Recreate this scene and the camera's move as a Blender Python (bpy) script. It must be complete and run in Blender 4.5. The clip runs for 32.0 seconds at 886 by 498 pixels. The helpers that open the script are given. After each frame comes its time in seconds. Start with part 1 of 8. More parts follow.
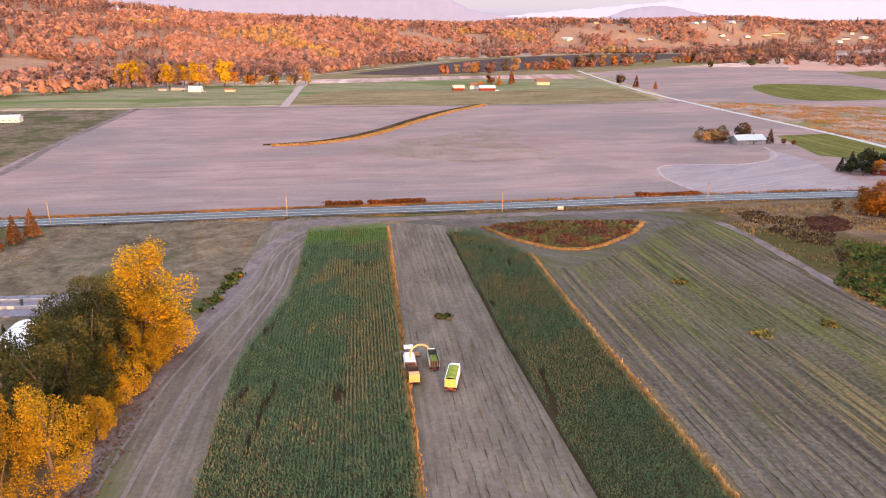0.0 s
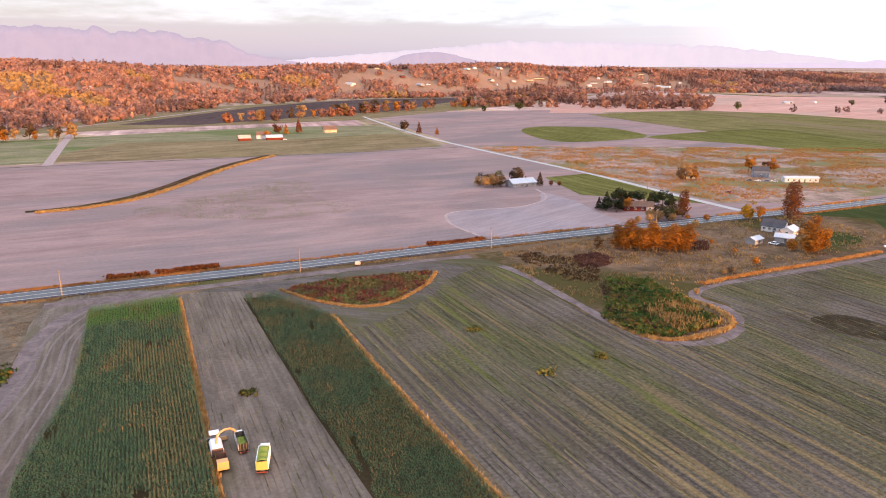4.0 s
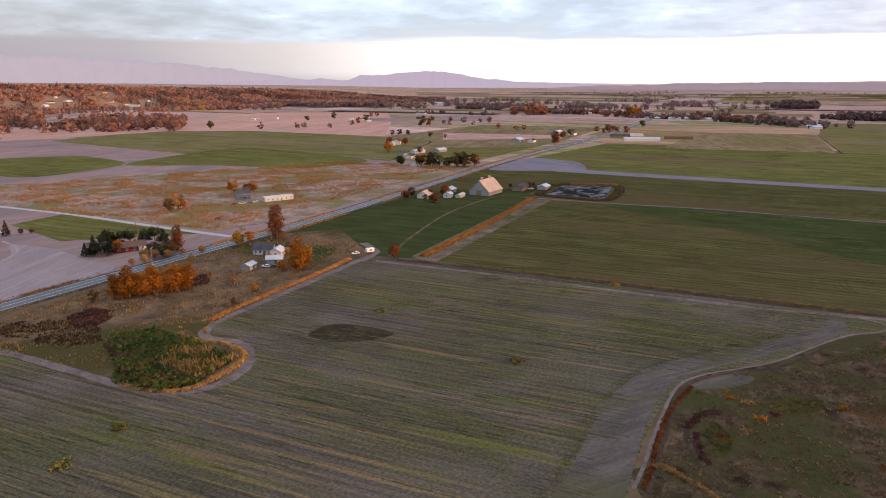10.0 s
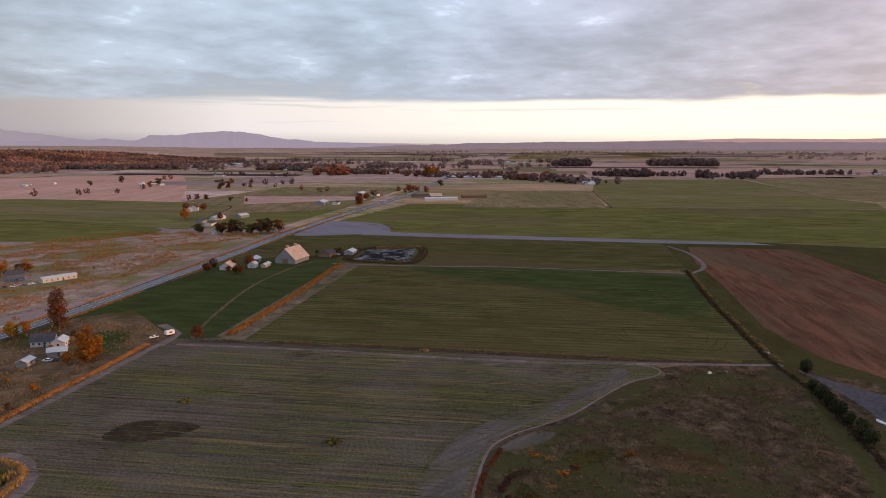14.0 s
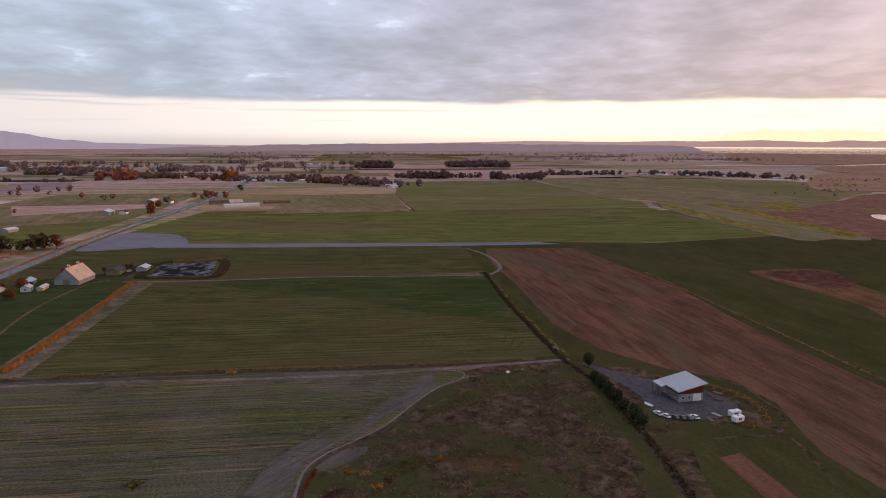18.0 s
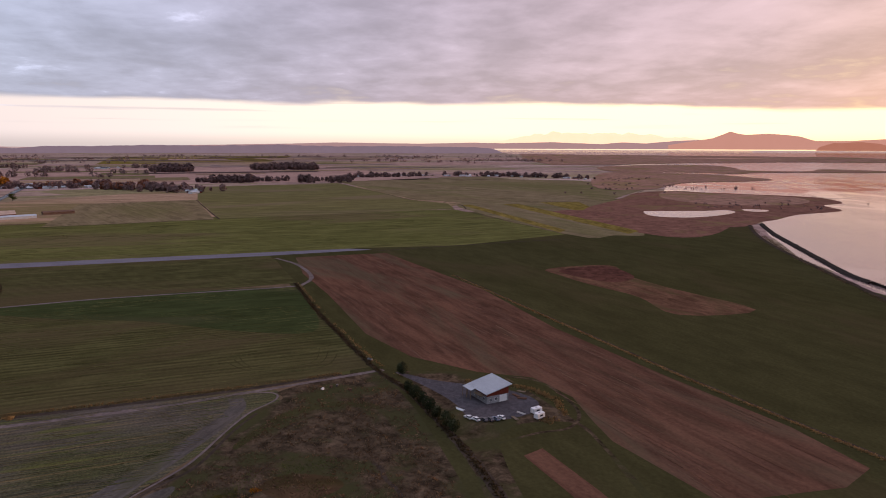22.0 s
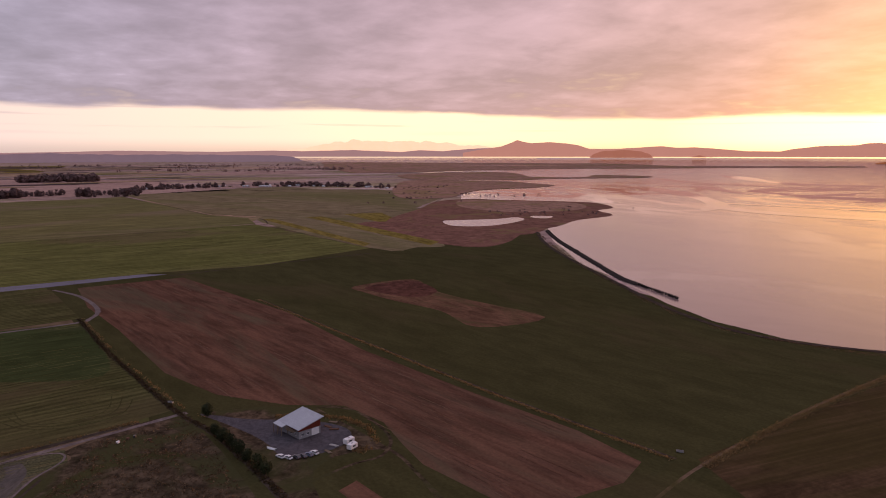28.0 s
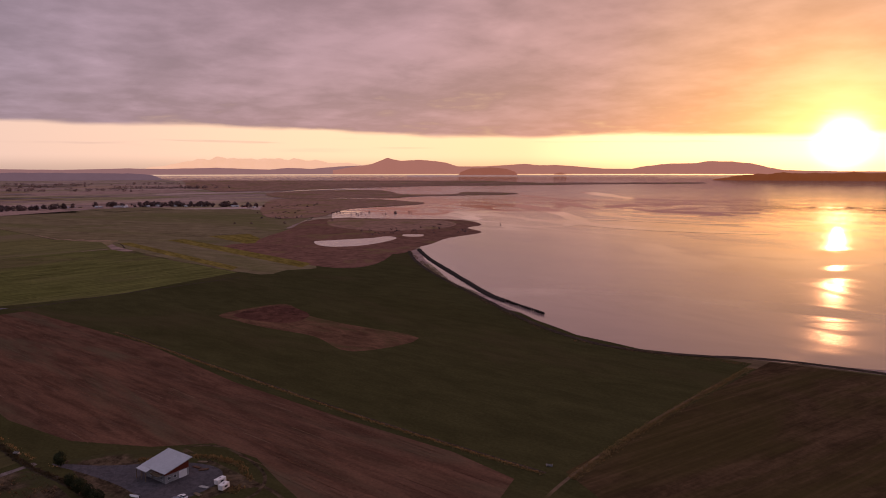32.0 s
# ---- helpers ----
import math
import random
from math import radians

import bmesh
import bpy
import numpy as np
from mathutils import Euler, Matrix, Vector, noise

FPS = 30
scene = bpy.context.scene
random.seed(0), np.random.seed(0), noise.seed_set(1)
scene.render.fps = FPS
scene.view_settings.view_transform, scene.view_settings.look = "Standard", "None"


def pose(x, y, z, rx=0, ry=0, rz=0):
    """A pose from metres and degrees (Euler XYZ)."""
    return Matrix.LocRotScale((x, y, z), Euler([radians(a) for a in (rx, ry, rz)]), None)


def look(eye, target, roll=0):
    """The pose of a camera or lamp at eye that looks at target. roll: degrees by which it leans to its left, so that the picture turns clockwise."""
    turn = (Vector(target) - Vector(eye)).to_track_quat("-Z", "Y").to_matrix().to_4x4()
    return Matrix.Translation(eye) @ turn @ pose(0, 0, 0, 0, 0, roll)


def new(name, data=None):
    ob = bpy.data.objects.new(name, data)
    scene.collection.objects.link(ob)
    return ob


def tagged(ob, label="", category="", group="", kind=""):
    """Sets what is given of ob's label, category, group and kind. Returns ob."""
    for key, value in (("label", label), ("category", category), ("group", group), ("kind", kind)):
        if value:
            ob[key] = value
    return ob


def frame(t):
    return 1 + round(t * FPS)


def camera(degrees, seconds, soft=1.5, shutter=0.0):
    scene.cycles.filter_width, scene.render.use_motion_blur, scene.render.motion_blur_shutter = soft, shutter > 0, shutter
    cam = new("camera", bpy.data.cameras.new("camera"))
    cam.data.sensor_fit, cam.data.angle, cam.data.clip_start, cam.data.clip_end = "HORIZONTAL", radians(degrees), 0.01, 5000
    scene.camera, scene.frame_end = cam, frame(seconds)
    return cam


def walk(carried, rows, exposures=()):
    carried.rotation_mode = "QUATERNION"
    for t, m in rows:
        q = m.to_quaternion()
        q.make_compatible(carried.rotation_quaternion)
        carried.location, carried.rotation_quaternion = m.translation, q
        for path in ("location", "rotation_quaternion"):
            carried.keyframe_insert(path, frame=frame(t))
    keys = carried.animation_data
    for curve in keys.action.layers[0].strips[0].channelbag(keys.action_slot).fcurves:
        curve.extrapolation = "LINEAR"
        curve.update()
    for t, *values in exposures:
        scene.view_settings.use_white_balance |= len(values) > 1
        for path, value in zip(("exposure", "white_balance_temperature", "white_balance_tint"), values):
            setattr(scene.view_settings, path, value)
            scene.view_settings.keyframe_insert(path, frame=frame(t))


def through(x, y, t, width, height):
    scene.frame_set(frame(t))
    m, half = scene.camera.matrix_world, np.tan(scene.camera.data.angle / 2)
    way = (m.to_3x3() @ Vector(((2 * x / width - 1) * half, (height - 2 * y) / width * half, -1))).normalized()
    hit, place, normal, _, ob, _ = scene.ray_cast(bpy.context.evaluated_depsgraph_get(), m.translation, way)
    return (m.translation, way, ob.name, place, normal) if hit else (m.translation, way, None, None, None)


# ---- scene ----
FOV = 64.84
# seconds, x, y, z, pitch, yaw, roll
PATH = [
    (0.0, -0.00, 0.00, 70.00, -17.671, 0.000, -0.055),
    (0.5, 0.05, 0.09, 70.73, -17.661, -2.703, 0.026),
    (1.0, -0.09, -0.01, 71.56, -17.669, -5.471, 0.163),
    (1.5, -0.30, -0.26, 72.47, -17.649, -7.791, 0.148),
    (2.0, -0.26, -0.49, 73.54, -17.245, -9.373, 0.099),
    (2.5, -0.26, -0.82, 74.61, -16.289, -10.410, 0.040),
    (4.5, -0.50, -3.62, 78.55, -14.056, -20.212, 0.052),
    (5.0, -0.60, -4.15, 79.34, -14.028, -23.595, 0.063),
    (5.5, -0.64, -4.08, 80.08, -14.005, -26.965, 0.107),
    (6.0, -0.43, -4.13, 80.90, -13.988, -30.259, 0.069),
    (6.5, -0.61, -4.80, 82.04, -13.997, -34.291, 0.024),
    (7.0, -0.99, -5.75, 83.07, -13.992, -38.637, -0.015),
    (7.5, -1.23, -5.21, 83.89, -13.982, -42.880, 0.047),
    (8.0, -1.30, -4.79, 84.76, -14.000, -46.742, 0.052),
    (8.5, -1.75, -4.72, 85.69, -13.877, -50.203, 0.111),
    (9.0, -1.99, -4.63, 86.66, -13.709, -53.259, 0.070),
    (9.5, -2.31, -4.49, 87.55, -13.474, -55.712, 0.093),
    (10.0, -2.52, -4.70, 88.58, -13.160, -57.803, 0.141),
    (10.5, -2.39, -5.25, 89.66, -12.788, -59.742, 0.061),
    (11.0, -2.72, -5.39, 90.64, -12.352, -61.720, 0.029),
    (11.5, -3.11, -5.48, 91.63, -11.786, -63.748, 0.052),
    (12.0, -3.37, -5.29, 92.57, -10.669, -65.740, 0.057),
    (12.5, -3.70, -5.22, 93.46, -8.972, -67.720, 0.057),
    (13.0, -4.14, -5.37, 94.37, -8.483, -69.733, 0.039),
    (13.5, -4.19, -5.37, 95.31, -8.470, -71.731, 0.014),
    (14.0, -4.27, -5.34, 96.29, -8.490, -73.716, 0.000),
    (14.5, -4.41, -5.41, 97.10, -8.474, -75.705, 0.011),
    (16.5, -6.05, -6.14, 100.72, -8.486, -83.632, -0.001),
    (17.0, -6.76, -6.02, 101.36, -8.456, -85.685, 0.101),
    (17.5, -7.21, -5.78, 102.26, -8.436, -87.730, 0.118),
    (18.0, -7.20, -5.79, 103.16, -8.426, -89.696, 0.151),
    (18.5, -6.94, -5.96, 103.90, -8.410, -91.670, 0.156),
    (19.0, -6.46, -6.34, 104.56, -8.397, -93.602, 0.103),
    (19.5, -5.88, -6.62, 105.07, -8.372, -95.550, 0.094),
    (20.0, -5.51, -7.18, 105.55, -8.342, -97.445, 0.108),
    (20.5, -5.23, -7.44, 106.16, -8.293, -99.335, 0.201),
    (21.0, -5.32, -7.53, 107.11, -8.324, -101.285, 0.120),
    (21.5, -5.82, -7.25, 108.14, -8.316, -103.234, 0.182),
    (22.0, -6.68, -6.90, 109.44, -8.333, -105.197, 0.162),
    (22.5, -7.58, -6.58, 110.70, -8.330, -107.157, 0.173),
    (23.0, -8.45, -6.60, 111.98, -8.346, -109.050, 0.085),
    (23.5, -8.79, -6.22, 112.96, -8.319, -111.019, 0.092),
    (24.0, -9.14, -6.07, 114.01, -8.304, -112.963, 0.086),
    (24.5, -9.40, -5.92, 114.99, -8.293, -114.893, 0.084),
    (25.0, -9.32, -5.61, 115.90, -8.245, -116.635, 0.072),
    (25.5, -9.39, -5.58, 116.89, -8.247, -117.710, 0.047),
    (26.0, -9.53, -5.62, 117.82, -8.230, -118.741, -0.009),
    (26.5, -9.63, -5.82, 118.65, -8.176, -120.014, -0.008),
    (28.5, -9.26, -5.60, 121.64, -7.618, -121.660, 0.003),
    (29.0, -9.68, -5.41, 122.00, -7.362, -122.523, -0.010),
    (29.5, -10.00, -5.16, 122.86, -7.232, -123.931, -0.053),
    (30.0, -10.36, -4.93, 123.53, -7.006, -125.492, -0.052),
    (30.5, -10.71, -4.75, 124.54, -6.873, -127.065, -0.127),
    (31.0, -10.97, -4.64, 125.29, -6.648, -128.632, -0.116),
    (31.5, -11.11, -4.65, 125.81, -6.507, -130.233, -0.157),
    (32.0, -11.03, -4.53, 126.21, -6.467, -131.794, -0.078),
]
cam = camera(FOV, 32.0, soft=1.0, shutter=0.0)
EXPOSURE = [(0, 1.38, 6550, 13), (2.5, 1.34, 6550, 13), (5, 1.12, 6550, 13), (7, 0.96, 6550, 12), (9, 0.64, 6550, 12), (11, 0.25, 6550, 13), (13, -0.10, 6550, 13), (17, -0.16, 6600, 15), (20, -0.24, 6550, 20), (23, -0.34, 6600, 27), (26, -0.46, 6900, 35), (29, -0.68, 7000, 36), (32, -1.03, 7300, 46)]
walk(cam, [(t, pose(x, y, z, 90 + p, 0, w) @ pose(0, 0, 0, 0, 0, r)) for t, x, y, z, p, w, r in PATH], EXPOSURE)

# ---------------------------------------------------------------- light
SUN_HEADING, SUN_ELEV = 161.4, 2.0      # degrees clockwise from +y, degrees above the horizon
SUN_DIR = Vector((math.sin(radians(SUN_HEADING)) * math.cos(radians(SUN_ELEV)),
                  math.cos(radians(SUN_HEADING)) * math.cos(radians(SUN_ELEV)), math.sin(radians(SUN_ELEV))))
sun = new("sun", bpy.data.lights.new("sun", "SUN"))
sun.data.energy, sun.data.angle, sun.data.color = 3.6, radians(0.6), (1.0, 0.50, 0.20)
sun.matrix_world = look(SUN_DIR * 100, (0, 0, 0))


class Nodes:
    """Short hand for node trees."""

    def __init__(self, tree):
        self.t = tree
        tree.nodes.clear()

    def n(self, kind, **given):
        node = self.t.nodes.new(kind)
        for key, value in given.items():
            if key in ("blend_type", "operation", "data_type", "noise_dimensions", "sky_type", "sun_disc", "sun_elevation",
                       "sun_rotation", "clamp", "use_clamp", "interpolation_type", "feature", "vector_type", "air_density", "dust_density", "altitude"):
                if key == "blend_type": node.blend_type = value
                elif key == "operation": node.operation = value
                elif key == "data_type": node.data_type = value
                elif key == "sky_type": node.sky_type = value
                elif key == "sun_disc": node.sun_disc = value
                elif key == "sun_elevation": node.sun_elevation = value
                elif key == "sun_rotation": node.sun_rotation = value
                elif key == "air_density": node.air_density = value
                elif key == "dust_density": node.dust_density = value
                elif key == "use_clamp": node.use_clamp = value
                elif key == "interpolation_type": node.interpolation_type = value
                elif key == "feature": node.feature = value
            else:
                self.put(node.inputs[key.replace("_", " ")], value)
        return node

    def put(self, socket, value):
        if isinstance(value, bpy.types.NodeSocket):
            self.t.links.new(value, socket)
        elif socket.type == "RGBA" and len(value) == 3:
            socket.default_value = (*value, 1)
        else:
            socket.default_value = value

    def math(self, op, a, b=0.0, clamp=False):
        node = self.t.nodes.new("ShaderNodeMath")
        node.operation, node.use_clamp = op, clamp
        self.put(node.inputs[0], a)
        self.put(node.inputs[1], b)
        return node.outputs[0]

    def mix(self, f, a, b, blend="MIX"):
        node = self.t.nodes.new("ShaderNodeMix")
        node.data_type, node.blend_type = "RGBA", blend
        self.put(node.inputs[0], f)
        self.put(node.inputs[6], a)
        self.put(node.inputs[7], b)
        return node.outputs[2]

    def ramp(self, value, stops):
        node = self.t.nodes.new("ShaderNodeValToRGB")
        while len(node.color_ramp.elements) < len(stops):
            node.color_ramp.elements.new(0.5)
        for e, (at, c) in zip(node.color_ramp.elements, stops):
            e.position, e.color = at, (*c, 1) if len(c) == 3 else c
        self.put(node.inputs[0], value)
        return node.outputs[0]

    def span(self, value, a, b, lo=0.0, hi=1.0):
        node = self.t.nodes.new("ShaderNodeMapRange")
        node.interpolation_type = "SMOOTHSTEP"
        for k, v in enumerate((value, a, b, lo, hi)):
            self.put(node.inputs[k], v)
        return node.outputs[0]

    def noise(self, vector, scale, detail=4.0, rough=0.55, distortion=0.0):
        node = self.t.nodes.new("ShaderNodeTexNoise")
        for key, v in (("Vector", vector), ("Scale", scale), ("Detail", detail), ("Roughness", rough), ("Distortion", distortion)):
            self.put(node.inputs[key], v)
        return node.outputs[0]

    def mapping(self, vector, rz=0.0, scale=(1, 1, 1), at=(0, 0, 0)):
        node = self.t.nodes.new("ShaderNodeMapping")
        self.put(node.inputs[0], vector)
        node.inputs[1].default_value, node.inputs[2].default_value, node.inputs[3].default_value = at, (0, 0, radians(rz)), scale
        return node.outputs[0]


# cloud deck over a clear strip at the horizon
world = bpy.data.worlds.new("world")
scene.world = world
world.use_nodes = True
W = Nodes(world.node_tree)
way = W.n("ShaderNodeTexCoord").outputs["Generated"]
split = W.n("ShaderNodeSeparateXYZ", Vector=way)
up = split.outputs[2]
flat = W.n("ShaderNodeCombineXYZ", X=split.outputs[0], Y=split.outputs[1], Z=0.0).outputs[0]
depth = W.math("ADD", W.math("ABSOLUTE", up), 0.13)
deck = W.n("ShaderNodeVectorMath", operation="SCALE", Vector=flat, Scale=W.math("DIVIDE", 1.0, depth)).outputs[0]
wisps = W.noise(W.mapping(deck, 25), 0.85, 5, 0.5, 0.2)
lumps = W.noise(W.mapping(deck, 10, (1, 1, 1), (7, 3, 0)), 3.2, 7, 0.58, 0.15)
cloud = W.math("ADD", W.math("MULTIPLY", wisps, 0.55), W.math("MULTIPLY", lumps, 0.45))
dot = world.node_tree.nodes.new("ShaderNodeVectorMath")
dot.operation = "DOT_PRODUCT"
W.put(dot.inputs[0], way)
dot.inputs[1].default_value = SUN_DIR
near = dot.outputs["Value"]             # cosine of the angle from the sun
side = W.math("ADD", W.math("MULTIPLY", near, 0.5), 0.5)
tint = W.ramp(side, [(0.0, (0.30, 0.31, 0.38)), (0.1, (0.34, 0.37, 0.45)), (0.2, (0.41, 0.47, 0.57)), (0.32, (0.49, 0.59, 0.72)), (0.48, (0.51, 0.62, 0.78)), (0.62, (0.52, 0.57, 0.71)), (0.74, (0.55, 0.52, 0.62)), (0.85, (0.635, 0.525, 0.575)), (0.92, (0.70, 0.54, 0.55)), (0.975, (0.79, 0.56, 0.48)), (1.0, (1.05, 0.74, 0.42))])
gaps = W.math("MULTIPLY", W.math("MULTIPLY", W.span(lumps, 0.58, 0.74, 0.0, 0.6), W.span(wisps, 0.45, 0.62)), W.span(side, 0.82, 0.58, 0.15, 1.0))
shade = W.math("ADD", W.span(cloud, 0.36, 0.66, 0.78, 1.22), gaps)
covered = W.mix(1.0, tint, shade, "MULTIPLY")
lift = W.math("ADD", 1.0, W.math("MULTIPLY", up, 0.55))
covered = W.mix(1.0, covered, lift, "MULTIPLY")
strip = W.ramp(side, [(0.0, (0.24, 0.24, 0.32)), (0.1, (0.26, 0.27, 0.35)), (0.2, (0.33, 0.34, 0.42)), (0.28, (0.55, 0.54, 0.57)), (0.38, (1.0, 0.96, 0.96)), (0.62, (1.35, 1.27, 1.12)), (0.80, (1.8, 1.55, 1.12)), (0.90, (2.2, 1.85, 1.12)), (0.96, (2.4, 1.95, 1.05)), (1.0, (4.0, 3.2, 1.6))])
low = W.span(up, 0.0, 0.022, 0.72, 1.0)
strip = W.mix(1.0, strip, low, "MULTIPLY")
edge = W.math("ADD", W.math("ADD", up, W.span(side, 0.80, 0.99, 0.0, 0.014)), W.math("MULTIPLY", W.math("SUBTRACT", wisps, 0.5), 0.022))
mask = W.span(edge, 0.055, 0.064)
mask = W.math("MULTIPLY", mask, W.span(W.math("ADD", cloud, W.span(up, 0.03, 0.25, 0.0, 0.35)), 0.40, 0.52, 0.8, 1.0))
# thin bars of cloud across the clear strip
tall_way = W.n("ShaderNodeCombineXYZ", X=split.outputs[0], Y=split.outputs[1], Z=W.math("MULTIPLY", up, 42.0)).outputs[0]
bars = W.noise(tall_way, 2.6, 5, 0.55, 0.3)
bar_mask = W.math("MULTIPLY", W.span(bars, 0.55, 0.66, 0.0, 0.75), W.span(up, 0.018, 0.040))
strip = W.mix(bar_mask, strip, W.mix(0.45, strip, covered))
sky_colour = W.mix(mask, strip, covered)
# glow round the low sun
disc = W.math("POWER", W.math("MAXIMUM", near, 0.0), 5000.0)
halo = W.math("POWER", W.math("MAXIMUM", near, 0.0), 330.0)
wide = W.math("POWER", W.math("MAXIMUM", near, 0.0), 60.0)
glow = W.mix(1.0, W.mix(1.0, (0, 0, 0), W.mix(1.0, (30.0, 22.0, 9.0), disc, "MULTIPLY"), "ADD"), W.mix(1.0, (2.1, 1.35, 0.38), halo, "MULTIPLY"), "ADD")
glow = W.mix(1.0, glow, W.mix(1.0, (0.34, 0.20, 0.03), wide, "MULTIPLY"), "ADD")
total = W.mix(1.0, sky_colour, glow, "ADD")
nishita = W.n("ShaderNodeTexSky", sky_type="NISHITA", sun_disc=False, sun_elevation=radians(SUN_ELEV), sun_rotation=radians(SUN_HEADING))
air = W.n("ShaderNodeBackground", Color=nishita.outputs[0], Strength=0.05)
clouds = W.n("ShaderNodeBackground", Color=total, Strength=0.9)
both = W.n("ShaderNodeAddShader")
W.put(both.inputs[0], air.outputs[0])
W.put(both.inputs[1], clouds.outputs[0])
W.put(W.n("ShaderNodeOutputWorld").inputs[0], both.outputs[0])

# ---------------------------------------------------------------- materials
def drilled(N, where, turn, period, strength):
    """Even machine rows that wander a little and fade in places."""
    turned = N.mapping(where, turn)
    x = N.n("ShaderNodeSeparateXYZ", Vector=turned).outputs[0]
    wander = N.math("MULTIPLY", N.noise(N.mapping(turned, 0, (0.02, 0.008, 1)), 1.0, 2, 0.5), period * 2.2)
    wave = N.math("SINE", N.math("MULTIPLY", N.math("ADD", x, wander), 6.2832 / period))
    fade = N.span(N.noise(N.mapping(turned, 0, (0.05, 0.014, 1), (13, 5, 0)), 1.0, 3, 0.6), 0.36, 0.60)
    return N.math("ADD", 0.5, N.math("MULTIPLY", N.math("MULTIPLY", wave, 0.5), fade))


def surface(name, colours, scale=0.05, fine=1.2, rough=0.9, rows=None, bump=0.3, metal=0.0, island=0.0, spec=0.0, patch=None, fine_mix=0.35, rugged=0.0, drill=None, drawn=0.35):
    """Matter with variation at two scales. rows: (degrees, metres, strength) of streaks that run along that heading.
    patch: (colour, scale, from, to) for a third, large stain. island: how far pieces differ from one another.
    drawn: how short stains are along the rows, against their width."""
    m = bpy.data.materials.new(name)
    m.use_nodes = True
    N = Nodes(m.node_tree)
    where = N.n("ShaderNodeTexCoord").outputs["Object"]
    lie_of = N.mapping(N.mapping(where, rows[0]), 0, (1, drawn, 1)) if rows else where
    big = N.noise(lie_of, scale, 5, 0.6, 0.4)
    col = N.ramp(big, [(0.32, colours[0]), (0.68, colours[1])])
    small = N.noise(where, fine, 5, 0.65)
    dark = tuple(c * 0.55 for c in colours[0])
    light = tuple(min(1, c * 1.35) for c in colours[1])
    col = N.mix(fine_mix, col, N.ramp(small, [(0.3, dark), (0.7, light)]))
    mottle = N.noise(lie_of, (scale * fine) ** 0.5, 6, 0.7, 0.5)
    col = N.mix(1.0, col, N.span(mottle, 0.28, 0.72, 1 - rugged, 1 + rugged), "MULTIPLY")
    height = small
    if drill:
        lines = drilled(N, where, *drill)
        col = N.mix(1.0, col, N.span(lines, 0.2, 0.8, 1 - drill[2], 1 + drill[2] * 0.8), "MULTIPLY")
    if patch:
        far = N.noise(lie_of, patch[1], 4, 0.6, 0.8)
        col = N.mix(N.span(far, patch[2], patch[3]), col, N.mix(N.span(small, 0.3, 0.7, 0.0, 0.5), patch[0], tuple(c * 1.3 for c in patch[0])))
    if rows:
        turned = N.mapping(where, rows[0])
        streak = N.noise(N.mapping(turned, 0, (1.0 / rows[1], 0.010 / rows[1] ** 0.5, 1)), 1.0, 2, 0.6)
        broken = N.noise(N.mapping(turned, 0, (0.6 / rows[1], 0.05, 1)), 1.0, 3, 0.6)
        wide = N.noise(N.mapping(turned, 0, (0.12 / rows[1], 0.006, 1)), 1.0, 4, 0.6)
        both_rows = N.math("ADD", N.math("MULTIPLY", streak, 0.55), N.math("ADD", N.math("MULTIPLY", wide, 0.22), N.math("MULTIPLY", broken, 0.23)))
        col = N.mix(N.span(both_rows, 0.46, 0.66, 0.0, rows[2]), col, tuple(c * 0.5 for c in colours[0]))
        col = N.mix(N.span(both_rows, 0.50, 0.32, 0.0, rows[2]), col, tuple(min(1, c * 1.45) for c in colours[1]))
        height = N.math("ADD", small, both_rows)
    if island:
        chance = N.n("ShaderNodeNewGeometry").outputs["Random Per Island"]
        col = N.mix(1.0, col, N.span(chance, 0.0, 1.0, 1 - island, 1 + island), "MULTIPLY")
    b = N.n("ShaderNodeBump", Strength=bump, Distance=0.15, Height=height)
    s = N.n("ShaderNodeBsdfPrincipled", Base_Color=col, Roughness=rough, Metallic=metal, Normal=b.outputs[0])
    s.inputs["Specular IOR Level"].default_value = spec
    N.put(N.n("ShaderNodeOutputMaterial").inputs[0], s.outputs[0])
    return m


def leaves(name, colours, through=0.35, clumps=0.35, speck=0.45):
    """Foliage: clumps differ from one another, and light comes through them."""
    m = bpy.data.materials.new(name)
    m.use_nodes = True
    N = Nodes(m.node_tree)
    chance = N.n("ShaderNodeNewGeometry").outputs["Random Per Island"]
    own = N.n("ShaderNodeObjectInfo").outputs["Random"]
    where = N.n("ShaderNodeTexCoord").outputs["Object"]
    clump = N.noise(where, clumps, 3, 0.6)
    k = N.math("ADD", N.math("MULTIPLY", chance, speck), N.span(clump, 0.3, 0.7, 0.0, 1.0 - speck))
    steps = len(colours) - 1
    col = N.ramp(k, [(0.15 + 0.7 * i / steps, c) for i, c in enumerate(colours)])
    col = N.mix(1.0, col, N.span(own, 0, 1, 0.78, 1.22), "MULTIPLY")
    d = N.n("ShaderNodeBsdfPrincipled", Base_Color=col, Roughness=0.75)
    d.inputs["Specular IOR Level"].default_value = 0.05
    t = N.n("ShaderNodeBsdfTranslucent", Color=col)
    x = N.n("ShaderNodeMixShader")
    x.inputs[0].default_value = through
    N.put(x.inputs[1], d.outputs[0])
    N.put(x.inputs[2], t.outputs[0])
    N.put(N.n("ShaderNodeOutputMaterial").inputs[0], x.outputs[0])
    return m


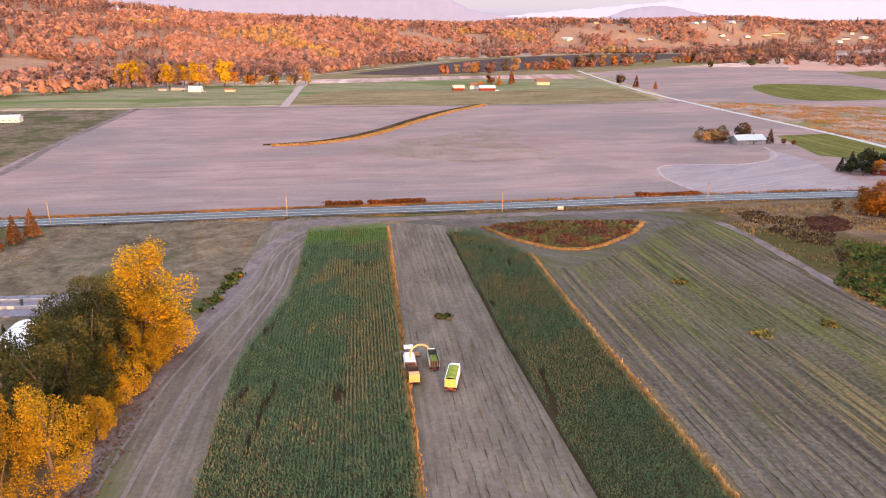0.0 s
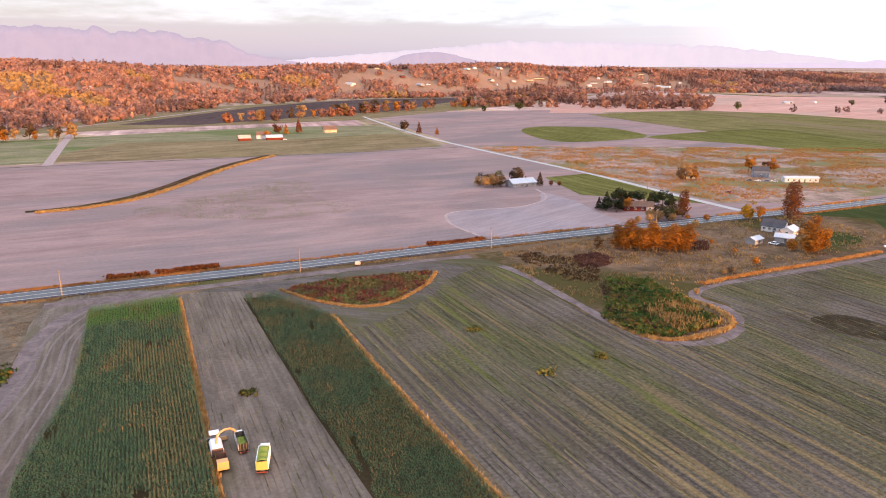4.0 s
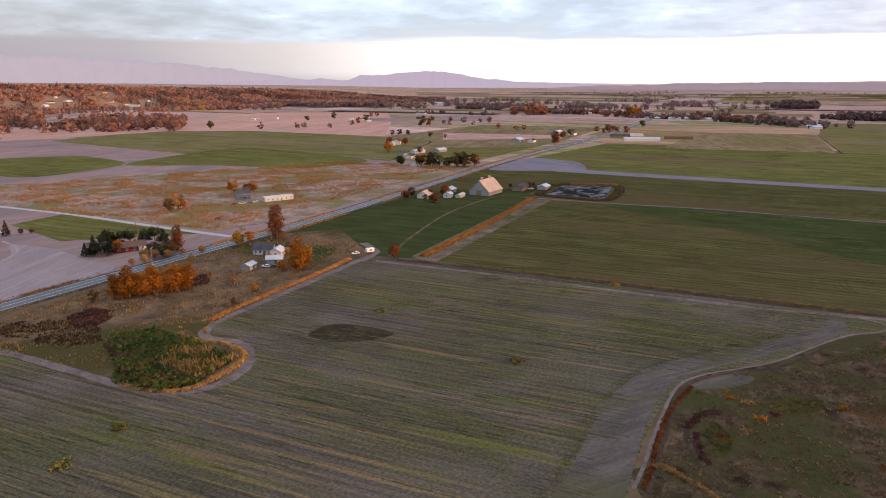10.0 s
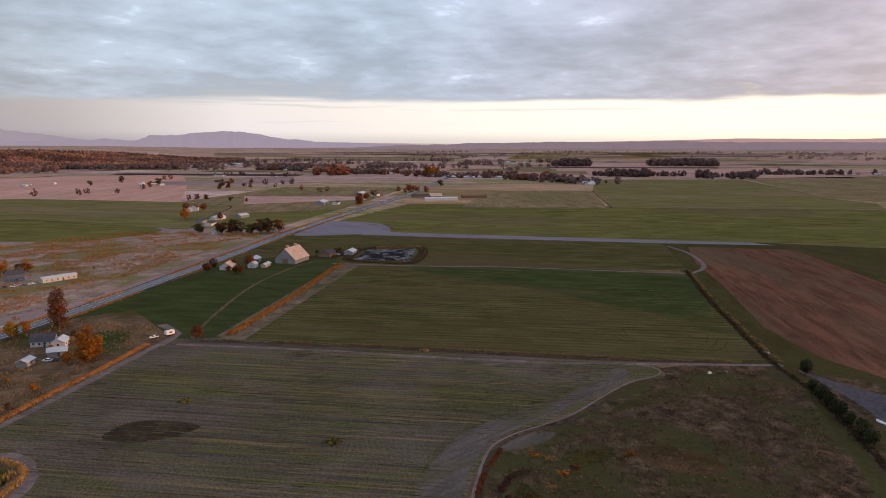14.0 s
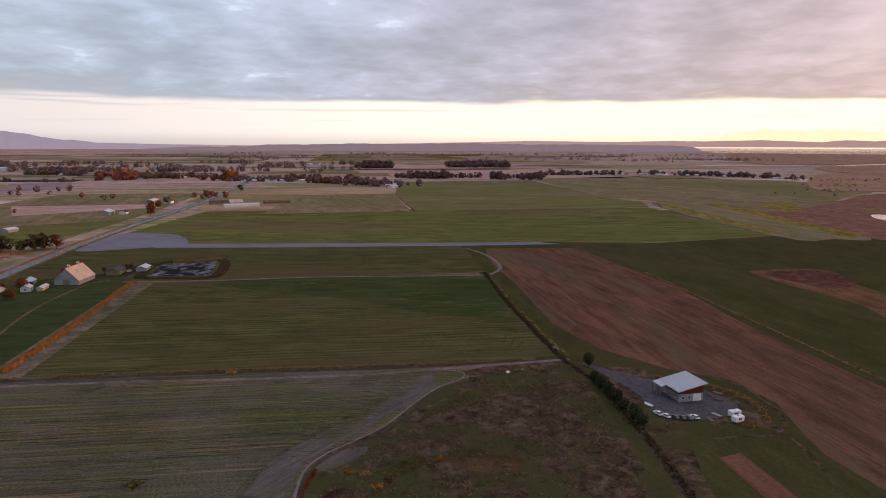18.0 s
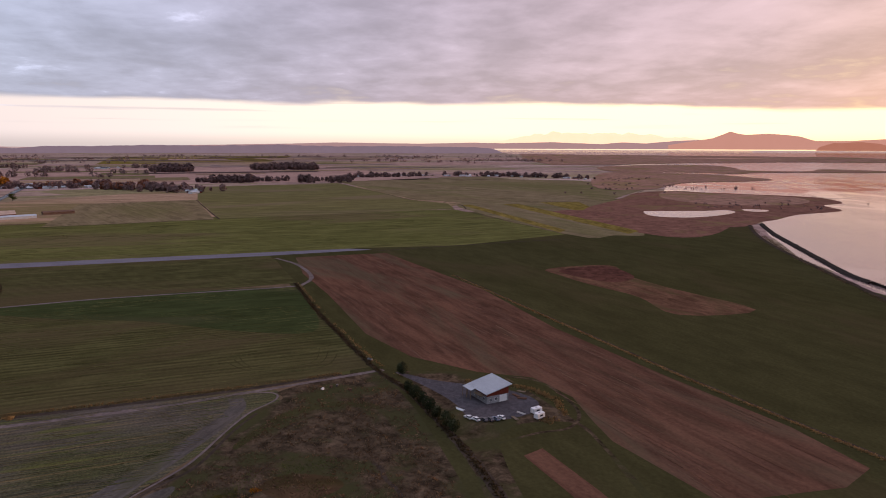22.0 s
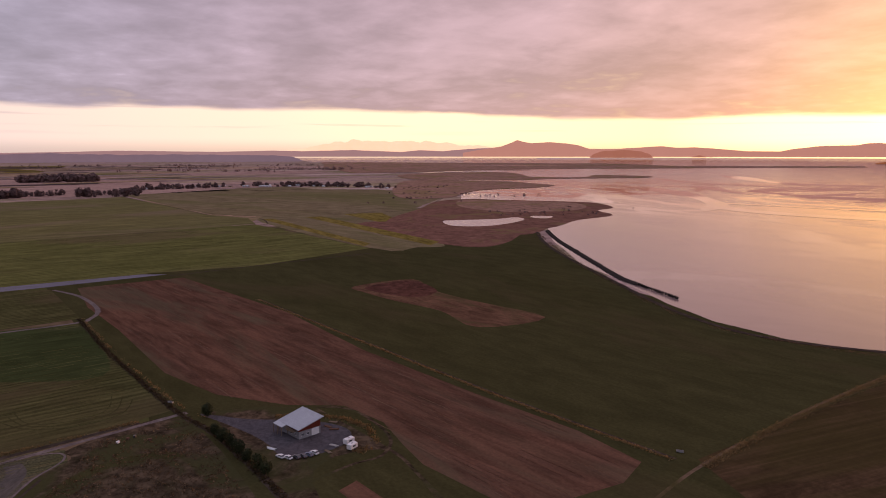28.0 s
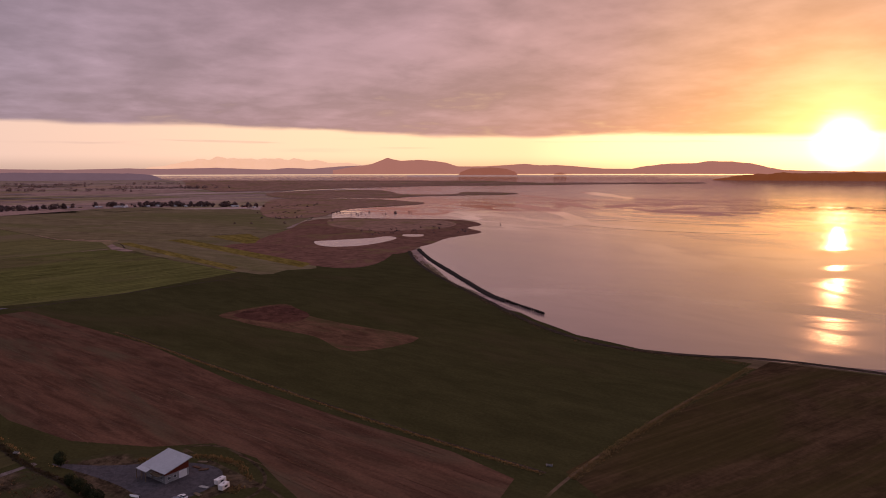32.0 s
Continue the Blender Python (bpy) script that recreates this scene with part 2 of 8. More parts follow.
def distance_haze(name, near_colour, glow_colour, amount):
    """Land so far off that the air's glow is put into its emission."""
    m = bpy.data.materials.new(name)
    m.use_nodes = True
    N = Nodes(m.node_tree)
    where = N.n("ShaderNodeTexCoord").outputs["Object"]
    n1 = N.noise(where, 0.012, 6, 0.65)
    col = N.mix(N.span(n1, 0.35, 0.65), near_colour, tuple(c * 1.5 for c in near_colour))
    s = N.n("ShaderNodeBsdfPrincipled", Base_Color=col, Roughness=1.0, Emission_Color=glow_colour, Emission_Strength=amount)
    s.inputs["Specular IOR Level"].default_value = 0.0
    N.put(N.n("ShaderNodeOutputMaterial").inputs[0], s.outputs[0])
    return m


M_GROUND = surface("meadow", ((0.105, 0.072, 0.042), (0.155, 0.103, 0.063)), 0.006, 0.12, patch=((0.073, 0.070, 0.026), 0.004, 0.48, 0.58), bump=0.2, rugged=0.35)
M_PALE = surface("pale_field", ((0.244, 0.168, 0.156), (0.302, 0.210, 0.194)), 0.008, 0.5, rows=(82, 3.0, 0.16), patch=((0.193, 0.150, 0.143), 0.009, 0.46, 0.62), bump=0.15, fine_mix=0.15, rugged=0.17)


def stubble_field(name, bare, weeds, straw, turn):
    """Harvested ground: bare soil, drifts of weeds, and thin rows of straw."""
    m = bpy.data.materials.new(name)
    m.use_nodes = True
    N = Nodes(m.node_tree)
    where = N.n("ShaderNodeTexCoord").outputs["Object"]
    turned = N.mapping(where, turn)
    grain = N.noise(where, 1.1, 5, 0.7)
    col = N.mix(N.span(N.noise(where, 0.03, 5, 0.6, 0.5), 0.35, 0.65), bare[0], bare[1])
    zone = N.noise(N.mapping(turned, 0, (0.022, 0.010, 1)), 1.0, 5, 0.65, 0.5)
    col = N.mix(N.span(zone, 0.38, 0.66, 0.15, 0.75), col, N.mix(N.span(grain, 0.35, 0.65), weeds[0], weeds[1]))
    line = N.noise(N.mapping(turned, 0, (0.62, 0.006, 1)), 1.0, 2, 0.5)
    gaps = N.noise(N.mapping(turned, 0, (0.10, 0.018, 1)), 1.0, 4, 0.65)
    rib = N.math("MULTIPLY", N.span(line, 0.52, 0.60), N.span(gaps, 0.40, 0.60, 0.1, 0.8))
    col = N.mix(rib, col, straw)
    dim = N.math("MULTIPLY", N.span(line, 0.46, 0.36), N.span(gaps, 0.35, 0.62, 0.15, 0.55))
    col = N.mix(dim, col, tuple(c * 0.5 for c in bare[0]))
    lush = N.math("MULTIPLY", N.span(N.noise(N.mapping(turned, 0, (0.30, 0.012, 1), (31, 7, 0)), 1.0, 3, 0.6), 0.56, 0.64), N.span(zone, 0.40, 0.56, 0.0, 0.8))
    col = N.mix(lush, col, tuple(c * 1.2 for c in weeds[1]))
    col = N.mix(1.0, col, N.span(drilled(N, where, turn, 3.04, 1.0), 0.1, 0.9, 0.90, 1.10), "MULTIPLY")
    col = N.mix(1.0, col, N.span(grain, 0.3, 0.7, 0.68, 1.32), "MULTIPLY")
    b = N.n("ShaderNodeBump", Strength=0.4, Distance=0.15, Height=N.math("ADD", grain, line))
    s = N.n("ShaderNodeBsdfPrincipled", Base_Color=col, Roughness=0.95, Normal=b.outputs[0])
    s.inputs["Specular IOR Level"].default_value = 0.0
    N.put(N.n("ShaderNodeOutputMaterial").inputs[0], s.outputs[0])
    return m


def true_place(N, where):
    """Place on the land at its true distance, where the land is drawn in."""
    at = N.n("ShaderNodeSeparateXYZ", Vector=where)
    d = N.math("POWER", N.math("ADD", N.math("POWER", at.outputs[0], 2.0), N.math("POWER", at.outputs[1], 2.0)), 0.5)
    v = N.math("DIVIDE", N.math("MAXIMUM", N.math("SUBTRACT", d, 2500.0), 0.0), 2350.0)
    v = N.math("DIVIDE", v, N.math("MAXIMUM", N.math("SUBTRACT", 1.0, N.math("MULTIPLY", v, 0.93)), 0.05))
    k = N.math("DIVIDE", N.math("ADD", N.math("MINIMUM", d, 2500.0), N.math("MULTIPLY", v, 2350.0)), N.math("MAXIMUM", d, 1.0))
    return N.n("ShaderNodeVectorMath", operation="SCALE", Vector=where, Scale=k).outputs[0]


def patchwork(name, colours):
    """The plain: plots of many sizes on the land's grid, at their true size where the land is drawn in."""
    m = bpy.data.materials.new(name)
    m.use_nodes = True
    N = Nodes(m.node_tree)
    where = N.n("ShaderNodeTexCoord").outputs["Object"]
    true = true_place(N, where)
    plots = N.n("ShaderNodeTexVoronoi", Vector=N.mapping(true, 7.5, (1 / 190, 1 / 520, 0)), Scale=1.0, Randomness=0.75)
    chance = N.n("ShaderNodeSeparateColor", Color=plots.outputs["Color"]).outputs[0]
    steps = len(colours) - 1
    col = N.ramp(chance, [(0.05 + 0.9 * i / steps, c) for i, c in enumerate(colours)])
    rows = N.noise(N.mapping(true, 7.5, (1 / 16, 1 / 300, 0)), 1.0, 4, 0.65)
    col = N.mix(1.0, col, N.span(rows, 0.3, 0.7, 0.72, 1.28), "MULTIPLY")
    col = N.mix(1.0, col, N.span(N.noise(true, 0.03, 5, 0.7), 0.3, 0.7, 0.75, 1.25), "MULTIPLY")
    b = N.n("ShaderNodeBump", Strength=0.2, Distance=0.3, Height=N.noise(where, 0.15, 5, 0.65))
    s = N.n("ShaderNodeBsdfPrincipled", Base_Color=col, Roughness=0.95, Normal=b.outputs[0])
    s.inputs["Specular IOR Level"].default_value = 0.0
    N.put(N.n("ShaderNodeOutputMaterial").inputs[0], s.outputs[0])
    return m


M_STUB = stubble_field("corn_stubble", ((0.089, 0.070, 0.062), (0.122, 0.098, 0.088)), ((0.056, 0.060, 0.019), (0.084, 0.086, 0.027)), (0.175, 0.122, 0.060), -8)
# the plain's plots are pale and pink: distance haze is put into them
M_PLAIN = patchwork("hazy_farm_plain", ((0.370, 0.241, 0.207), (0.269, 0.202, 0.123), (0.426, 0.280, 0.246), (0.297, 0.193, 0.168), (0.381, 0.263, 0.185), (0.224, 0.185, 0.095), (0.336, 0.218, 0.193), (0.470, 0.325, 0.280)))
M_DULLGREEN = surface("dull_green_pasture", ((0.132, 0.115, 0.045), (0.168, 0.142, 0.062)), 0.008, 0.3, rows=(-8, 4.0, 0.35), patch=((0.171, 0.127, 0.074), 0.006, 0.5, 0.68), bump=0.2, rugged=0.25)
M_TANOLIVE = surface("tawny_olive_pasture", ((0.175, 0.130, 0.070), (0.218, 0.162, 0.094)), 0.008, 0.25, rows=(70, 5.0, 0.35), patch=((0.146, 0.123, 0.055), 0.005, 0.48, 0.64), bump=0.2, rugged=0.28)
M_ROSE = surface("rosy_stubble", ((0.42, 0.235, 0.185), (0.52, 0.30, 0.24)), 0.006, 0.2, rows=(70, 9.0, 0.35), patch=((0.36, 0.25, 0.20), 0.004, 0.5, 0.66), bump=0.2, fine_mix=0.2, rugged=0.12)
M_CUT = surface("cut_strip", ((0.124, 0.099, 0.078), (0.168, 0.133, 0.107)), 0.03, 1.0, rows=(-7, 0.9, 0.35), patch=((0.098, 0.101, 0.045), 0.03, 0.50, 0.68), bump=0.4, rugged=0.25)
M_TRACK = surface("dirt_track", ((0.136, 0.103, 0.095), (0.187, 0.144, 0.136)), 0.05, 0.9, bump=0.4, fine_mix=0.3, rugged=0.25)
M_DRYGRASS = surface("dry_grass", ((0.108, 0.081, 0.052), (0.157, 0.120, 0.086)), 0.03, 0.6, patch=((0.070, 0.068, 0.032), 0.02, 0.5, 0.62), bump=0.5, rugged=0.40)
M_WILD = surface("wild_meadow", ((0.102, 0.067, 0.041), (0.151, 0.098, 0.063)), 0.025, 0.35, patch=((0.065, 0.053, 0.021), 0.014, 0.48, 0.6), bump=0.6, rugged=0.45)
M_GREEN = surface("green_crop", ((0.038, 0.047, 0.017), (0.051, 0.061, 0.023)), 0.01, 0.8, rows=(-8, 2.2, 0.22), patch=((0.056, 0.056, 0.025), 0.012, 0.54, 0.7), bump=0.2, fine_mix=0.25, rugged=0.25)
M_OLIVE = surface("olive_field", ((0.063, 0.059, 0.022), (0.086, 0.077, 0.031)), 0.012, 0.5, rows=(-8, 2.4, 0.35), patch=((0.086, 0.064, 0.032), 0.010, 0.48, 0.68), bump=0.25, rugged=0.32, drill=(-8, 5.2, 0.26))
M_DARKGREEN = surface("dark_pasture", ((0.048, 0.043, 0.017), (0.064, 0.057, 0.024)), 0.010, 0.6, rows=(81, 4.0, 0.12), patch=((0.070, 0.053, 0.026), 0.008, 0.50, 0.70), bump=0.25, rugged=0.17)
M_BROWN = surface("brown_stubble", ((0.097, 0.048, 0.033), (0.146, 0.069, 0.044)), 0.022, 0.6, rows=(81, 2.6, 0.2), patch=((0.105, 0.074, 0.046), 0.020, 0.48, 0.66), bump=0.35, rugged=0.36, drill=(81, 5.0, 0.05), drawn=0.18)
M_PLOUGH = surface("ploughed_soil", ((0.070, 0.048, 0.046), (0.100, 0.070, 0.064)), 0.01, 0.5, rows=(20, 2.5, 0.3), bump=0.3, rugged=0.2)
M_MARSH = surface("marsh_grass", ((0.046, 0.034, 0.021), (0.100, 0.066, 0.043)), 0.05, 0.6, patch=((0.052, 0.048, 0.021), 0.03, 0.46, 0.60), bump=0.9, rugged=0.75)
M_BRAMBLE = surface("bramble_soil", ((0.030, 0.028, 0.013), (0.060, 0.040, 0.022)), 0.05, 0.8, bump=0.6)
M_YELLOW = surface("reed_plot", ((0.165, 0.118, 0.030), (0.225, 0.160, 0.046)), 0.02, 0.5, rows=(100, 4.0, 0.4), bump=0.3, rugged=0.4)
# far stubble coloured lighter and pinker for the haze over it
M_FARTAN = surface("hazy_tan_stubble", ((0.308, 0.196, 0.125), (0.420, 0.268, 0.178)), 0.008, 0.15, rows=(-8, 8.0, 0.4), patch=((0.193, 0.144, 0.069), 0.004, 0.5, 0.62), bump=0.2, rugged=0.25)
M_FARROSE = surface("hazy_rose_stubble", ((0.345, 0.209, 0.172), (0.448, 0.281, 0.233)), 0.01, 0.15, rows=(-8, 8.0, 0.4), bump=0.2, rugged=0.25)
M_LONGGREEN = surface("level_grass", ((0.109, 0.105, 0.032), (0.144, 0.132, 0.046)), 0.006, 0.4, rows=(-8, 3.5, 0.4), patch=((0.128, 0.098, 0.047), 0.006, 0.54, 0.70), bump=0.2, rugged=0.25, drill=(-8, 9.0, 0.14))
M_PALEGREEN = surface("pale_grass", ((0.165, 0.154, 0.083), (0.226, 0.196, 0.119)), 0.012, 0.4, rows=(82, 3.5, 0.3), patch=((0.110, 0.127, 0.050), 0.012, 0.5, 0.62), bump=0.2, rugged=0.25)
M_DARKMEADOW = surface("dark_rough_meadow", ((0.064, 0.038, 0.021), (0.092, 0.053, 0.030)), 0.02, 0.4, rows=(8, 3.0, 0.4), patch=((0.059, 0.042, 0.017), 0.012, 0.46, 0.62), bump=0.5, rugged=0.45)
M_REDPATCH = surface("bare_red_patch", ((0.112, 0.058, 0.036), (0.152, 0.077, 0.047)), 0.03, 0.4, rows=(81, 3.0, 0.2), patch=((0.085, 0.062, 0.030), 0.03, 0.52, 0.70), bump=0.4, rugged=0.40)
M_REDHOLLOW = surface("dark_red_soil", ((0.081, 0.035, 0.027), (0.115, 0.049, 0.035)), 0.03, 0.4, bump=0.4, rugged=0.4)
M_MEADOW = surface("pinkish_rough_meadow", ((0.235, 0.165, 0.130), (0.315, 0.218, 0.172)), 0.025, 0.35, patch=((0.165, 0.138, 0.068), 0.014, 0.46, 0.60), bump=0.6, rugged=0.40)
M_CAPE = surface("salt_marsh", ((0.265, 0.145, 0.105), (0.345, 0.190, 0.138)), 0.012, 0.3, patch=((0.225, 0.145, 0.075), 0.008, 0.50, 0.64), bump=0.4, rugged=0.4)
M_MARSHRED = surface("red_saltmarsh", ((0.165, 0.078, 0.058), (0.225, 0.108, 0.078)), 0.012, 0.3, patch=((0.190, 0.118, 0.062), 0.010, 0.52, 0.66), bump=0.4, rugged=0.35)
M_ASPHALT = surface("asphalt", ((0.061, 0.065, 0.072), (0.090, 0.094, 0.104)), 0.08, 2.0, rough=0.6, spec=0.4, bump=0.15, fine_mix=0.25)
M_PALETRACK = surface("pale_wheel_marks", ((0.155, 0.124, 0.112), (0.20, 0.16, 0.146)), 0.15, 1.2, bump=0.3, rugged=0.12)
M_GREYTURN = surface("grey_turning_ground", ((0.246, 0.198, 0.202), (0.300, 0.240, 0.240)), 0.02, 0.6, rows=(60, 2.0, 0.2), bump=0.15, fine_mix=0.15, rugged=0.10)
M_PALELINE = surface("pale_wheel_line", ((0.31, 0.235, 0.22), (0.37, 0.285, 0.265)), 0.15, 1.2, bump=0.3, rugged=0.2)
M_GRAVEL = surface("gravel", ((0.066, 0.060, 0.066), (0.098, 0.086, 0.093)), 0.1, 1.5, bump=0.4, rugged=0.25)
M_GREYPLOT = surface("bare_grey_plot", ((0.167, 0.150, 0.173), (0.211, 0.188, 0.217)), 0.02, 0.6, rows=(8, 3.0, 0.2), bump=0.2, rugged=0.12)
M_LINE = surface("road_paint", ((0.55, 0.52, 0.42), (0.7, 0.66, 0.55)), 0.3, 3.0, bump=0.05)
M_MUD = surface("shore_mud", ((0.048, 0.035, 0.027), (0.072, 0.052, 0.040)), 0.04, 0.5, rough=0.6, bump=0.5, rugged=0.3)
M_CONCRETE = surface("concrete", ((0.34, 0.33, 0.32), (0.46, 0.44, 0.42)), 0.2, 1.5, bump=0.15)
# floor colour lifted for the haze that lies over the hill
M_HILL = surface("hazy_wood_floor", ((0.213, 0.131, 0.094), (0.300, 0.188, 0.125)), 0.02, 0.2, bump=0.5)
M_WALL = surface("white_boards", ((0.50, 0.50, 0.50), (0.60, 0.59, 0.575)), 0.3, 4.0, rough=0.6, bump=0.1, fine_mix=0.15, rugged=0.1)
M_GREYWALL = surface("grey_boards", ((0.22, 0.22, 0.23), (0.30, 0.30, 0.31)), 0.3, 4.0, rough=0.7, bump=0.2, fine_mix=0.2)
M_TAN = surface("tan_wall", ((0.42, 0.33, 0.24), (0.5, 0.4, 0.3)), 0.3, 4.0, rough=0.7, bump=0.1, fine_mix=0.15)
M_REDWALL = surface("red_boards", ((0.132, 0.030, 0.021), (0.168, 0.042, 0.027)), 0.4, 4.0, rough=0.7, bump=0.15, fine_mix=0.2)
M_METALROOF = surface("pale_metal_roof", ((0.40, 0.42, 0.45), (0.48, 0.50, 0.53)), 0.3, 3.0, rough=0.45, metal=0.2, bump=0.05, fine_mix=0.15, spec=0.5, rugged=0.08)
M_TANROOF = surface("weathered_tin_roof", ((0.42, 0.32, 0.26), (0.52, 0.40, 0.33)), 0.15, 1.5, rough=0.6, bump=0.2, fine_mix=0.2, rugged=0.15)
M_DARKROOF = surface("dark_shingle_roof", ((0.055, 0.055, 0.065), (0.09, 0.09, 0.10)), 0.3, 3.0, bump=0.3)
M_BROWNROOF = surface("brown_shingle_roof", ((0.14, 0.085, 0.06), (0.19, 0.12, 0.09)), 0.3, 3.0, bump=0.3)
M_WOOD = surface("weathered_wood", ((0.16, 0.115, 0.08), (0.25, 0.185, 0.13)), 0.5, 4.0, bump=0.3)
M_POLE = surface("pole_wood", ((0.26, 0.18, 0.12), (0.36, 0.26, 0.18)), 0.5, 4.0, bump=0.3)
M_BARK = surface("bark", ((0.10, 0.075, 0.05), (0.17, 0.13, 0.095)), 0.6, 3.0, bump=0.6)
M_GLASS = surface("window_glass", ((0.03, 0.035, 0.045), (0.05, 0.055, 0.07)), 0.4, 2.0, rough=0.08, bump=0.0, spec=0.8, fine_mix=0.1)
M_TYRE = surface("rubber", ((0.02, 0.02, 0.02), (0.035, 0.035, 0.035)), 0.8, 4.0, rough=0.85, bump=0.1)
M_STEEL = surface("dull_steel", ((0.30, 0.30, 0.31), (0.42, 0.42, 0.43)), 0.6, 5.0, rough=0.45, metal=0.6, bump=0.05)
M_PAINT_W = surface("white_paint", ((0.66, 0.66, 0.67), (0.78, 0.78, 0.78)), 0.6, 5.0, rough=0.35, bump=0.02, fine_mix=0.08, spec=0.5)
# yellow and orange hold the low sunlight on the vehicles' rear faces
M_SUN_YELLOW = surface("sunlit_yellow_paint", ((0.55, 0.36, 0.09), (0.64, 0.43, 0.12)), 0.6, 5.0, rough=0.4, bump=0.02, fine_mix=0.1, spec=0.5)
M_PAINT_O = surface("sun_orange_paint", ((0.52, 0.27, 0.10), (0.60, 0.33, 0.13)), 0.6, 5.0, rough=0.4, bump=0.02, fine_mix=0.1, spec=0.5)
M_PAINT_D = surface("dark_paint", ((0.05, 0.05, 0.055), (0.08, 0.075, 0.075)), 0.6, 5.0, rough=0.4, bump=0.02, fine_mix=0.1, spec=0.5)
M_PAINT_R = surface("red_paint", ((0.28, 0.05, 0.04), (0.35, 0.07, 0.05)), 0.6, 5.0, rough=0.35, bump=0.02, fine_mix=0.1, spec=0.5)
M_PAINT_B = surface("blue_grey_paint", ((0.12, 0.15, 0.2), (0.16, 0.19, 0.25)), 0.6, 5.0, rough=0.35, bump=0.02, fine_mix=0.1, spec=0.5)
M_RUST = surface("rusty_steel", ((0.11, 0.06, 0.045), (0.17, 0.10, 0.07)), 0.6, 3.0, rough=0.75, bump=0.1)
M_SILAGE = surface("chopped_maize", ((0.16, 0.20, 0.035), (0.26, 0.30, 0.07)), 0.8, 6.0, bump=0.8)
M_ROCK = surface("old_timber_dike", ((0.030, 0.024, 0.021), (0.060, 0.048, 0.042)), 0.4, 1.5, bump=0.8)
L_YELLOW = leaves("yellow_leaves", ((0.20, 0.125, 0.016), (0.46, 0.262, 0.012), (0.61, 0.375, 0.024)))
L_OLDPOPLAR = leaves("turning_poplar_leaves", ((0.042, 0.044, 0.014), (0.085, 0.076, 0.022), (0.17, 0.125, 0.03)), 0.28)
L_DKGREEN = leaves("dark_green_leaves", ((0.032, 0.040, 0.014), (0.065, 0.068, 0.022), (0.12, 0.098, 0.03)), 0.25)
L_ORANGE = leaves("orange_leaves", ((0.16, 0.06, 0.015), (0.38, 0.15, 0.02), (0.48, 0.22, 0.03)))
L_RUST = leaves("rust_leaves", ((0.08, 0.028, 0.012), (0.16, 0.055, 0.02), (0.22, 0.08, 0.025)), 0.25)
L_CONIFER = leaves("needles", ((0.016, 0.022, 0.012), (0.03, 0.036, 0.016), (0.045, 0.05, 0.02)), 0.1)
L_CYPRESS = leaves("bronze_needles", ((0.07, 0.035, 0.015), (0.18, 0.075, 0.02), (0.26, 0.11, 0.03)), 0.2)
L_BROWNTREE = leaves("brown_green_leaves", ((0.05, 0.035, 0.02), (0.09, 0.055, 0.028), (0.14, 0.08, 0.035)), 0.2)
# the hill's haze is put into these paler, pinker leaf colours
L_FOREST = leaves("hazy_wood_leaves", ((0.211, 0.114, 0.093), (0.285, 0.150, 0.116), (0.353, 0.186, 0.135), (0.422, 0.228, 0.150)), 0.42, 0.05, 0.16)
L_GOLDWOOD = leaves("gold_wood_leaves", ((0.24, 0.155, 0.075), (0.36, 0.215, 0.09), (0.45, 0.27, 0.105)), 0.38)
L_CORN = leaves("maize_leaves", ((0.035, 0.062, 0.035), (0.076, 0.132, 0.065), (0.124, 0.192, 0.086), (0.216, 0.196, 0.084)), 0.25, 0.5)
L_FRESHCORN = leaves("fresh_maize_leaves", ((0.071, 0.142, 0.033), (0.123, 0.218, 0.052), (0.180, 0.266, 0.071)), 0.3, 0.4)
L_TASSEL = leaves("maize_tassels", ((0.13, 0.085, 0.042), (0.19, 0.122, 0.058), (0.25, 0.16, 0.074)), 0.3)
L_BRAMBLE = leaves("bramble_leaves", ((0.03, 0.055, 0.015), (0.06, 0.10, 0.025), (0.10, 0.12, 0.03), (0.2, 0.10, 0.03)), 0.2)
L_REDBRUSH = leaves("red_brush", ((0.13, 0.045, 0.035), (0.19, 0.07, 0.045), (0.15, 0.13, 0.045), (0.12, 0.15, 0.05)), 0.2, 0.12)
L_STRAW = leaves("straw_grass", ((0.24, 0.14, 0.055), (0.36, 0.22, 0.085), (0.46, 0.30, 0.12)), 0.3)
L_VERGE = leaves("red_straw_grass", ((0.30, 0.13, 0.042), (0.43, 0.20, 0.058), (0.52, 0.27, 0.08)), 0.3)
L_DULLSTRAW = leaves("dull_straw_grass", ((0.16, 0.11, 0.05), (0.25, 0.17, 0.08), (0.32, 0.22, 0.10)), 0.3)
L_GREENTUFT = leaves("green_tufts", ((0.06, 0.075, 0.025), (0.12, 0.12, 0.035), (0.25, 0.18, 0.04)), 0.25)
# hill conifers, lightened in colour for haze
L_HAZYFIR = leaves("hazy_wood_conifers", ((0.171, 0.103, 0.093), (0.217, 0.125, 0.107), (0.262, 0.148, 0.114)), 0.35, 0.05, 0.16)
L_STUBBLE = leaves("stubble_stalks", ((0.14, 0.115, 0.055), (0.20, 0.16, 0.085), (0.27, 0.21, 0.11)), 0.2)
L_WEED = leaves("green_weeds", ((0.06, 0.078, 0.025), (0.09, 0.11, 0.032), (0.13, 0.138, 0.042)), 0.2)
L_MOWN = leaves("mown_grass", ((0.08, 0.085, 0.03), (0.12, 0.115, 0.04), (0.16, 0.145, 0.055)), 0.2)
L_BROWNSTUB = leaves("brown_stalks", ((0.11, 0.062, 0.042), (0.15, 0.086, 0.056), (0.20, 0.125, 0.078)), 0.2)
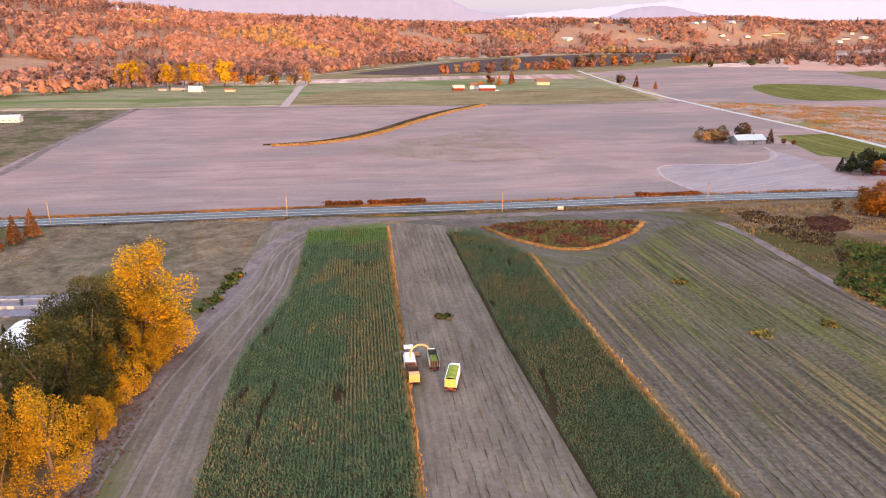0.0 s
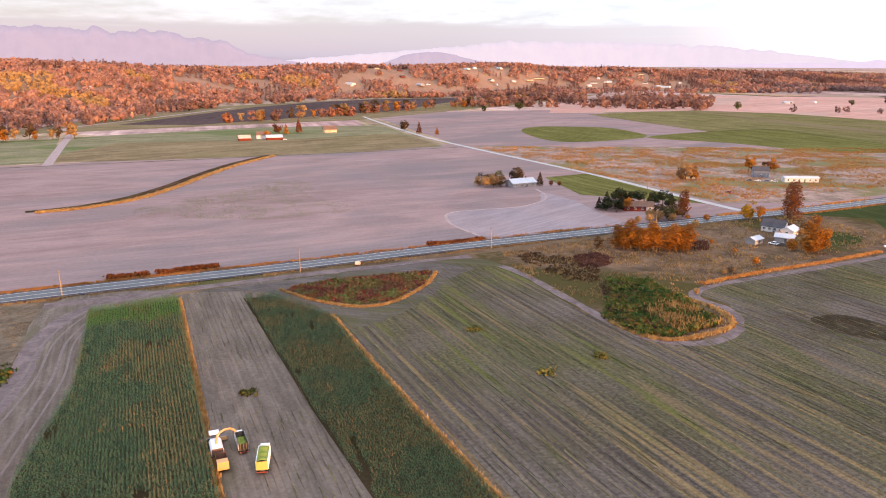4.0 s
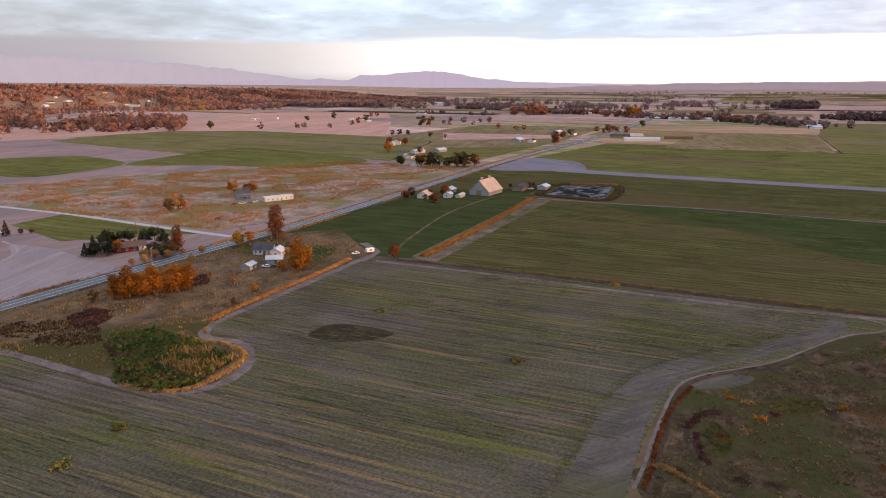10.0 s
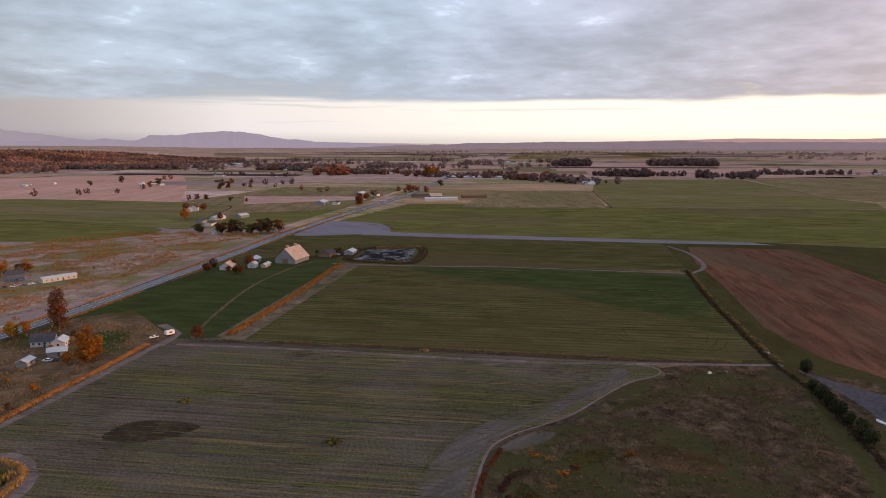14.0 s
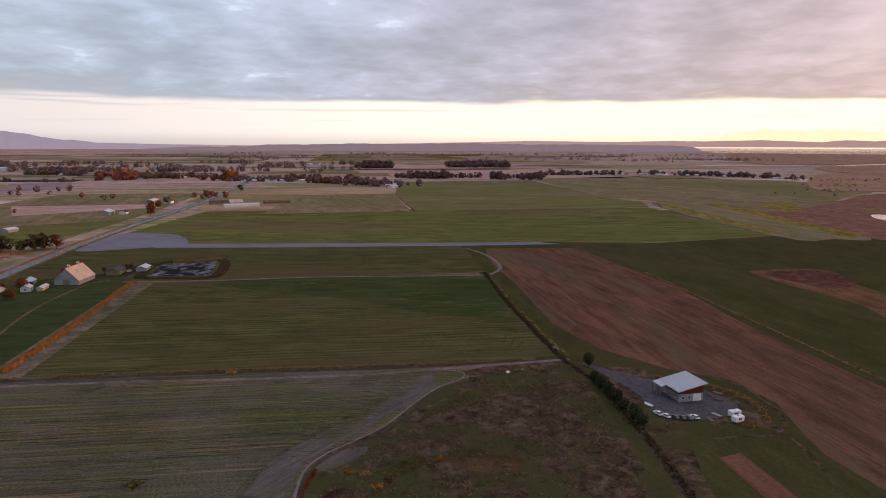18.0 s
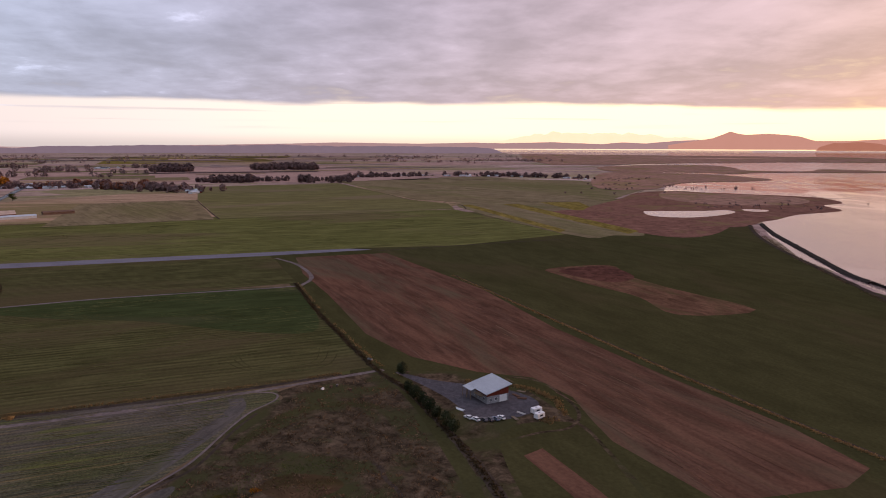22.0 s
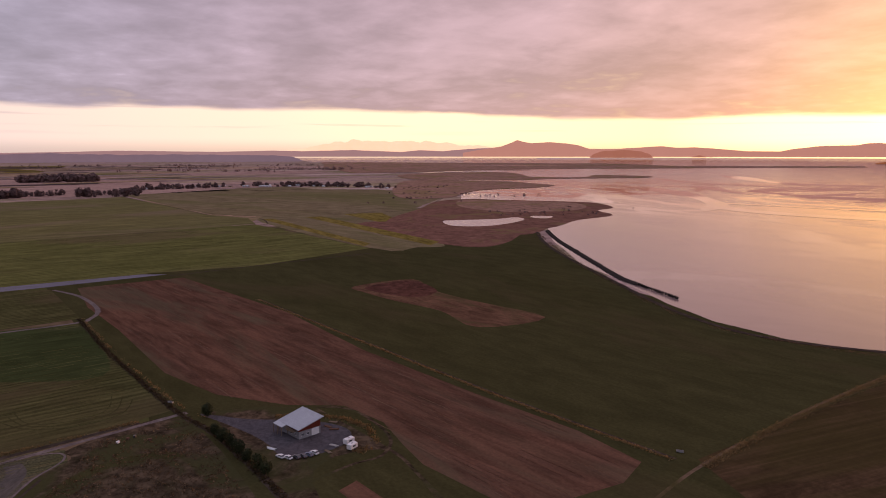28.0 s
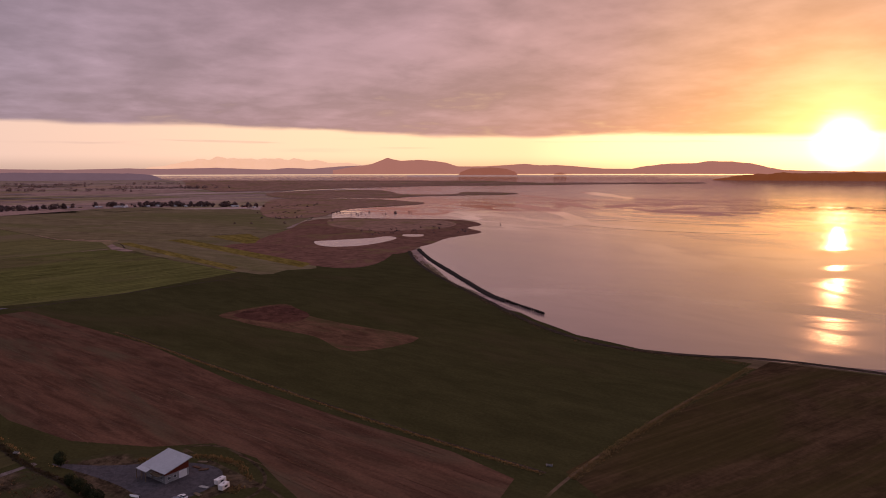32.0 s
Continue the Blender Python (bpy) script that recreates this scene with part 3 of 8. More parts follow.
M_HOLLOW = surface("damp_hollow_soil", ((0.037, 0.030, 0.020), (0.056, 0.045, 0.030)), 0.05, 0.6, bump=0.4, rugged=0.4)
M_WORN = surface("worn_headland", ((0.090, 0.076, 0.066), (0.122, 0.102, 0.090)), 0.05, 0.8, rows=(-60, 1.4, 0.35), patch=((0.080, 0.074, 0.040), 0.03, 0.48, 0.64), bump=0.3, rugged=0.25)
# far foliage: the air's haze is put into these pale, pinkish colours
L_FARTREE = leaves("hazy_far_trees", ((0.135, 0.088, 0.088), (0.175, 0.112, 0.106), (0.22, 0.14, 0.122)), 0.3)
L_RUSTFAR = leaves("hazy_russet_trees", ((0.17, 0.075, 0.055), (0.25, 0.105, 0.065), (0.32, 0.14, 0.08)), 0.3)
L_HAZETREE = leaves("hazy_faint_trees", ((0.20, 0.135, 0.125), (0.25, 0.165, 0.15), (0.30, 0.195, 0.17)), 0.3)
L_REDDARK = leaves("dark_red_scrub", ((0.055, 0.026, 0.022), (0.085, 0.040, 0.032), (0.12, 0.06, 0.042)), 0.2)
L_DITCH = leaves("dark_ditch_growth", ((0.048, 0.035, 0.020), (0.073, 0.051, 0.027), (0.106, 0.073, 0.035)), 0.2)
L_MARSHGRASS = leaves("marsh_grass_blades", ((0.11, 0.070, 0.044), (0.155, 0.10, 0.060), (0.20, 0.135, 0.075)), 0.3)

# ---------------------------------------------------------------- land
EYE = 105.0          # mean height of the flight, from which the far land is drawn in


def pulled(d):
    """Distance at which land that lies d metres off stands: true to 2.5 km, then drawn in towards 4.85 km."""
    if d <= 2500:
        return d
    v = (min(d, 36000.0) - 2500) / 2350
    return 2500 + 2350 * v / (1 + 0.93 * v)


def lie(x, y, z=0.0):
    """A true place, drawn in along its sight line where it is far."""
    d = math.hypot(x, y)
    if d <= 2500:
        return Vector((x, y, z))
    k = pulled(d) / d
    return Vector((x * k, y * k, EYE + (z - EYE) * k))


def heading(h, d, z=0.0):
    """The place d metres off in the heading h (degrees clockwise from +y)."""
    return lie(d * math.sin(radians(h)), d * math.cos(radians(h)), z)


HILL = [(-180, 900, 2000, 0), (-60, 900, 1900, 120), (-33, 960, 1900, 126), (-17, 1080, 1950, 98), (-8, 1300, 2100, 80), (-2, 1600, 2220, 77), (0, 1780, 2300, 76), (10, 2000, 2450, 84),
        (18, 2110, 2570, 88), (26, 2420, 2900, 76), (33, 2600, 3150, 68), (41, 2800, 3600, 56), (48, 3400, 4600, 40), (56, 4000, 5200, 0), (180, 4000, 5200, 0)]


def rise(x, y):
    """Height of the wooded hill above the plain."""
    h, d = math.degrees(math.atan2(x, y)), math.hypot(x, y)
    if d < 850:
        return 0.0
    foot, crest, top = (float(np.interp(h, [r[0] for r in HILL], [r[k] for r in HILL])) for k in (1, 2, 3))
    s = min(max((d - foot) / (crest - foot), 0), 1)
    s = s * s * (3 - 2 * s)
    lump = noise.noise((x / 420, y / 420, 1.7)) * 0.30 + noise.noise((x / 160, y / 160, 4.2)) * 0.13
    return max(0.0, top * s * (1 + lump * (0.25 + s * 0.75) * (1.0 if s < 0.9 else 0.6)))


def part(name, bm, material, parent=None, label=""):
    """Links a bmesh as one mesh object, under a thing or a part."""
    me = bpy.data.meshes.new(name)
    bm.to_mesh(me)
    bm.free()
    me.materials.append(material)
    ob = new(name, me)
    ob.parent = parent
    if label:
        tagged(ob, label)
    return ob


def raw(name, verts, faces, material, parent=None, smooth=False):
    me = bpy.data.meshes.new(name)
    me.from_pydata([tuple(v) for v in verts], [], [tuple(f) for f in faces])
    me.materials.append(material)
    if smooth:
        me.shade_smooth()
    ob = new(name, me)
    ob.parent = parent
    return ob


def soup(name, verts, corners, material, parent=None):
    """A mesh of separate faces with the same number of corners, from an array of their vertices in order."""
    verts = np.asarray(verts, dtype=np.float32).reshape(-1, 3)
    n = len(verts) // corners
    me = bpy.data.meshes.new(name)
    me.vertices.add(len(verts))
    me.vertices.foreach_set("co", verts.ravel())
    me.loops.add(n * corners)
    me.loops.foreach_set("vertex_index", np.arange(n * corners, dtype=np.int32))
    me.polygons.add(n)
    me.polygons.foreach_set("loop_start", np.arange(0, n * corners, corners, dtype=np.int32))
    me.update(calc_edges=True)
    me.materials.append(material)
    ob = new(name, me)
    ob.parent = parent
    return ob


# the plain and the hill: one sheet to the horizon
def opened(p):
    """True distance of land that is drawn in to p metres."""
    v = (p - 2500) / 2350
    return 2500 + 2350 * v / (1 - 0.93 * v)


FAR_RADII = [opened(2500 + 50 * k) for k in range(1, 47)] + [36000]
radii = [0, 60, 120, 240, 400, 600, 800] + [900 + 60 * k for k in range(27)] + [2500] + FAR_RADII
turns = 720
verts, faces = [(0, 0, 0)], []
for r in radii[1:]:
    for k in range(turns):
        a = 2 * math.pi * k / turns
        x, y = r * math.sin(a), r * math.cos(a)
        verts.append(lie(x, y, rise(x, y)))
for k in range(turns):
    faces.append((0, 1 + (k + 1) % turns, 1 + k))
for j in range(len(radii) - 2):
    a, b = 1 + j * turns, 1 + (j + 1) * turns
    for k in range(turns):
        faces.append((a + k, a + (k + 1) % turns, b + (k + 1) % turns, b + k))
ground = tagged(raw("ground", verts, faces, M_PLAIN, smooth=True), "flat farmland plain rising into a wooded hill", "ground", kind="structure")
ground.data.materials.append(M_HILL)
for f in ground.data.polygons:
    f.material_index = 1 if rise(f.center.x, f.center.y) > 1.5 and f.center.xy.length < 2500 or (f.center.xy.length >= 2500 and f.center.z > 6 and abs(math.degrees(math.atan2(f.center.x, f.center.y))) < 50 and f.center.xy.length < 4000) else 0
LAID = []


def within(x, y, poly):
    hit = False
    for (x0, y0), (x1, y1) in zip(poly, poly[1:] + poly[:1]):
        if (y0 > y) != (y1 > y) and x < (x1 - x0) * (y - y0) / (y1 - y0) + x0:
            hit = not hit
    return hit


def level_over(poly):
    """A height just above all the pieces of ground that this one overlaps."""
    level = 0
    box = (min(p[0] for p in poly), min(p[1] for p in poly), max(p[0] for p in poly), max(p[1] for p in poly))
    for other, obox, n in LAID:
        if n < level or box[0] > obox[2] or obox[0] > box[2] or box[1] > obox[3] or obox[1] > box[3]:
            continue
        for a, b in ((poly, other), (other, poly)):
            if any(within(x0 + (x1 - x0) * f, y0 + (y1 - y0) * f, b) for (x0, y0), (x1, y1) in zip(a, a[1:] + a[:1]) for f in (0.0, 0.33, 0.67)):
                level = n + 1
                break
    LAID.append((poly, box, level))
    return 0.012 + 0.007 * level


def far_field(name, points, material, label, lift, category):
    """A piece of far ground in small cells that follow the drawn-in plain."""
    polar = [(math.degrees(math.atan2(x, y)) % 360, pulled(math.hypot(x, y))) for x, y in points]
    hs, ps = [q[0] for q in polar], [q[1] for q in polar]
    nh, np_ = max(4, min(260, int((max(hs) - min(hs)) / 0.12))), max(4, min(70, int((max(ps) - min(ps)) / 16)))
    vs, fs, index = [], [], {}

    def place(i, j):
        if (i, j) not in index:
            index[(i, j)] = len(vs)
            p = min(ps) + (max(ps) - min(ps)) * j / np_
            vs.append(heading(min(hs) + (max(hs) - min(hs)) * i / nh, p if p <= 2500 else opened(min(p, 4849)), lift))
        return index[(i, j)]
    for i in range(nh):
        for j in range(np_):
            p = min(ps) + (max(ps) - min(ps)) * (j + 0.5) / np_
            d, h = (p if p <= 2500 else opened(min(p, 4849))), radians(min(hs) + (max(hs) - min(hs)) * (i + 0.5) / nh)
            if within(d * math.sin(h), d * math.cos(h), points):
                fs.append((place(i, j), place(i, j + 1), place(i + 1, j + 1), place(i + 1, j)))
    return tagged(raw(name, vs, fs, material), label, category, kind="structure")


def field(name, points, material, label, lift=None, category="field"):
    """A piece of ground with its own cover, laid on the plain."""
    points = [tuple(q) for q in points]
    z = lift if (lift or 0) >= 0.165 else level_over(points)
    if max(math.hypot(*q) for q in points) > 2450:
        return far_field(name, points, material, label, max(z, 0.25), category)
    bm = bmesh.new()
    edge = []
    for (x0, y0), (x1, y1) in zip(points, points[1:] + points[:1]):
        cuts = max(1, int(math.hypot(x1 - x0, y1 - y0) / 300)) if max(math.hypot(x0, y0), math.hypot(x1, y1)) > 2400 else 1
        for c in range(cuts):
            f = c / cuts
            edge.append(bm.verts.new(lie(x0 + (x1 - x0) * f, y0 + (y1 - y0) * f, z)))
    bm.faces.new(edge)
    bmesh.ops.recalc_face_normals(bm, faces=bm.faces)
    for f in bm.faces:
        if f.normal.z < 0:
            f.normal_flip()
    bmesh.ops.triangulate(bm, faces=bm.faces)
    return tagged(part(name, bm, material), label, category, kind="structure")


def smoothed(points, closed=False, steps=6):
    """A soft curve through a few plan points."""
    p = [Vector(q) for q in points]
    n = len(p)
    out = []
    for i in range(n if closed else n - 1):
        a, b, c, d = (p[k % n] if closed else p[min(max(k, 0), n - 1)] for k in (i - 1, i, i + 1, i + 2))
        for s in range(steps):
            t = s / steps
            out.append(tuple(0.5 * ((2 * b) + (c - a) * t + (2 * a - 5 * b + 4 * c - d) * t * t + (3 * b - a - 3 * c + d) * t ** 3)))
    if not closed:
        out.append(tuple(p[-1]))
    return out


def ribbon(points, wide, lift, shift=0.0, ragged=0.0):
    """Vertices and faces of a band along plan points."""
    vs, fs = [], []
    for i, (x, y) in enumerate(points):
        a, b = points[max(i - 1, 0)], points[min(i + 1, len(points) - 1)]
        dx, dy = b[0] - a[0], b[1] - a[1]
        n = math.hypot(dx, dy) or 1
        nx, ny = -dy / n, dx / n
        w = wide(i / (len(points) - 1)) if callable(wide) else wide
        if ragged:
            w *= 1 + ragged * noise.noise((x / 5, y / 5, 2.2))
        for s in (shift + w / 2, shift - w / 2):
            vs.append(lie(x + nx * s, y + ny * s, lift))
        if i:
            fs.append((2 * i - 2, 2 * i - 1, 2 * i + 1, 2 * i))
    return vs, fs


def lane(name, points, wide, material, label, lift=None, steps=6, shift=0.0, category="lane", parent=None):
    ragged = 0.35 if material in (M_TRACK, M_MUD) else 0.0
    curve = smoothed(points, steps=16 if ragged else steps)
    if not lift:
        rim = ribbon([curve[i] for i in range(0, len(curve), 3)] + [curve[-1]], wide, 0)[0]
        lift = level_over([(v.x, v.y) for v in rim[0::2]] + [(v.x, v.y) for v in rim[1::2]][::-1])
    vs, fs = ribbon(curve, wide, lift, shift, ragged)
    ob = raw(name, vs, fs, material, parent)
    return ob if parent else tagged(ob, label, category, kind="structure")


# fields, from the road outwards; plan in metres
field("field_base_south", [(-900, -560), (-300, -530), (60, -503), (180, -470), (218, -446), (248, -429), (286, -420), (339, -430), (456, -480), (578, -536), (747, -628), (835, -690), (900, -560), (1100, -400), (1180, -300), (1085, 372), (700, 372), (517, 338), (345, 312), (255, 303), (112, 287), (24, 274), (-61, 263), (-165, 247), (-420, 217), (-900, 150)], M_GROUND, "brown rough grass between the fields")
field("field_base_north", [(-420, 226), (-165, 257), (24, 283), (255, 312), (345, 322), (700, 384), (690, 600), (235, 720), (-277, 640)], M_PALE, "pale fallow ground north of the road")
field("field_south_base", [(60, -30), (330, -50), (549, -33), (720, -20), (760, -110), (745, -230), (800, -400), (470, -470), (186, -440), (60, -470)], M_DARKGREEN, "rough dark grass between the fields")
field("field_pale", [(-420, 225), (-165, 258), (24, 284), (188, 307), (214, 330), (205, 382), (218, 440), (210, 520), (262, 560), (240, 690), (40, 666), (-277, 632)], M_PALE, "pale harvested field beyond the road", 0.05)
field("field_dry", [(-400, 225), (-165, 246), (-64, 258), (-60, 180), (-64, 152), (-100, 140), (-400, 100)], M_DRYGRASS, "grey dry grass paddock beside the road", 0.05)
field("field_far_left", [(-900, 300), (-420, 225), (-231, 359), (-277, 626), (-700, 590)], M_DRYGRASS, "dull brown meadow", 0.045)
field("field_stubble", smoothed([(26, 212), (15, 240), (16, 262), (90, 268), (107, 245), (110, 190), (120, 160), (145, 165), (158, 185), (154, 200), (200, 212), (283, 219), (296, 135), (303, 53), (312, -8), (282, -12), (250, 12), (215, 34), (184, 40), (136, 34), (100, 20), (60, 30), (40, 92)], True, 3), M_STUB, "harvested maize stubble in long straight rows", 0.07)
field("field_cut_strip", [(-22, 250), (16, 262), (15, 240), (26, 100), (34, 40), (2, 40), (-21, 246)], M_CUT, "bare harvested strip between standing maize", 0.08)
field("field_headland", smoothed([(-64, 250), (-40, 262), (-22, 250), (-42, 240), (-36, 180), (-40, 136), (-33, 60), (-56, 60), (-62, 120), (-58, 180)], True, 3), M_CUT, "wheel-marked headland beside the maize", 0.075)
field("field_wild", [(92, 272), (188, 290), (300, 305), (330, 282), (283, 219), (200, 212), (156, 200), (160, 185), (145, 163), (120, 158), (108, 190), (105, 240)], M_WILD, "rough brown meadow round the farmhouse", 0.06)
field("farm_lawn", smoothed([(254, 244), (271, 239), (289, 251), (284, 266), (268, 262)], True, 3), M_GREEN, "small green lawn round the farmhouse")
field("barn_meadow", [(430, 318), (517, 336), (690, 368), (700, 300), (690, 212), (512, 222), (500, 240)], M_OLIVE, "dull green meadow round the barn")
field("barn_yard", smoothed([(478, 296), (492, 258), (520, 250), (545, 248), (600, 250), (585, 262), (545, 272), (530, 296), (505, 312), (485, 312)], True, 4), M_BRAMBLE, "dark muddy farmyard round the barn")
field("field_green", [(300, 302), (345, 312), (470, 323), (520, 300), (540, 252), (506, 223), (294, 192), (284, 220), (330, 282)], M_GREEN, "deep green grass field", 0.06)
field("field_olive", [(292, 190), (508, 222), (534, 98), (546, -35), (329, -60), (310, 2), (300, 100)], M_OLIVE, "olive green field with mown rows", 0.06)
field("straw_strip", [(288, 184), (512, 216), (514, 234), (294, 202)], M_DRYGRASS, "dry grass strip between the fields")
field("field_upper", [(512, 222), (600, 230), (668, 330), (700, 350), (690, 212), (712, 0), (696, -24), (560, -38)], M_OLIVE, "dark green strip of pasture", 0.055)
field("field_long_green", [(722, 262), (790, 292), (805, 372), (1073, 371), (1180, -349), (801, -387), (735, -223), (742, -105), (724, 196)], M_LONGGREEN, "wide level green field", 0.06)
field("field_brown", [(694, -45), (701, -138), (501, -176), (376, -182), (275, -197), (211, -209), (174, -209), (165, -190), (167, -144), (217, -134), (237, -136), (264, -140), (293, -133), (308, -110), (341, -84), (392, -68), (510, -58), (600, -46)], M_BROWN, "reddish brown stubble field", 0.06)
field("field_shore", [(745, -110), (735, -223), (801, -387), (850, -560), (830, -690), (747, -628), (662, -578), (578, -536), (515, -507), (456, -480), (393, -451), (339, -430), (286, -420), (248, -429), (218, -446), (186, -452), (166, -230), (202, -216), (285, -206), (401, -192), (513, -180), (702, -142)], M_DARKGREEN, "dark green pasture along the shore", 0.05)
field("field_corner", [(164, -230), (180, -464), (60, -503), (-300, -530), (-300, -200), (60, -190)], M_DARKMEADOW, "rough olive meadow near the water", 0.045)
field("field_red_patch", smoothed([(571, -262), (576, -326), (517, -316), (464, -321), (386, -335), (387, -275), (444, -279), (495, -266), (536, -260)], True, 4), M_REDPATCH, "reddish bare patch in the pasture", 0.10)
field("field_red_hollow", smoothed([(563, -270), (571, -320), (517, -319), (499, -290), (527, -272)], True, 4), M_REDHOLLOW, "dark red hollow in the bare patch")
field("field_marsh", smoothed([(140, 33), (152, 35), (167, 37), (192, 40), (209, 39), (223, 31), (237, 18), (263, 7), (281, -2), (294, -16), (306, -17), (316, -62), (210, -70), (120, -60), (90, -10)], True, 4), M_MARSH, "rough brown marsh with dark tussocks", 0.065)
field("field_by_shed", [(60, -60), (205, -76), (318, -76), (312, -100), (296, -121), (229, -131), (160, -124), (60, -110)], M_MARSH, "rough brown ground round the shed", 0.05)
field("field_mown", smoothed([(60, -78), (205, -88), (238, -100), (240, -122), (226, -129), (160, -120), (60, -108)], True, 3), M_DARKGREEN, "mown green ground below the shed", 0.07)
field("field_brown_strip", [(214, -97), (218, -106), (184, -111), (100, -119), (100, -107), (184, -101)], M_BROWN, "narrow brown plot", 0.09)
field("field_reed", smoothed([(1310, -384), (1310, -595), (1361, -847), (1386, -1018), (1109, -819), (1084, -679), (1001, -506), (784, -489), (776, -443), (805, -389)], True, 4), M_TANOLIVE, "tawny reed plots near the lagoon", 0.065)
field("field_reed_dark", smoothed([(1092, -494), (1100, -679), (1040, -830), (900, -720), (745, -557), (784, -489)], True, 4), M_MARSHRED, "dark reddish marsh round the lagoon", 0.07)
field("field_east_meadow", [(282, 345), (340, 328), (700, 392), (640, 560), (240, 700), (256, 530), (272, 440)], M_MEADOW, "rough meadow with straw-coloured tussocks", 0.05)
field("field_small_green", [(214, 395), (272, 345), (266, 480), (224, 470)], M_LONGGREEN, "small bright green field beside the lane", 0.06)
field("field_pink", [(235, 715), (640, 570), (760, 700), (640, 1300), (240, 1300)], M_PALE, "pale fallow field", 0.045)
field("field_island_green", smoothed([(380, 875), (356, 801), (354, 711), (415, 705), (488, 741), (508, 832), (500, 878), (443, 912), (411, 909)], True, 4), M_LONGGREEN, "rounded green patch in the pale field")
field("field_rosy", [(579, 1208), (663, 1190), (897, 1206), (991, 1068), (1009, 757), (1500, 1100), (1950, 1450), (1750, 1690), (1480, 1900), (1242, 1930), (779, 1600)], M_ROSE, "wide rosy stubble field below the hill")
field("field_wide_green", [(624, 1141), (752, 1180), (897, 1200), (991, 1068), (1009, 757), (967, 633), (680, 501), (712, 781), (601, 776), (612, 960)], M_DULLGREEN, "wide yellowish green meadow")
field("field_meadow_green", smoothed([(601, 776), (712, 781), (700, 620), (660, 520), (565, 540), (530, 640), (478, 728)], True, 4), M_LONGGREEN, "yellow green grass behind the rough meadow")
field("field_farm_green", [(-180, 680), (30, 680), (215, 700), (215, 1000), (40, 1010), (-170, 920)], M_PALEGREEN, "pale green farm meadow", 0.05)
field("field_farm_tawny", [(-117, 831), (11, 827), (81, 827), (200, 868), (213, 807), (214, 705), (133, 676), (57, 670), (36, 664), (-93, 664), (-175, 672)], M_TANOLIVE, "tawny grass before the farm buildings")
field("field_west_meadow", [(-600, 640), (-290, 640), (-150, 668), (-185, 900), (-600, 860)], M_PALEGREEN, "tawny meadow before the hill", 0.05)
field("field_valley", [(-300, 960), (-60, 1040), (200, 1120), (700, 1560), (1150, 2050), (820, 2000), (660, 1960), (390, 1930), (180, 1790), (-30, 1600), (-180, 1290)], M_TANOLIVE, "scrubby tawny grass in the valley below the hill")
field("field_ploughed", [(-150, 1115), (-20, 1400), (60, 1570), (214, 1775), (384, 1900), (655, 1925), (560, 1720), (430, 1530), (330, 1360), (180, 1262), (78, 1170), (-40, 1080)], M_PLOUGH, "wide dark ploughed field below the hill")
field("field_ploughed_small", [(790, 1990), (940, 2060), (1120, 2080), (995, 1930), (720, 1680), (690, 1740)], M_PLOUGH, "dark ploughed plot behind the tree belt")
field("field_town_brown", [(1250, 470), (1500, 500), (1900, 120), (1950, -500), (1350, -420), (1190, -340), (1085, 372)], M_FARTAN, "brown plain before the village", 0.045)
field("field_upper_green", [(1974, 137), (2032, 4), (2125, -255), (1412, -324), (1305, -372), (1185, -352), (1106, 45), (1512, 105)], M_DULLGREEN, "olive green pasture before the hamlet")
field("field_left_olive", [(1437, 311), (1512, 108), (1097, 52), (1045, 273)], M_TANOLIVE, "dull tawny pasture by the greenhouse")
field("field_tawny", [(2198, -263), (2430, -674), (2104, -1045), (1674, -1038), (1330, -742), (1308, -595), (1318, -403), (1412, -330)], M_TANOLIVE, "wide tawny pasture before the hamlet")
field("field_road_tan", [(700, 400), (760, 415), (1085, 452), (1250, 480), (1500, 520), (1450, 800), (1020, 760), (967, 633), (690, 505)], M_TANOLIVE, "tawny plots left of the road")
field("field_road_green", [(700, 425), (800, 425), (900, 432), (963, 440), (870, 545), (720, 500)], M_LONGGREEN, "small green field beside the road")
field("field_road_rose", [(1000, 627), (1146, 470), (1220, 512), (1161, 728)], M_FARROSE, "rosy stubble plot beside the road")
field("field_pale_strip", [(1834, 1153), (1921, 1031), (1692, 908), (1589, 999)], M_PALE, "pale stubble strip beyond the road")
field("field_beyond_brown", [(2000, 800), (3600, 1200), (4400, -400), (2300, -600)], M_FARROSE, "brown stubble plain beyond the village", 0.05)
field("field_beyond_gold", [(4600, 900), (8000, 1400), (8800, -500), (5000, -100)], M_YELLOW, "golden stubble plain", 0.06)
field("field_tan_strip", [(1562, 1245), (1415, 1128), (1601, 889), (1722, 914)], M_PALE, "pale tan strip among green plots")

field("field_olive_dark", smoothed([(520, 170), (546, -20), (470, -42), (404, -38), (420, 10), (455, 60), (478, 120)], True, 4), M_GREEN, "darker green wedge of grass", 0.10)
for pts in ([(1266, -387), (1265, -408), (843, -408), (821, -389)], [(1263, -472), (1262, -503), (810, -498), (785, -468)], [(1290, -560), (1280, -640), (1100, -590), (1110, -550)], [(1350, -840), (1378, -980), (1290, -930), (1270, -800)], [(1200, -700), (1190, -800), (1130, -790), (1140, -690)]):
    field("reed_strip", pts, M_YELLOW, "yellow strip of reeds")




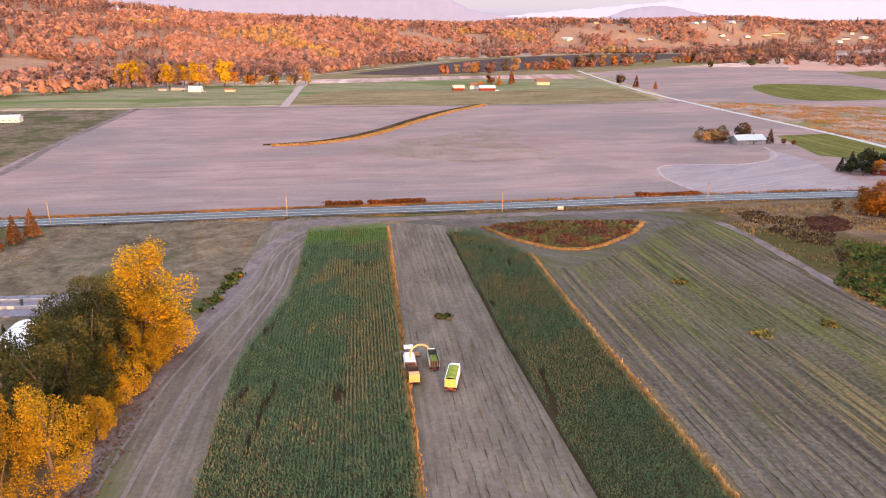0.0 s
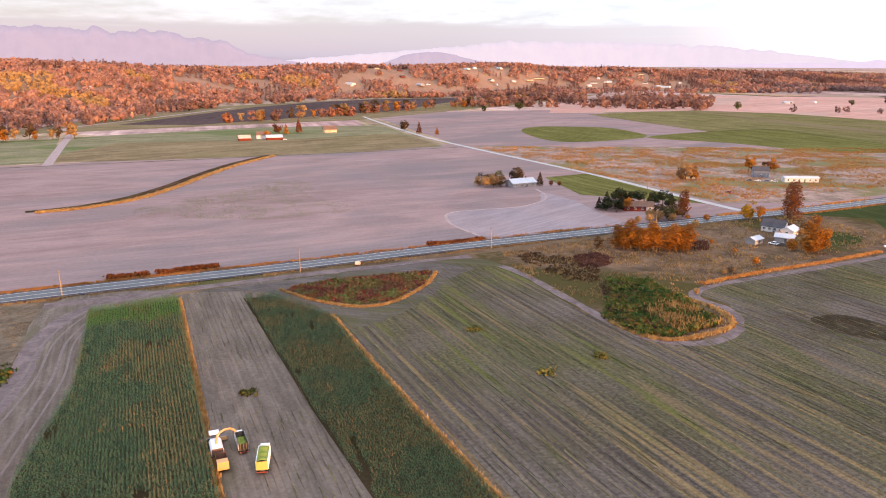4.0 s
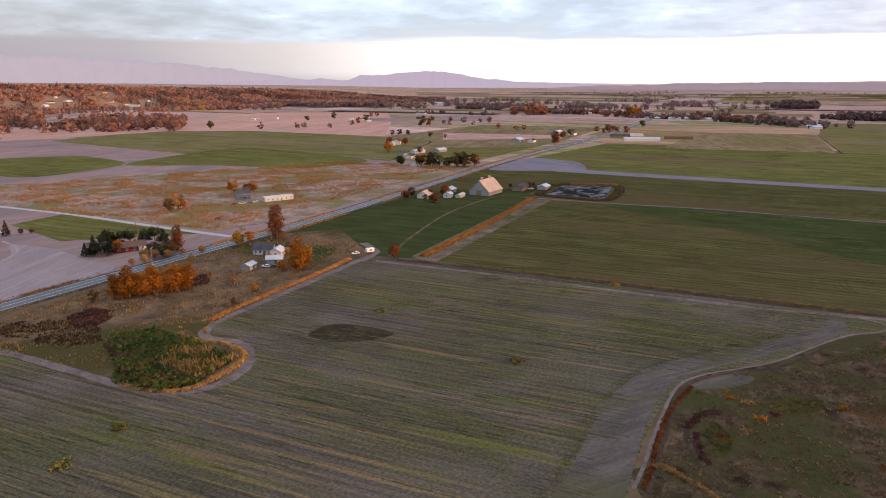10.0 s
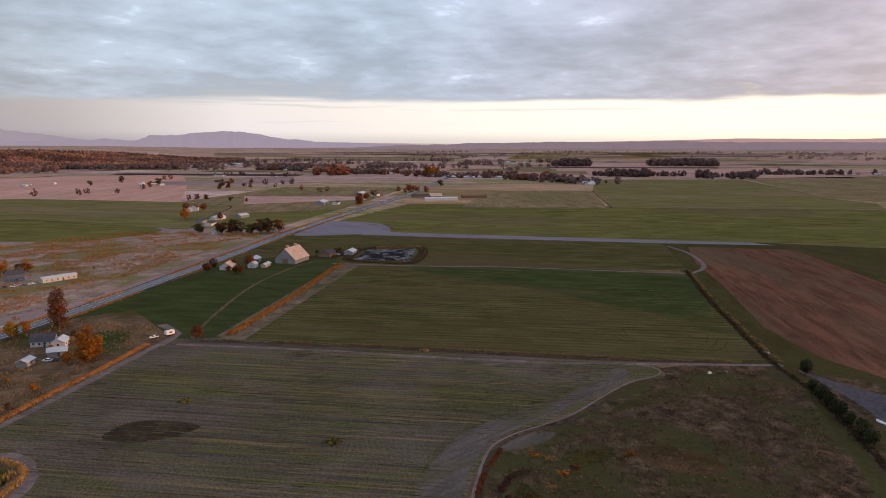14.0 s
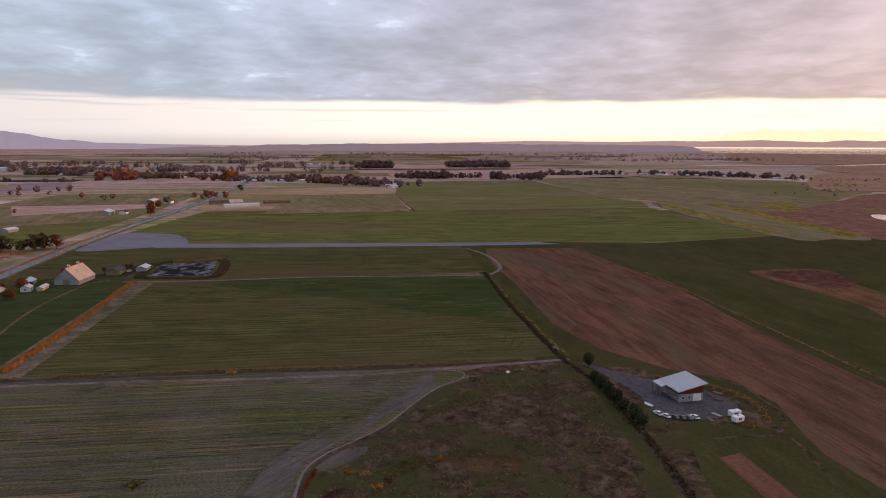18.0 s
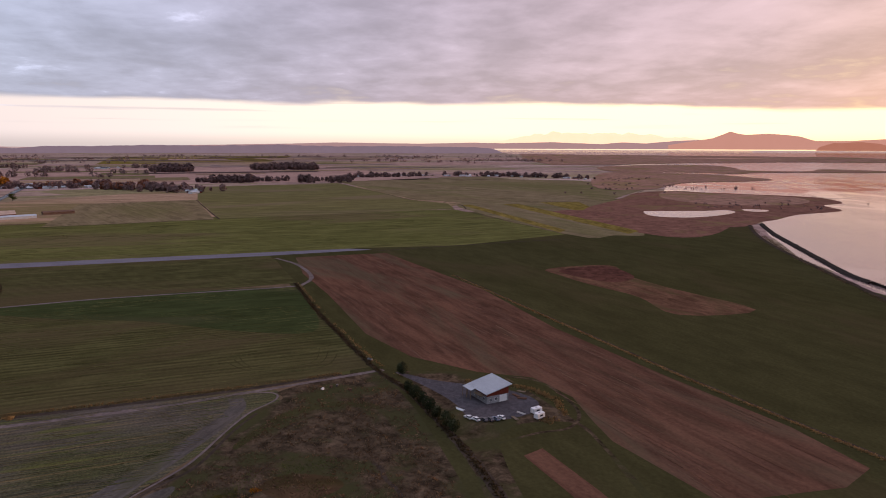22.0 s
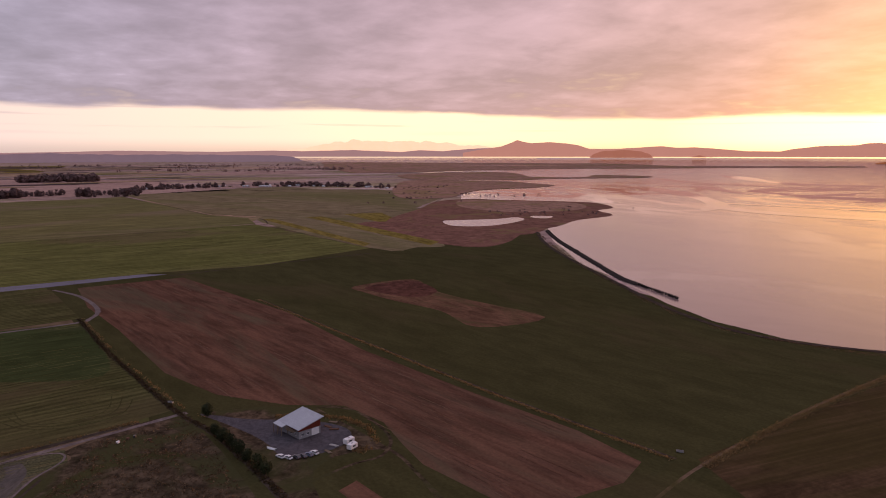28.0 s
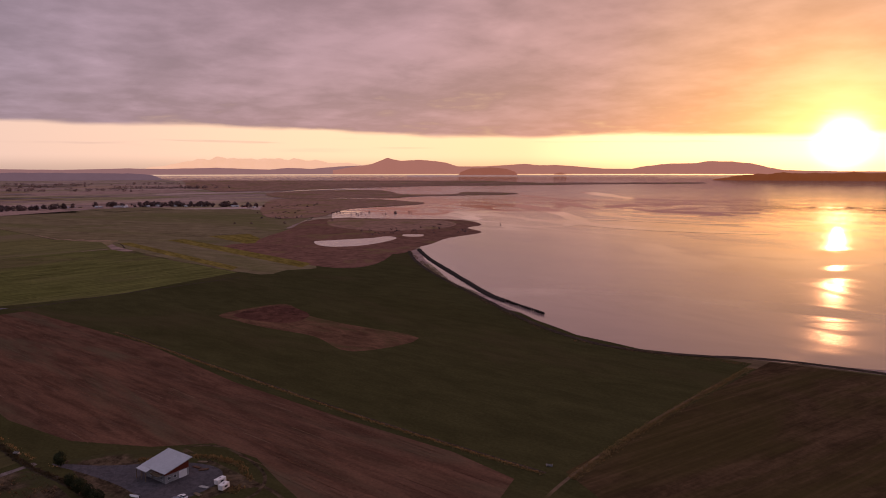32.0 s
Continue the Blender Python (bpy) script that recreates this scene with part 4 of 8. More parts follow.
def far_fields(name, n, h0, h1, d0, d1, material, label, seed, wide=(150, 600), deep=(60, 260)):
    """Far fields laid out on the plain's grid, as one mesh."""
    r = np.random.default_rng(seed)
    vs, fs = [], []
    a = radians(-7.5)
    for i in range(n):
        h, d = radians(r.uniform(h0, h1)), r.uniform(d0, d1)
        cx, cy = d * math.sin(h), d * math.cos(h)
        w, e = r.uniform(*wide) * d / 2600, r.uniform(*deep) * d / 2600
        b = len(vs)
        for u in range(5):
            for v in range(3):
                s, t = (u / 4 - 0.5) * w, (v / 2 - 0.5) * e
                vs.append(lie(cx + math.sin(a) * s + math.cos(a) * t, cy + math.cos(a) * s - math.sin(a) * t, 0.3 + 0.01 * i + 0.3 * (seed % 10)))
        for u in range(4):
            for v in range(2):
                fs.append((b + u * 3 + v, b + u * 3 + v + 1, b + u * 3 + v + 4, b + u * 3 + v + 3))
    return tagged(raw(name, vs, fs, material), label, "fields", kind="structure")


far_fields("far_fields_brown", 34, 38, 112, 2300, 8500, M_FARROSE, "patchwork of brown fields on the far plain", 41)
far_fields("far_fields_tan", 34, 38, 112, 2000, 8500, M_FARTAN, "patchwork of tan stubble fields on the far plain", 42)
far_fields("far_fields_green", 18, 38, 108, 2300, 7000, M_TANOLIVE, "patchwork of tawny green fields on the far plain", 43)
far_fields("far_fields_pale", 18, 36, 100, 2200, 8500, M_PALE, "pale strips of stubble on the far plain", 44, (200, 800), (30, 90))
far_fields("far_fields_plough", 22, 40, 112, 2300, 9000, M_PLOUGH, "dark ploughed strips on the far plain", 45, (200, 700), (30, 120))

field("field_pale_turn", smoothed([(194, 410), (201, 377), (196, 338), (197, 318), (185, 307), (144, 303), (116, 303), (108, 332), (111, 355), (119, 365), (136, 367), (161, 369), (180, 382)], True, 3), M_GREYTURN, "smooth grey turning ground in the pale field")
lane("turn_track", [(196, 424), (192, 400), (181, 382), (161, 369), (136, 367), (119, 365), (111, 355), (108, 332), (113, 306)], 1.7, M_PALELINE, "pale curved wheel track in the field")
field("marsh_crescent", smoothed([(251, 3), (266, -7), (279, -18), (285, -41), (277, -55), (272, -53), (279, -39), (274, -19), (261, -8), (246, 2)], True, 3), M_DARKGREEN, "dark green crescent of damp grass in the marsh")
field("marsh_wet", smoothed([(214, -5), (221, -14), (216, -28), (208, -32), (202, -22), (206, -10)], True, 3), M_DARKMEADOW, "dark wet hollow in the marsh")
field("marsh_grey", smoothed([(204, 38), (215, 32), (222, 22), (216, 22), (205, 30)], True, 3), M_WORN, "bare grey silt at the marsh edge")
MARSH_GREENS = [("marsh_green", [(201, 17), (210, 10), (218, 1), (206, 2), (199, 9)]), ("marsh_green_small", [(165, 19), (175, 27), (184, 26), (178, 19)])]
lane("marsh_path", [(222, -44), (217, -46), (209, -46), (202, -48), (196, -49)], 1.6, M_MUD, "short worn path in the marsh")
# roads
ROAD = [(-420, 220), (-165, 251), (-61, 266), (24, 277), (112, 290), (255, 306), (345, 316), (517, 343), (694, 374), (866, 397), (1238, 436), (1684, 509), (2100, 585)]
road = lane("road", ROAD, 9.6, M_ASPHALT, "grey two-lane country road", 0.32, category="road")
shoulder = lane("shoulder", ROAD, 13.5, M_GRAVEL, "gravel road shoulder", 0.31, category="road verge")
lane("centre_line", ROAD, 0.3, M_LINE, "", 0.326, parent=road)
for s in (4.2, -4.2):
    lane("edge_line", ROAD, 0.28, M_LINE, "", 0.326, shift=s, parent=road)
lane("lane_white", [(277, 322), (272, 380), (267, 470), (255, 560), (238, 690), (224, 860), (225, 1200)], 5.0, M_CONCRETE, "pale concrete farm lane")
lane("lane_north", [(-420, 610), (-196, 640), (40, 664), (227, 686)], 3.0, M_DRYGRASS, "field boundary track")
lane("lane_hill", [(-146, 650), (-165, 800), (-190, 1000), (-205, 1075), (-90, 1320), (20, 1560)], 8.0, M_PALELINE, "pale road climbing to the hill")
lane("lane_west", [(-275, 640), (-245, 450), (-222, 340), (-240, 250)], 6.0, M_TRACK, "grass farm track")
lane("lane_road_side", [(-64, 251), (-20, 257), (30, 264), (96, 271)], 5.0, M_TRACK, "dirt headland track along the road")
lane("lane_headland", [(-55, 60), (-61, 120), (-60, 150), (-57, 185), (-58, 215), (-52, 240), (-38, 253)], 6.0, M_TRACK, "rutted dirt track round the maize")
for k, (a, b) in enumerate([(0, 0.9), (4.2, 0.7), (9.0, 0.8), (12.2, 0.6)]):
    lane("wheel_mark", [(-57 + a, 70), (-61 + a, 120), (-59.5 + a, 150), (-56 + a * 0.85, 185), (-56 + a * 0.7, 215), (-50 + a * 0.8, 240), (-36 + a, 251.5 + k * 0.9)], b, M_PALETRACK, "pale wheel mark on the headland")
lane("lane_rim", [(60, 246), (80, 262), (96, 262), (106, 243), (110, 205), (114, 170), (128, 158), (146, 164), (156, 180), (154, 196), (170, 205), (220, 212), (272, 220)], 3.6, M_TRACK, "curving dirt track at the field edge")
lane("lane_yard", [(272, 219), (284, 221), (294, 226), (306, 244)], 4.5, M_TRACK, "dirt farm entrance")
lane("lane_dike", [(276, 212), (285, 150), (291, 89), (298, 35), (306, 0), (316, -40), (323, -66)], 3.0, M_TRACK, "dirt lane on the field boundary")
lane("hedge_ditch", [(284, 204), (292, 153), (300, 92), (306, 36), (311, -1), (321, -45)], 3.2, M_MUD, "dark ditch along the field boundary")
field("headland_thicket", smoothed([(-15, 253), (10, 244), (19, 217), (28, 202), (40, 202), (60, 218), (78, 242), (96, 254), (104, 252), (98, 266), (77, 268), (15, 257)], True, 3), M_WORN, "pale wheel-worn headland round the brush wedge")
lane("lane_marsh", [(140, 34), (152, 35), (167, 37), (192, 39.5), (206, 39), (217, 34), (227, 26), (240, 17), (263, 7), (281, -2), (294, -13), (303, -12), (307, 2)], 1.0, M_TRACK, "pale dirt track curving round the marsh")
lane("marsh_bank", [(140, 30.5), (152, 32.5), (167, 34.5), (192, 37.5), (207, 36.5), (221, 28.5), (235, 15.5), (262, 4.5), (280, -5)], 1.2, M_MUD, "dark low bank of the marsh")
lane("lane_marsh_wide", [(120, 40), (145, 43), (181, 48), (209, 46), (228, 36), (250, 22), (284, 4), (300, 4)], lambda f: 15.0 - 9.0 * f, M_WORN, "wheel-worn headland beside the marsh")
lane("marsh_ditch", [(143, 9), (152, 17), (160, 24), (167, 28), (177, 31), (187, 29), (190, 25)], 1.8, M_MUD, "muddy ditch winding through the marsh")
for k in range(3):
    lane("mowing_turn", [(352 + 7 * k, 8 - 2 * k), (338 + 4 * k, -2), (331 + 4 * k, -22 + 2 * k), (338 + 4 * k, -40 + 3 * k), (356 + 7 * k, -47 + 4 * k)], 0.6, M_DARKGREEN, "dark curved mowing mark in the grass")
lane("lane_pasture", [(288, 212), (340, 232), (420, 255), (500, 262), (520, 250)], 2.0, M_WILD, "faint track through the grass")
lane("lane_crop", [(512, 240), (520, 170), (535, 98), (545, -25), (556, -44), (590, -52), (650, -44), (694, -26)], 3.5, M_TRACK, "farm track between the fields")
for pts in ([(1037, 273), (1097, 48), (1171, -376)], [(1437, 311), (1512, 107)], [(1512, 107), (1300, 76), (1100, 45)], [(717, -127), (738, -230), (759, -368)], [(1412, -324), (1293, -386), (1180, -372)], [(2125, -255), (1760, -292), (1412, -324)], [(1298, -590), (1320, -740), (1500, -900), (1674, -1036)], [(1480, -700), (1600, -860), (1640, -1000)],
            [(1000, 627), (1070, 545), (1146, 460)], [(870, 545), (915, 480), (963, 410)], [(1161, 728), (1190, 620), (1214, 508)], [(690, 505), (830, 570), (967, 633), (1009, 757)], [(601, 776), (660, 780), (712, 781)], [(624, 1141), (752, 1184), (897, 1203)], [(712, 781), (690, 650), (680, 501)]):
    lane("field_ditch", pts, 2.6, M_MUD, "thin dark ditch between fields", category="ditch")
field("plot_grey", smoothed([(664, 352), (700, 366), (805, 376), (800, 320), (780, 296), (718, 268), (690, 300)], True, 4), M_GREYPLOT, "bare grey plot beside the road", 0.12)
field("strip_grey", [(690, 290), (720, 290), (723, 196), (741, -105), (728, -128), (712, -20), (694, 212)], M_GREYPLOT, "long bare grey strip", 0.13)
# widens along its length: the bank's shade is drawn as dark mud too
lane("ditch_south", [(561, -36), (470, -44), (418, -50), (328, -62), (291, -71), (249, -76), (194, -79), (120, -76)], lambda f: 1.6 + 3.0 * f, M_MUD, "dark ditch with rough banks, widened over bank shade")
lane("ditch_brown", [(560, -172), (507, -178), (401, -190), (285, -204), (232, -212), (169, -223)], 1.6, M_MUD, "narrow field ditch")
lane("ditch_shore", [(150, -190), (160, -229), (172, -308), (184, -440)], 1.6, M_WILD, "worn boundary track to the shore")
lane("ditch_slough", [(-112, 434), (-85, 443), (-60, 469), (-40, 511), (-25, 553), (2, 616), (35, 668)], 6.0, M_BRAMBLE, "dark winding slough through the pale field")
field("slough_bank", smoothed([(-112, 437), (-88, 446), (-64, 471), (-44, 512), (-29, 554), (-2, 617), (30, 668), (35, 668), (3, 616), (-24, 553), (-39, 511), (-59, 468), (-85, 441)], True, 2), M_DARKMEADOW, "rough dark bank of the slough")
lane("lane_shed_loop", [(314, -74), (304, -100), (294, -128), (277, -136), (248, -135), (233, -124), (231, -108), (222, -86), (200, -82), (150, -86)], 1.6, M_MARSH, "faint worn track round the shed yard")

# the bay: a level sheet that starts at the shore and runs to the horizon
SHORE = [(100, 33000), (109.6, 30000), (110.0, 14500), (111, 11800), (114, 11500), (118, 11000), (123.04, 10500), (123.05, 1850), (124.5, 1880), (126, 1820), (129, 1790), (130.2, 1500), (130.4, 1078), (131, 960), (133.3, 772), (136.2, 690), (137.9, 640), (140.6, 581), (144.1, 532), (149.3, 500), (153.0, 496), (160, 500), (166, 512), (180, 600), (210, 900), (250, 1500)]
mw = bpy.data.materials.new("bay_water")
mw.use_nodes = True
N = Nodes(mw.node_tree)
where = N.n("ShaderNodeTexCoord").outputs["Object"]
true = true_place(N, where)
calm = N.noise(N.mapping(true, 60, (0.003, 0.010, 1)), 1.0, 4, 0.6, 0.6)
bend = N.noise(N.mapping(true, 35, (0.0016, 0.0026, 1)), 1.0, 3, 0.45, 0.7)
vein = N.math("ABSOLUTE", N.math("SUBTRACT", bend, 0.50))
fine_bend = N.noise(N.mapping(true, 50, (0.003, 0.006, 1), (40, 9, 0)), 1.0, 3, 0.5, 0.8)
fine_vein = N.math("ABSOLUTE", N.math("SUBTRACT", fine_bend, 0.47))
channel = N.math("MAXIMUM", N.span(vein, 0.040, 0.018), N.math("MULTIPLY", N.span(fine_vein, 0.030, 0.008), 0.35))
ripple = N.noise(N.mapping(where, 60, (0.25, 0.5, 1)), 1.0, 5, 0.65)
place = N.n("ShaderNodeVectorMath", operation="LENGTH", Vector=where).outputs["Value"]
channel = N.math("MULTIPLY", channel, N.span(place, 2700.0, 3600.0, 1.0, 0.0))
flat_rough = N.math("ADD", N.span(calm, 0.34, 0.66, 0.09, 0.14), N.span(place, 2600.0, 3600.0, 0.0, 0.05))
ripples = N.math("MULTIPLY", N.span(calm, 0.36, 0.64, 0.10, 0.22), N.span(place, 3200.0, 3800.0, 1.0, 0.75))
bump = N.n("ShaderNodeBump", Strength=N.mix(channel, ripples, (0.01, 0.01, 0.01)), Distance=0.25, Height=ripple)
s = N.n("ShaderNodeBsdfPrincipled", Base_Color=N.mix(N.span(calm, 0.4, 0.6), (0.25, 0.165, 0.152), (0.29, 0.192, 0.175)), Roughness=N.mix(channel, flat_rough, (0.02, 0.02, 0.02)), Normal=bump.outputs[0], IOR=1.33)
N.put(s.inputs["Specular IOR Level"], N.mix(channel, N.span(calm, 0.36, 0.66, 0.95, 0.72), (1.0, 1.0, 1.0)))
N.put(N.n("ShaderNodeOutputMaterial").inputs[0], s.outputs[0])
verts, faces = [], []
angles = sorted([100 + 0.5 * k for k in range(301)] + [109.8, 123.04, 123.05])
rings = range(72)
for a in angles:
    p0 = pulled(float(np.interp(a, [q[0] for q in SHORE], [q[1] for q in SHORE])))
    for k in rings:
        p = p0 + (4849.5 - p0) * k / 71
        d = p if p <= 2500 else opened(p)
        verts.append(heading(a, d, 0.10 + 0.3 * min(max((d - 1800) / 2500, 0), 1)))
n = len(rings)
for j in range(len(angles) - 1):
    if angles[j] == 123.04:         # the far water ends here and the near bay begins
        continue
    for k in range(n - 1):
        faces.append((j * n + k, j * n + k + 1, (j + 1) * n + k + 1, (j + 1) * n + k))
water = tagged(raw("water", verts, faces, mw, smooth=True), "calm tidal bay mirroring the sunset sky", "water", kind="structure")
field("cape", smoothed([(1545, -1023), (1408, -1135), (1299, -1213), (1216, -1200), (1126, -1140), (1090, -1060), (989, -1004), (949, -877), (891, -785), (866, -735), (835, -695), (820, -640), (900, -560), (1100, -560), (1330, -760), (1500, -900)], True, 4), M_MARSHRED, "low reddish marsh cape reaching into the bay", 0.17)
field("cape_green", smoothed([(1520, -1010), (1400, -1110), (1300, -1170), (1190, -1120), (1120, -1010), (1150, -880), (1300, -860), (1450, -930)], True, 4), M_CAPE, "tawny grass on the marsh cape", 0.175)
field("cape_north", smoothed([(2786, -1546), (2513, -1805), (2233, -1792), (2025, -1737), (1941, -1560), (1925, -1385), (1876, -1273), (1766, -1158), (1616, -1005), (1700, -900), (2300, -1200)], True, 4), M_CAPE, "long low marsh spit", 0.9)
field("cape_far", smoothed([(3831, -2745), (3317, -2569), (2881, -2309), (2720, -2522), (2970, -2841), (2651, -2921), (2490, -2682), (2603, -2264), (2547, -1976), (2619, -1880), (2845, -1579), (3700, -2000)], True, 4), M_CAPE, "far marsh spit in the bay", 1.4)
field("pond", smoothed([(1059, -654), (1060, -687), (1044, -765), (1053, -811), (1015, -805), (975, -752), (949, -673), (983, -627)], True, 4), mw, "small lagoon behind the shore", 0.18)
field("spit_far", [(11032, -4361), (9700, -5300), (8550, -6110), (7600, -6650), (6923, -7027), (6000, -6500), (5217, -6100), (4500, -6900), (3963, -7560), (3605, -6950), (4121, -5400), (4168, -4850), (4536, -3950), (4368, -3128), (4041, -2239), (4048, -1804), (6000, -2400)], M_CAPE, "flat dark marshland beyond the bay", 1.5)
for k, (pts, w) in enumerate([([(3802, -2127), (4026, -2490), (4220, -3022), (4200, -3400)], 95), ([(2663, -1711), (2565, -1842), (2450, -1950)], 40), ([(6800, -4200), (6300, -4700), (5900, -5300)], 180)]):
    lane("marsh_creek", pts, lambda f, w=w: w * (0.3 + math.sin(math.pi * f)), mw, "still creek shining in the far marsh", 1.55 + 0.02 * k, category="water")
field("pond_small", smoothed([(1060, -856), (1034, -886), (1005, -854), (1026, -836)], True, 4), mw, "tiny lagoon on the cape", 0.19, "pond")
mc = bpy.data.materials.new("sky_bright_channel_water")
mc.use_nodes = True
N = Nodes(mc.node_tree)
where = N.n("ShaderNodeTexCoord").outputs["Object"]
# pale base colour stands in for the bright low sky's reflection
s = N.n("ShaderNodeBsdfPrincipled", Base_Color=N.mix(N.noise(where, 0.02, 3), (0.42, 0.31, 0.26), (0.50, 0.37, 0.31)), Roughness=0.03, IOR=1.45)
s.inputs["Specular IOR Level"].default_value = 1.0
N.put(N.n("ShaderNodeOutputMaterial").inputs[0], s.outputs[0])
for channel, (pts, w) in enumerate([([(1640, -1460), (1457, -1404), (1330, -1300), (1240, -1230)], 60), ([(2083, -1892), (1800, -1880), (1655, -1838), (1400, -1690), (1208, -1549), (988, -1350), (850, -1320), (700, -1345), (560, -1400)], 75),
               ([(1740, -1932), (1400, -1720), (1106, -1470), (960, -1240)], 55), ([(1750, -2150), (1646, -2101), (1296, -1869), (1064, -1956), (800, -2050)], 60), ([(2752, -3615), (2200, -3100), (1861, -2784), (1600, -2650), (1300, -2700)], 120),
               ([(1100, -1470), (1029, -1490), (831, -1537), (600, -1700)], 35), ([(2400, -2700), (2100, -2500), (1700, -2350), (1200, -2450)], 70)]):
    lane("tidal_channel", pts, lambda f, w=w: w * (0.25 + math.sin(math.pi * f)) * (0.8 + 0.4 * math.sin(f * 9)), mc, "still tidal channel with the low sky's brightness coloured in", 0.34 + 0.012 * channel, steps=6, category="water")
lane("shore_bank", [(837, -690), (747, -628), (662, -578), (578, -536), (515, -507), (456, -480), (393, -451), (339, -430), (286, -420), (248, -428), (218, -444), (170, -475), (60, -505)], 5.0, M_MUD, "dark muddy shore bank", 0.3, category="shore")

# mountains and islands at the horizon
# haze and sunset glow are painted into these emission colours
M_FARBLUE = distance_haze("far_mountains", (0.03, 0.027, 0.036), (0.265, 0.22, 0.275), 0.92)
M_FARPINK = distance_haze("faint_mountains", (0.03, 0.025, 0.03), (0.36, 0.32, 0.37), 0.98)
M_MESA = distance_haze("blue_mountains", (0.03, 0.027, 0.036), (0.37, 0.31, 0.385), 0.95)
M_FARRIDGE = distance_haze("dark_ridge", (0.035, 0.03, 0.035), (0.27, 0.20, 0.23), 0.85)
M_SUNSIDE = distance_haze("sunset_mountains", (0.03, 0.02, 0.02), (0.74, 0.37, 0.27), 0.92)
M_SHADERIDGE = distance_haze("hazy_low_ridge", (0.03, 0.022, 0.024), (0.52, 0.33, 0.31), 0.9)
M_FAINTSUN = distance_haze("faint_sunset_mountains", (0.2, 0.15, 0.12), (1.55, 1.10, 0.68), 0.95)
M_HEADLAND = distance_haze("hazy_headland_woods", (0.04, 0.03, 0.028), (0.40, 0.125, 0.03), 0.8)
M_ISLE = distance_haze("hazy_island_woods", (0.04, 0.03, 0.028), (0.58, 0.23, 0.135), 0.85)


def range_of(name, profile, at, foot, material, label, rough=0.06):
    """A mountain range: profile of (heading, elevation in thousandths) at a drawn-in distance, with its foot at an elevation."""
    hs = [p[0] for p in profile]
    steps = max(24, int((hs[-1] - hs[0]) * 6))
    vs, fs = [], []
    for i in range(steps + 1):
        h = hs[0] + (hs[-1] - hs[0]) * i / steps
        e = float(np.interp(h, hs, [p[1] for p in profile]))
        e += (noise.noise((h * 1.1, at * 0.01, 2)) * 1.6 + noise.noise((h * 4.0, at * 0.01, 5)) * 0.6) * rough * max(6.0, e - foot) * (1 if 0 < i < steps else 0)
        dx, dy = math.sin(radians(h)), math.cos(radians(h))
        for f, d in ((0.0, -70), (0.45, -35), (0.8, -12), (1.0, 0), (0.5, 60), (0.0, 110)):
            d *= 1.0 if at < 4750 else 0.22
            w = d + (12 if at < 4750 else 2) * noise.noise((h * 3, d * 0.05, 8))
            z = EYE + (foot + (e - foot) * f) / 1000 * at + (noise.noise((h * 6, d * 0.1, 3)) * 0.08 * (e - foot) / 1000 * at if 0 < f < 1 else 0)
            vs.append(((at + w) * dx, (at + w) * dy, z))
        if i:
            a, b = 6 * (i - 1), 6 * i
            for k in range(5):
                fs.append((a + k, a + k + 1, b + k + 1, b + k))
    return tagged(raw(name, vs, fs, material, smooth=True), label, "mountains", kind="structure")


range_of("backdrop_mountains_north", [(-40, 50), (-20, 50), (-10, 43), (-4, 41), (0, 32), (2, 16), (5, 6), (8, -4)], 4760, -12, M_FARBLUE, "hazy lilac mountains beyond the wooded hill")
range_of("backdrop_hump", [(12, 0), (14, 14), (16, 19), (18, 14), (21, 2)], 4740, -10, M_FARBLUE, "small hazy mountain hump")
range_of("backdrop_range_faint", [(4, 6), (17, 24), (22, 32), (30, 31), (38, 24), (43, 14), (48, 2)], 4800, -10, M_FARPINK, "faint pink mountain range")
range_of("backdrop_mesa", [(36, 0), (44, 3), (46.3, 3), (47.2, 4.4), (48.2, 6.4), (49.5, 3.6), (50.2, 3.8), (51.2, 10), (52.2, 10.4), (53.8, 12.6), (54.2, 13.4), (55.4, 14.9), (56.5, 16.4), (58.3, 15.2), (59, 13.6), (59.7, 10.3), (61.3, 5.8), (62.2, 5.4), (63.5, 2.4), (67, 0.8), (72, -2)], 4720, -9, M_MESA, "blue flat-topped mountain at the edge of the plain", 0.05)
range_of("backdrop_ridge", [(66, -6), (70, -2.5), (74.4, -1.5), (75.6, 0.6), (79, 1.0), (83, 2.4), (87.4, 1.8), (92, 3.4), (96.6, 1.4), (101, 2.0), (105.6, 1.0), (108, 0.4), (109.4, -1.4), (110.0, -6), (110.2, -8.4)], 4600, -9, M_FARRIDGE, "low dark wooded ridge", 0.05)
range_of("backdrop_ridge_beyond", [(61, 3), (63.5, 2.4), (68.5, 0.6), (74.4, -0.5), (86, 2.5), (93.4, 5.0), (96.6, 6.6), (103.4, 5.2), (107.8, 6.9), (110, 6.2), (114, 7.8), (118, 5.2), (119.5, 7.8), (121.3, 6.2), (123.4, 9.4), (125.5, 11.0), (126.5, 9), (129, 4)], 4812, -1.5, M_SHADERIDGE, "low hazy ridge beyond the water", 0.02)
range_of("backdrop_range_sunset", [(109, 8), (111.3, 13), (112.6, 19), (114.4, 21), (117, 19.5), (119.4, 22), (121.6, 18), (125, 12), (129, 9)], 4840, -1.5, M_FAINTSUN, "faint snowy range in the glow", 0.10)
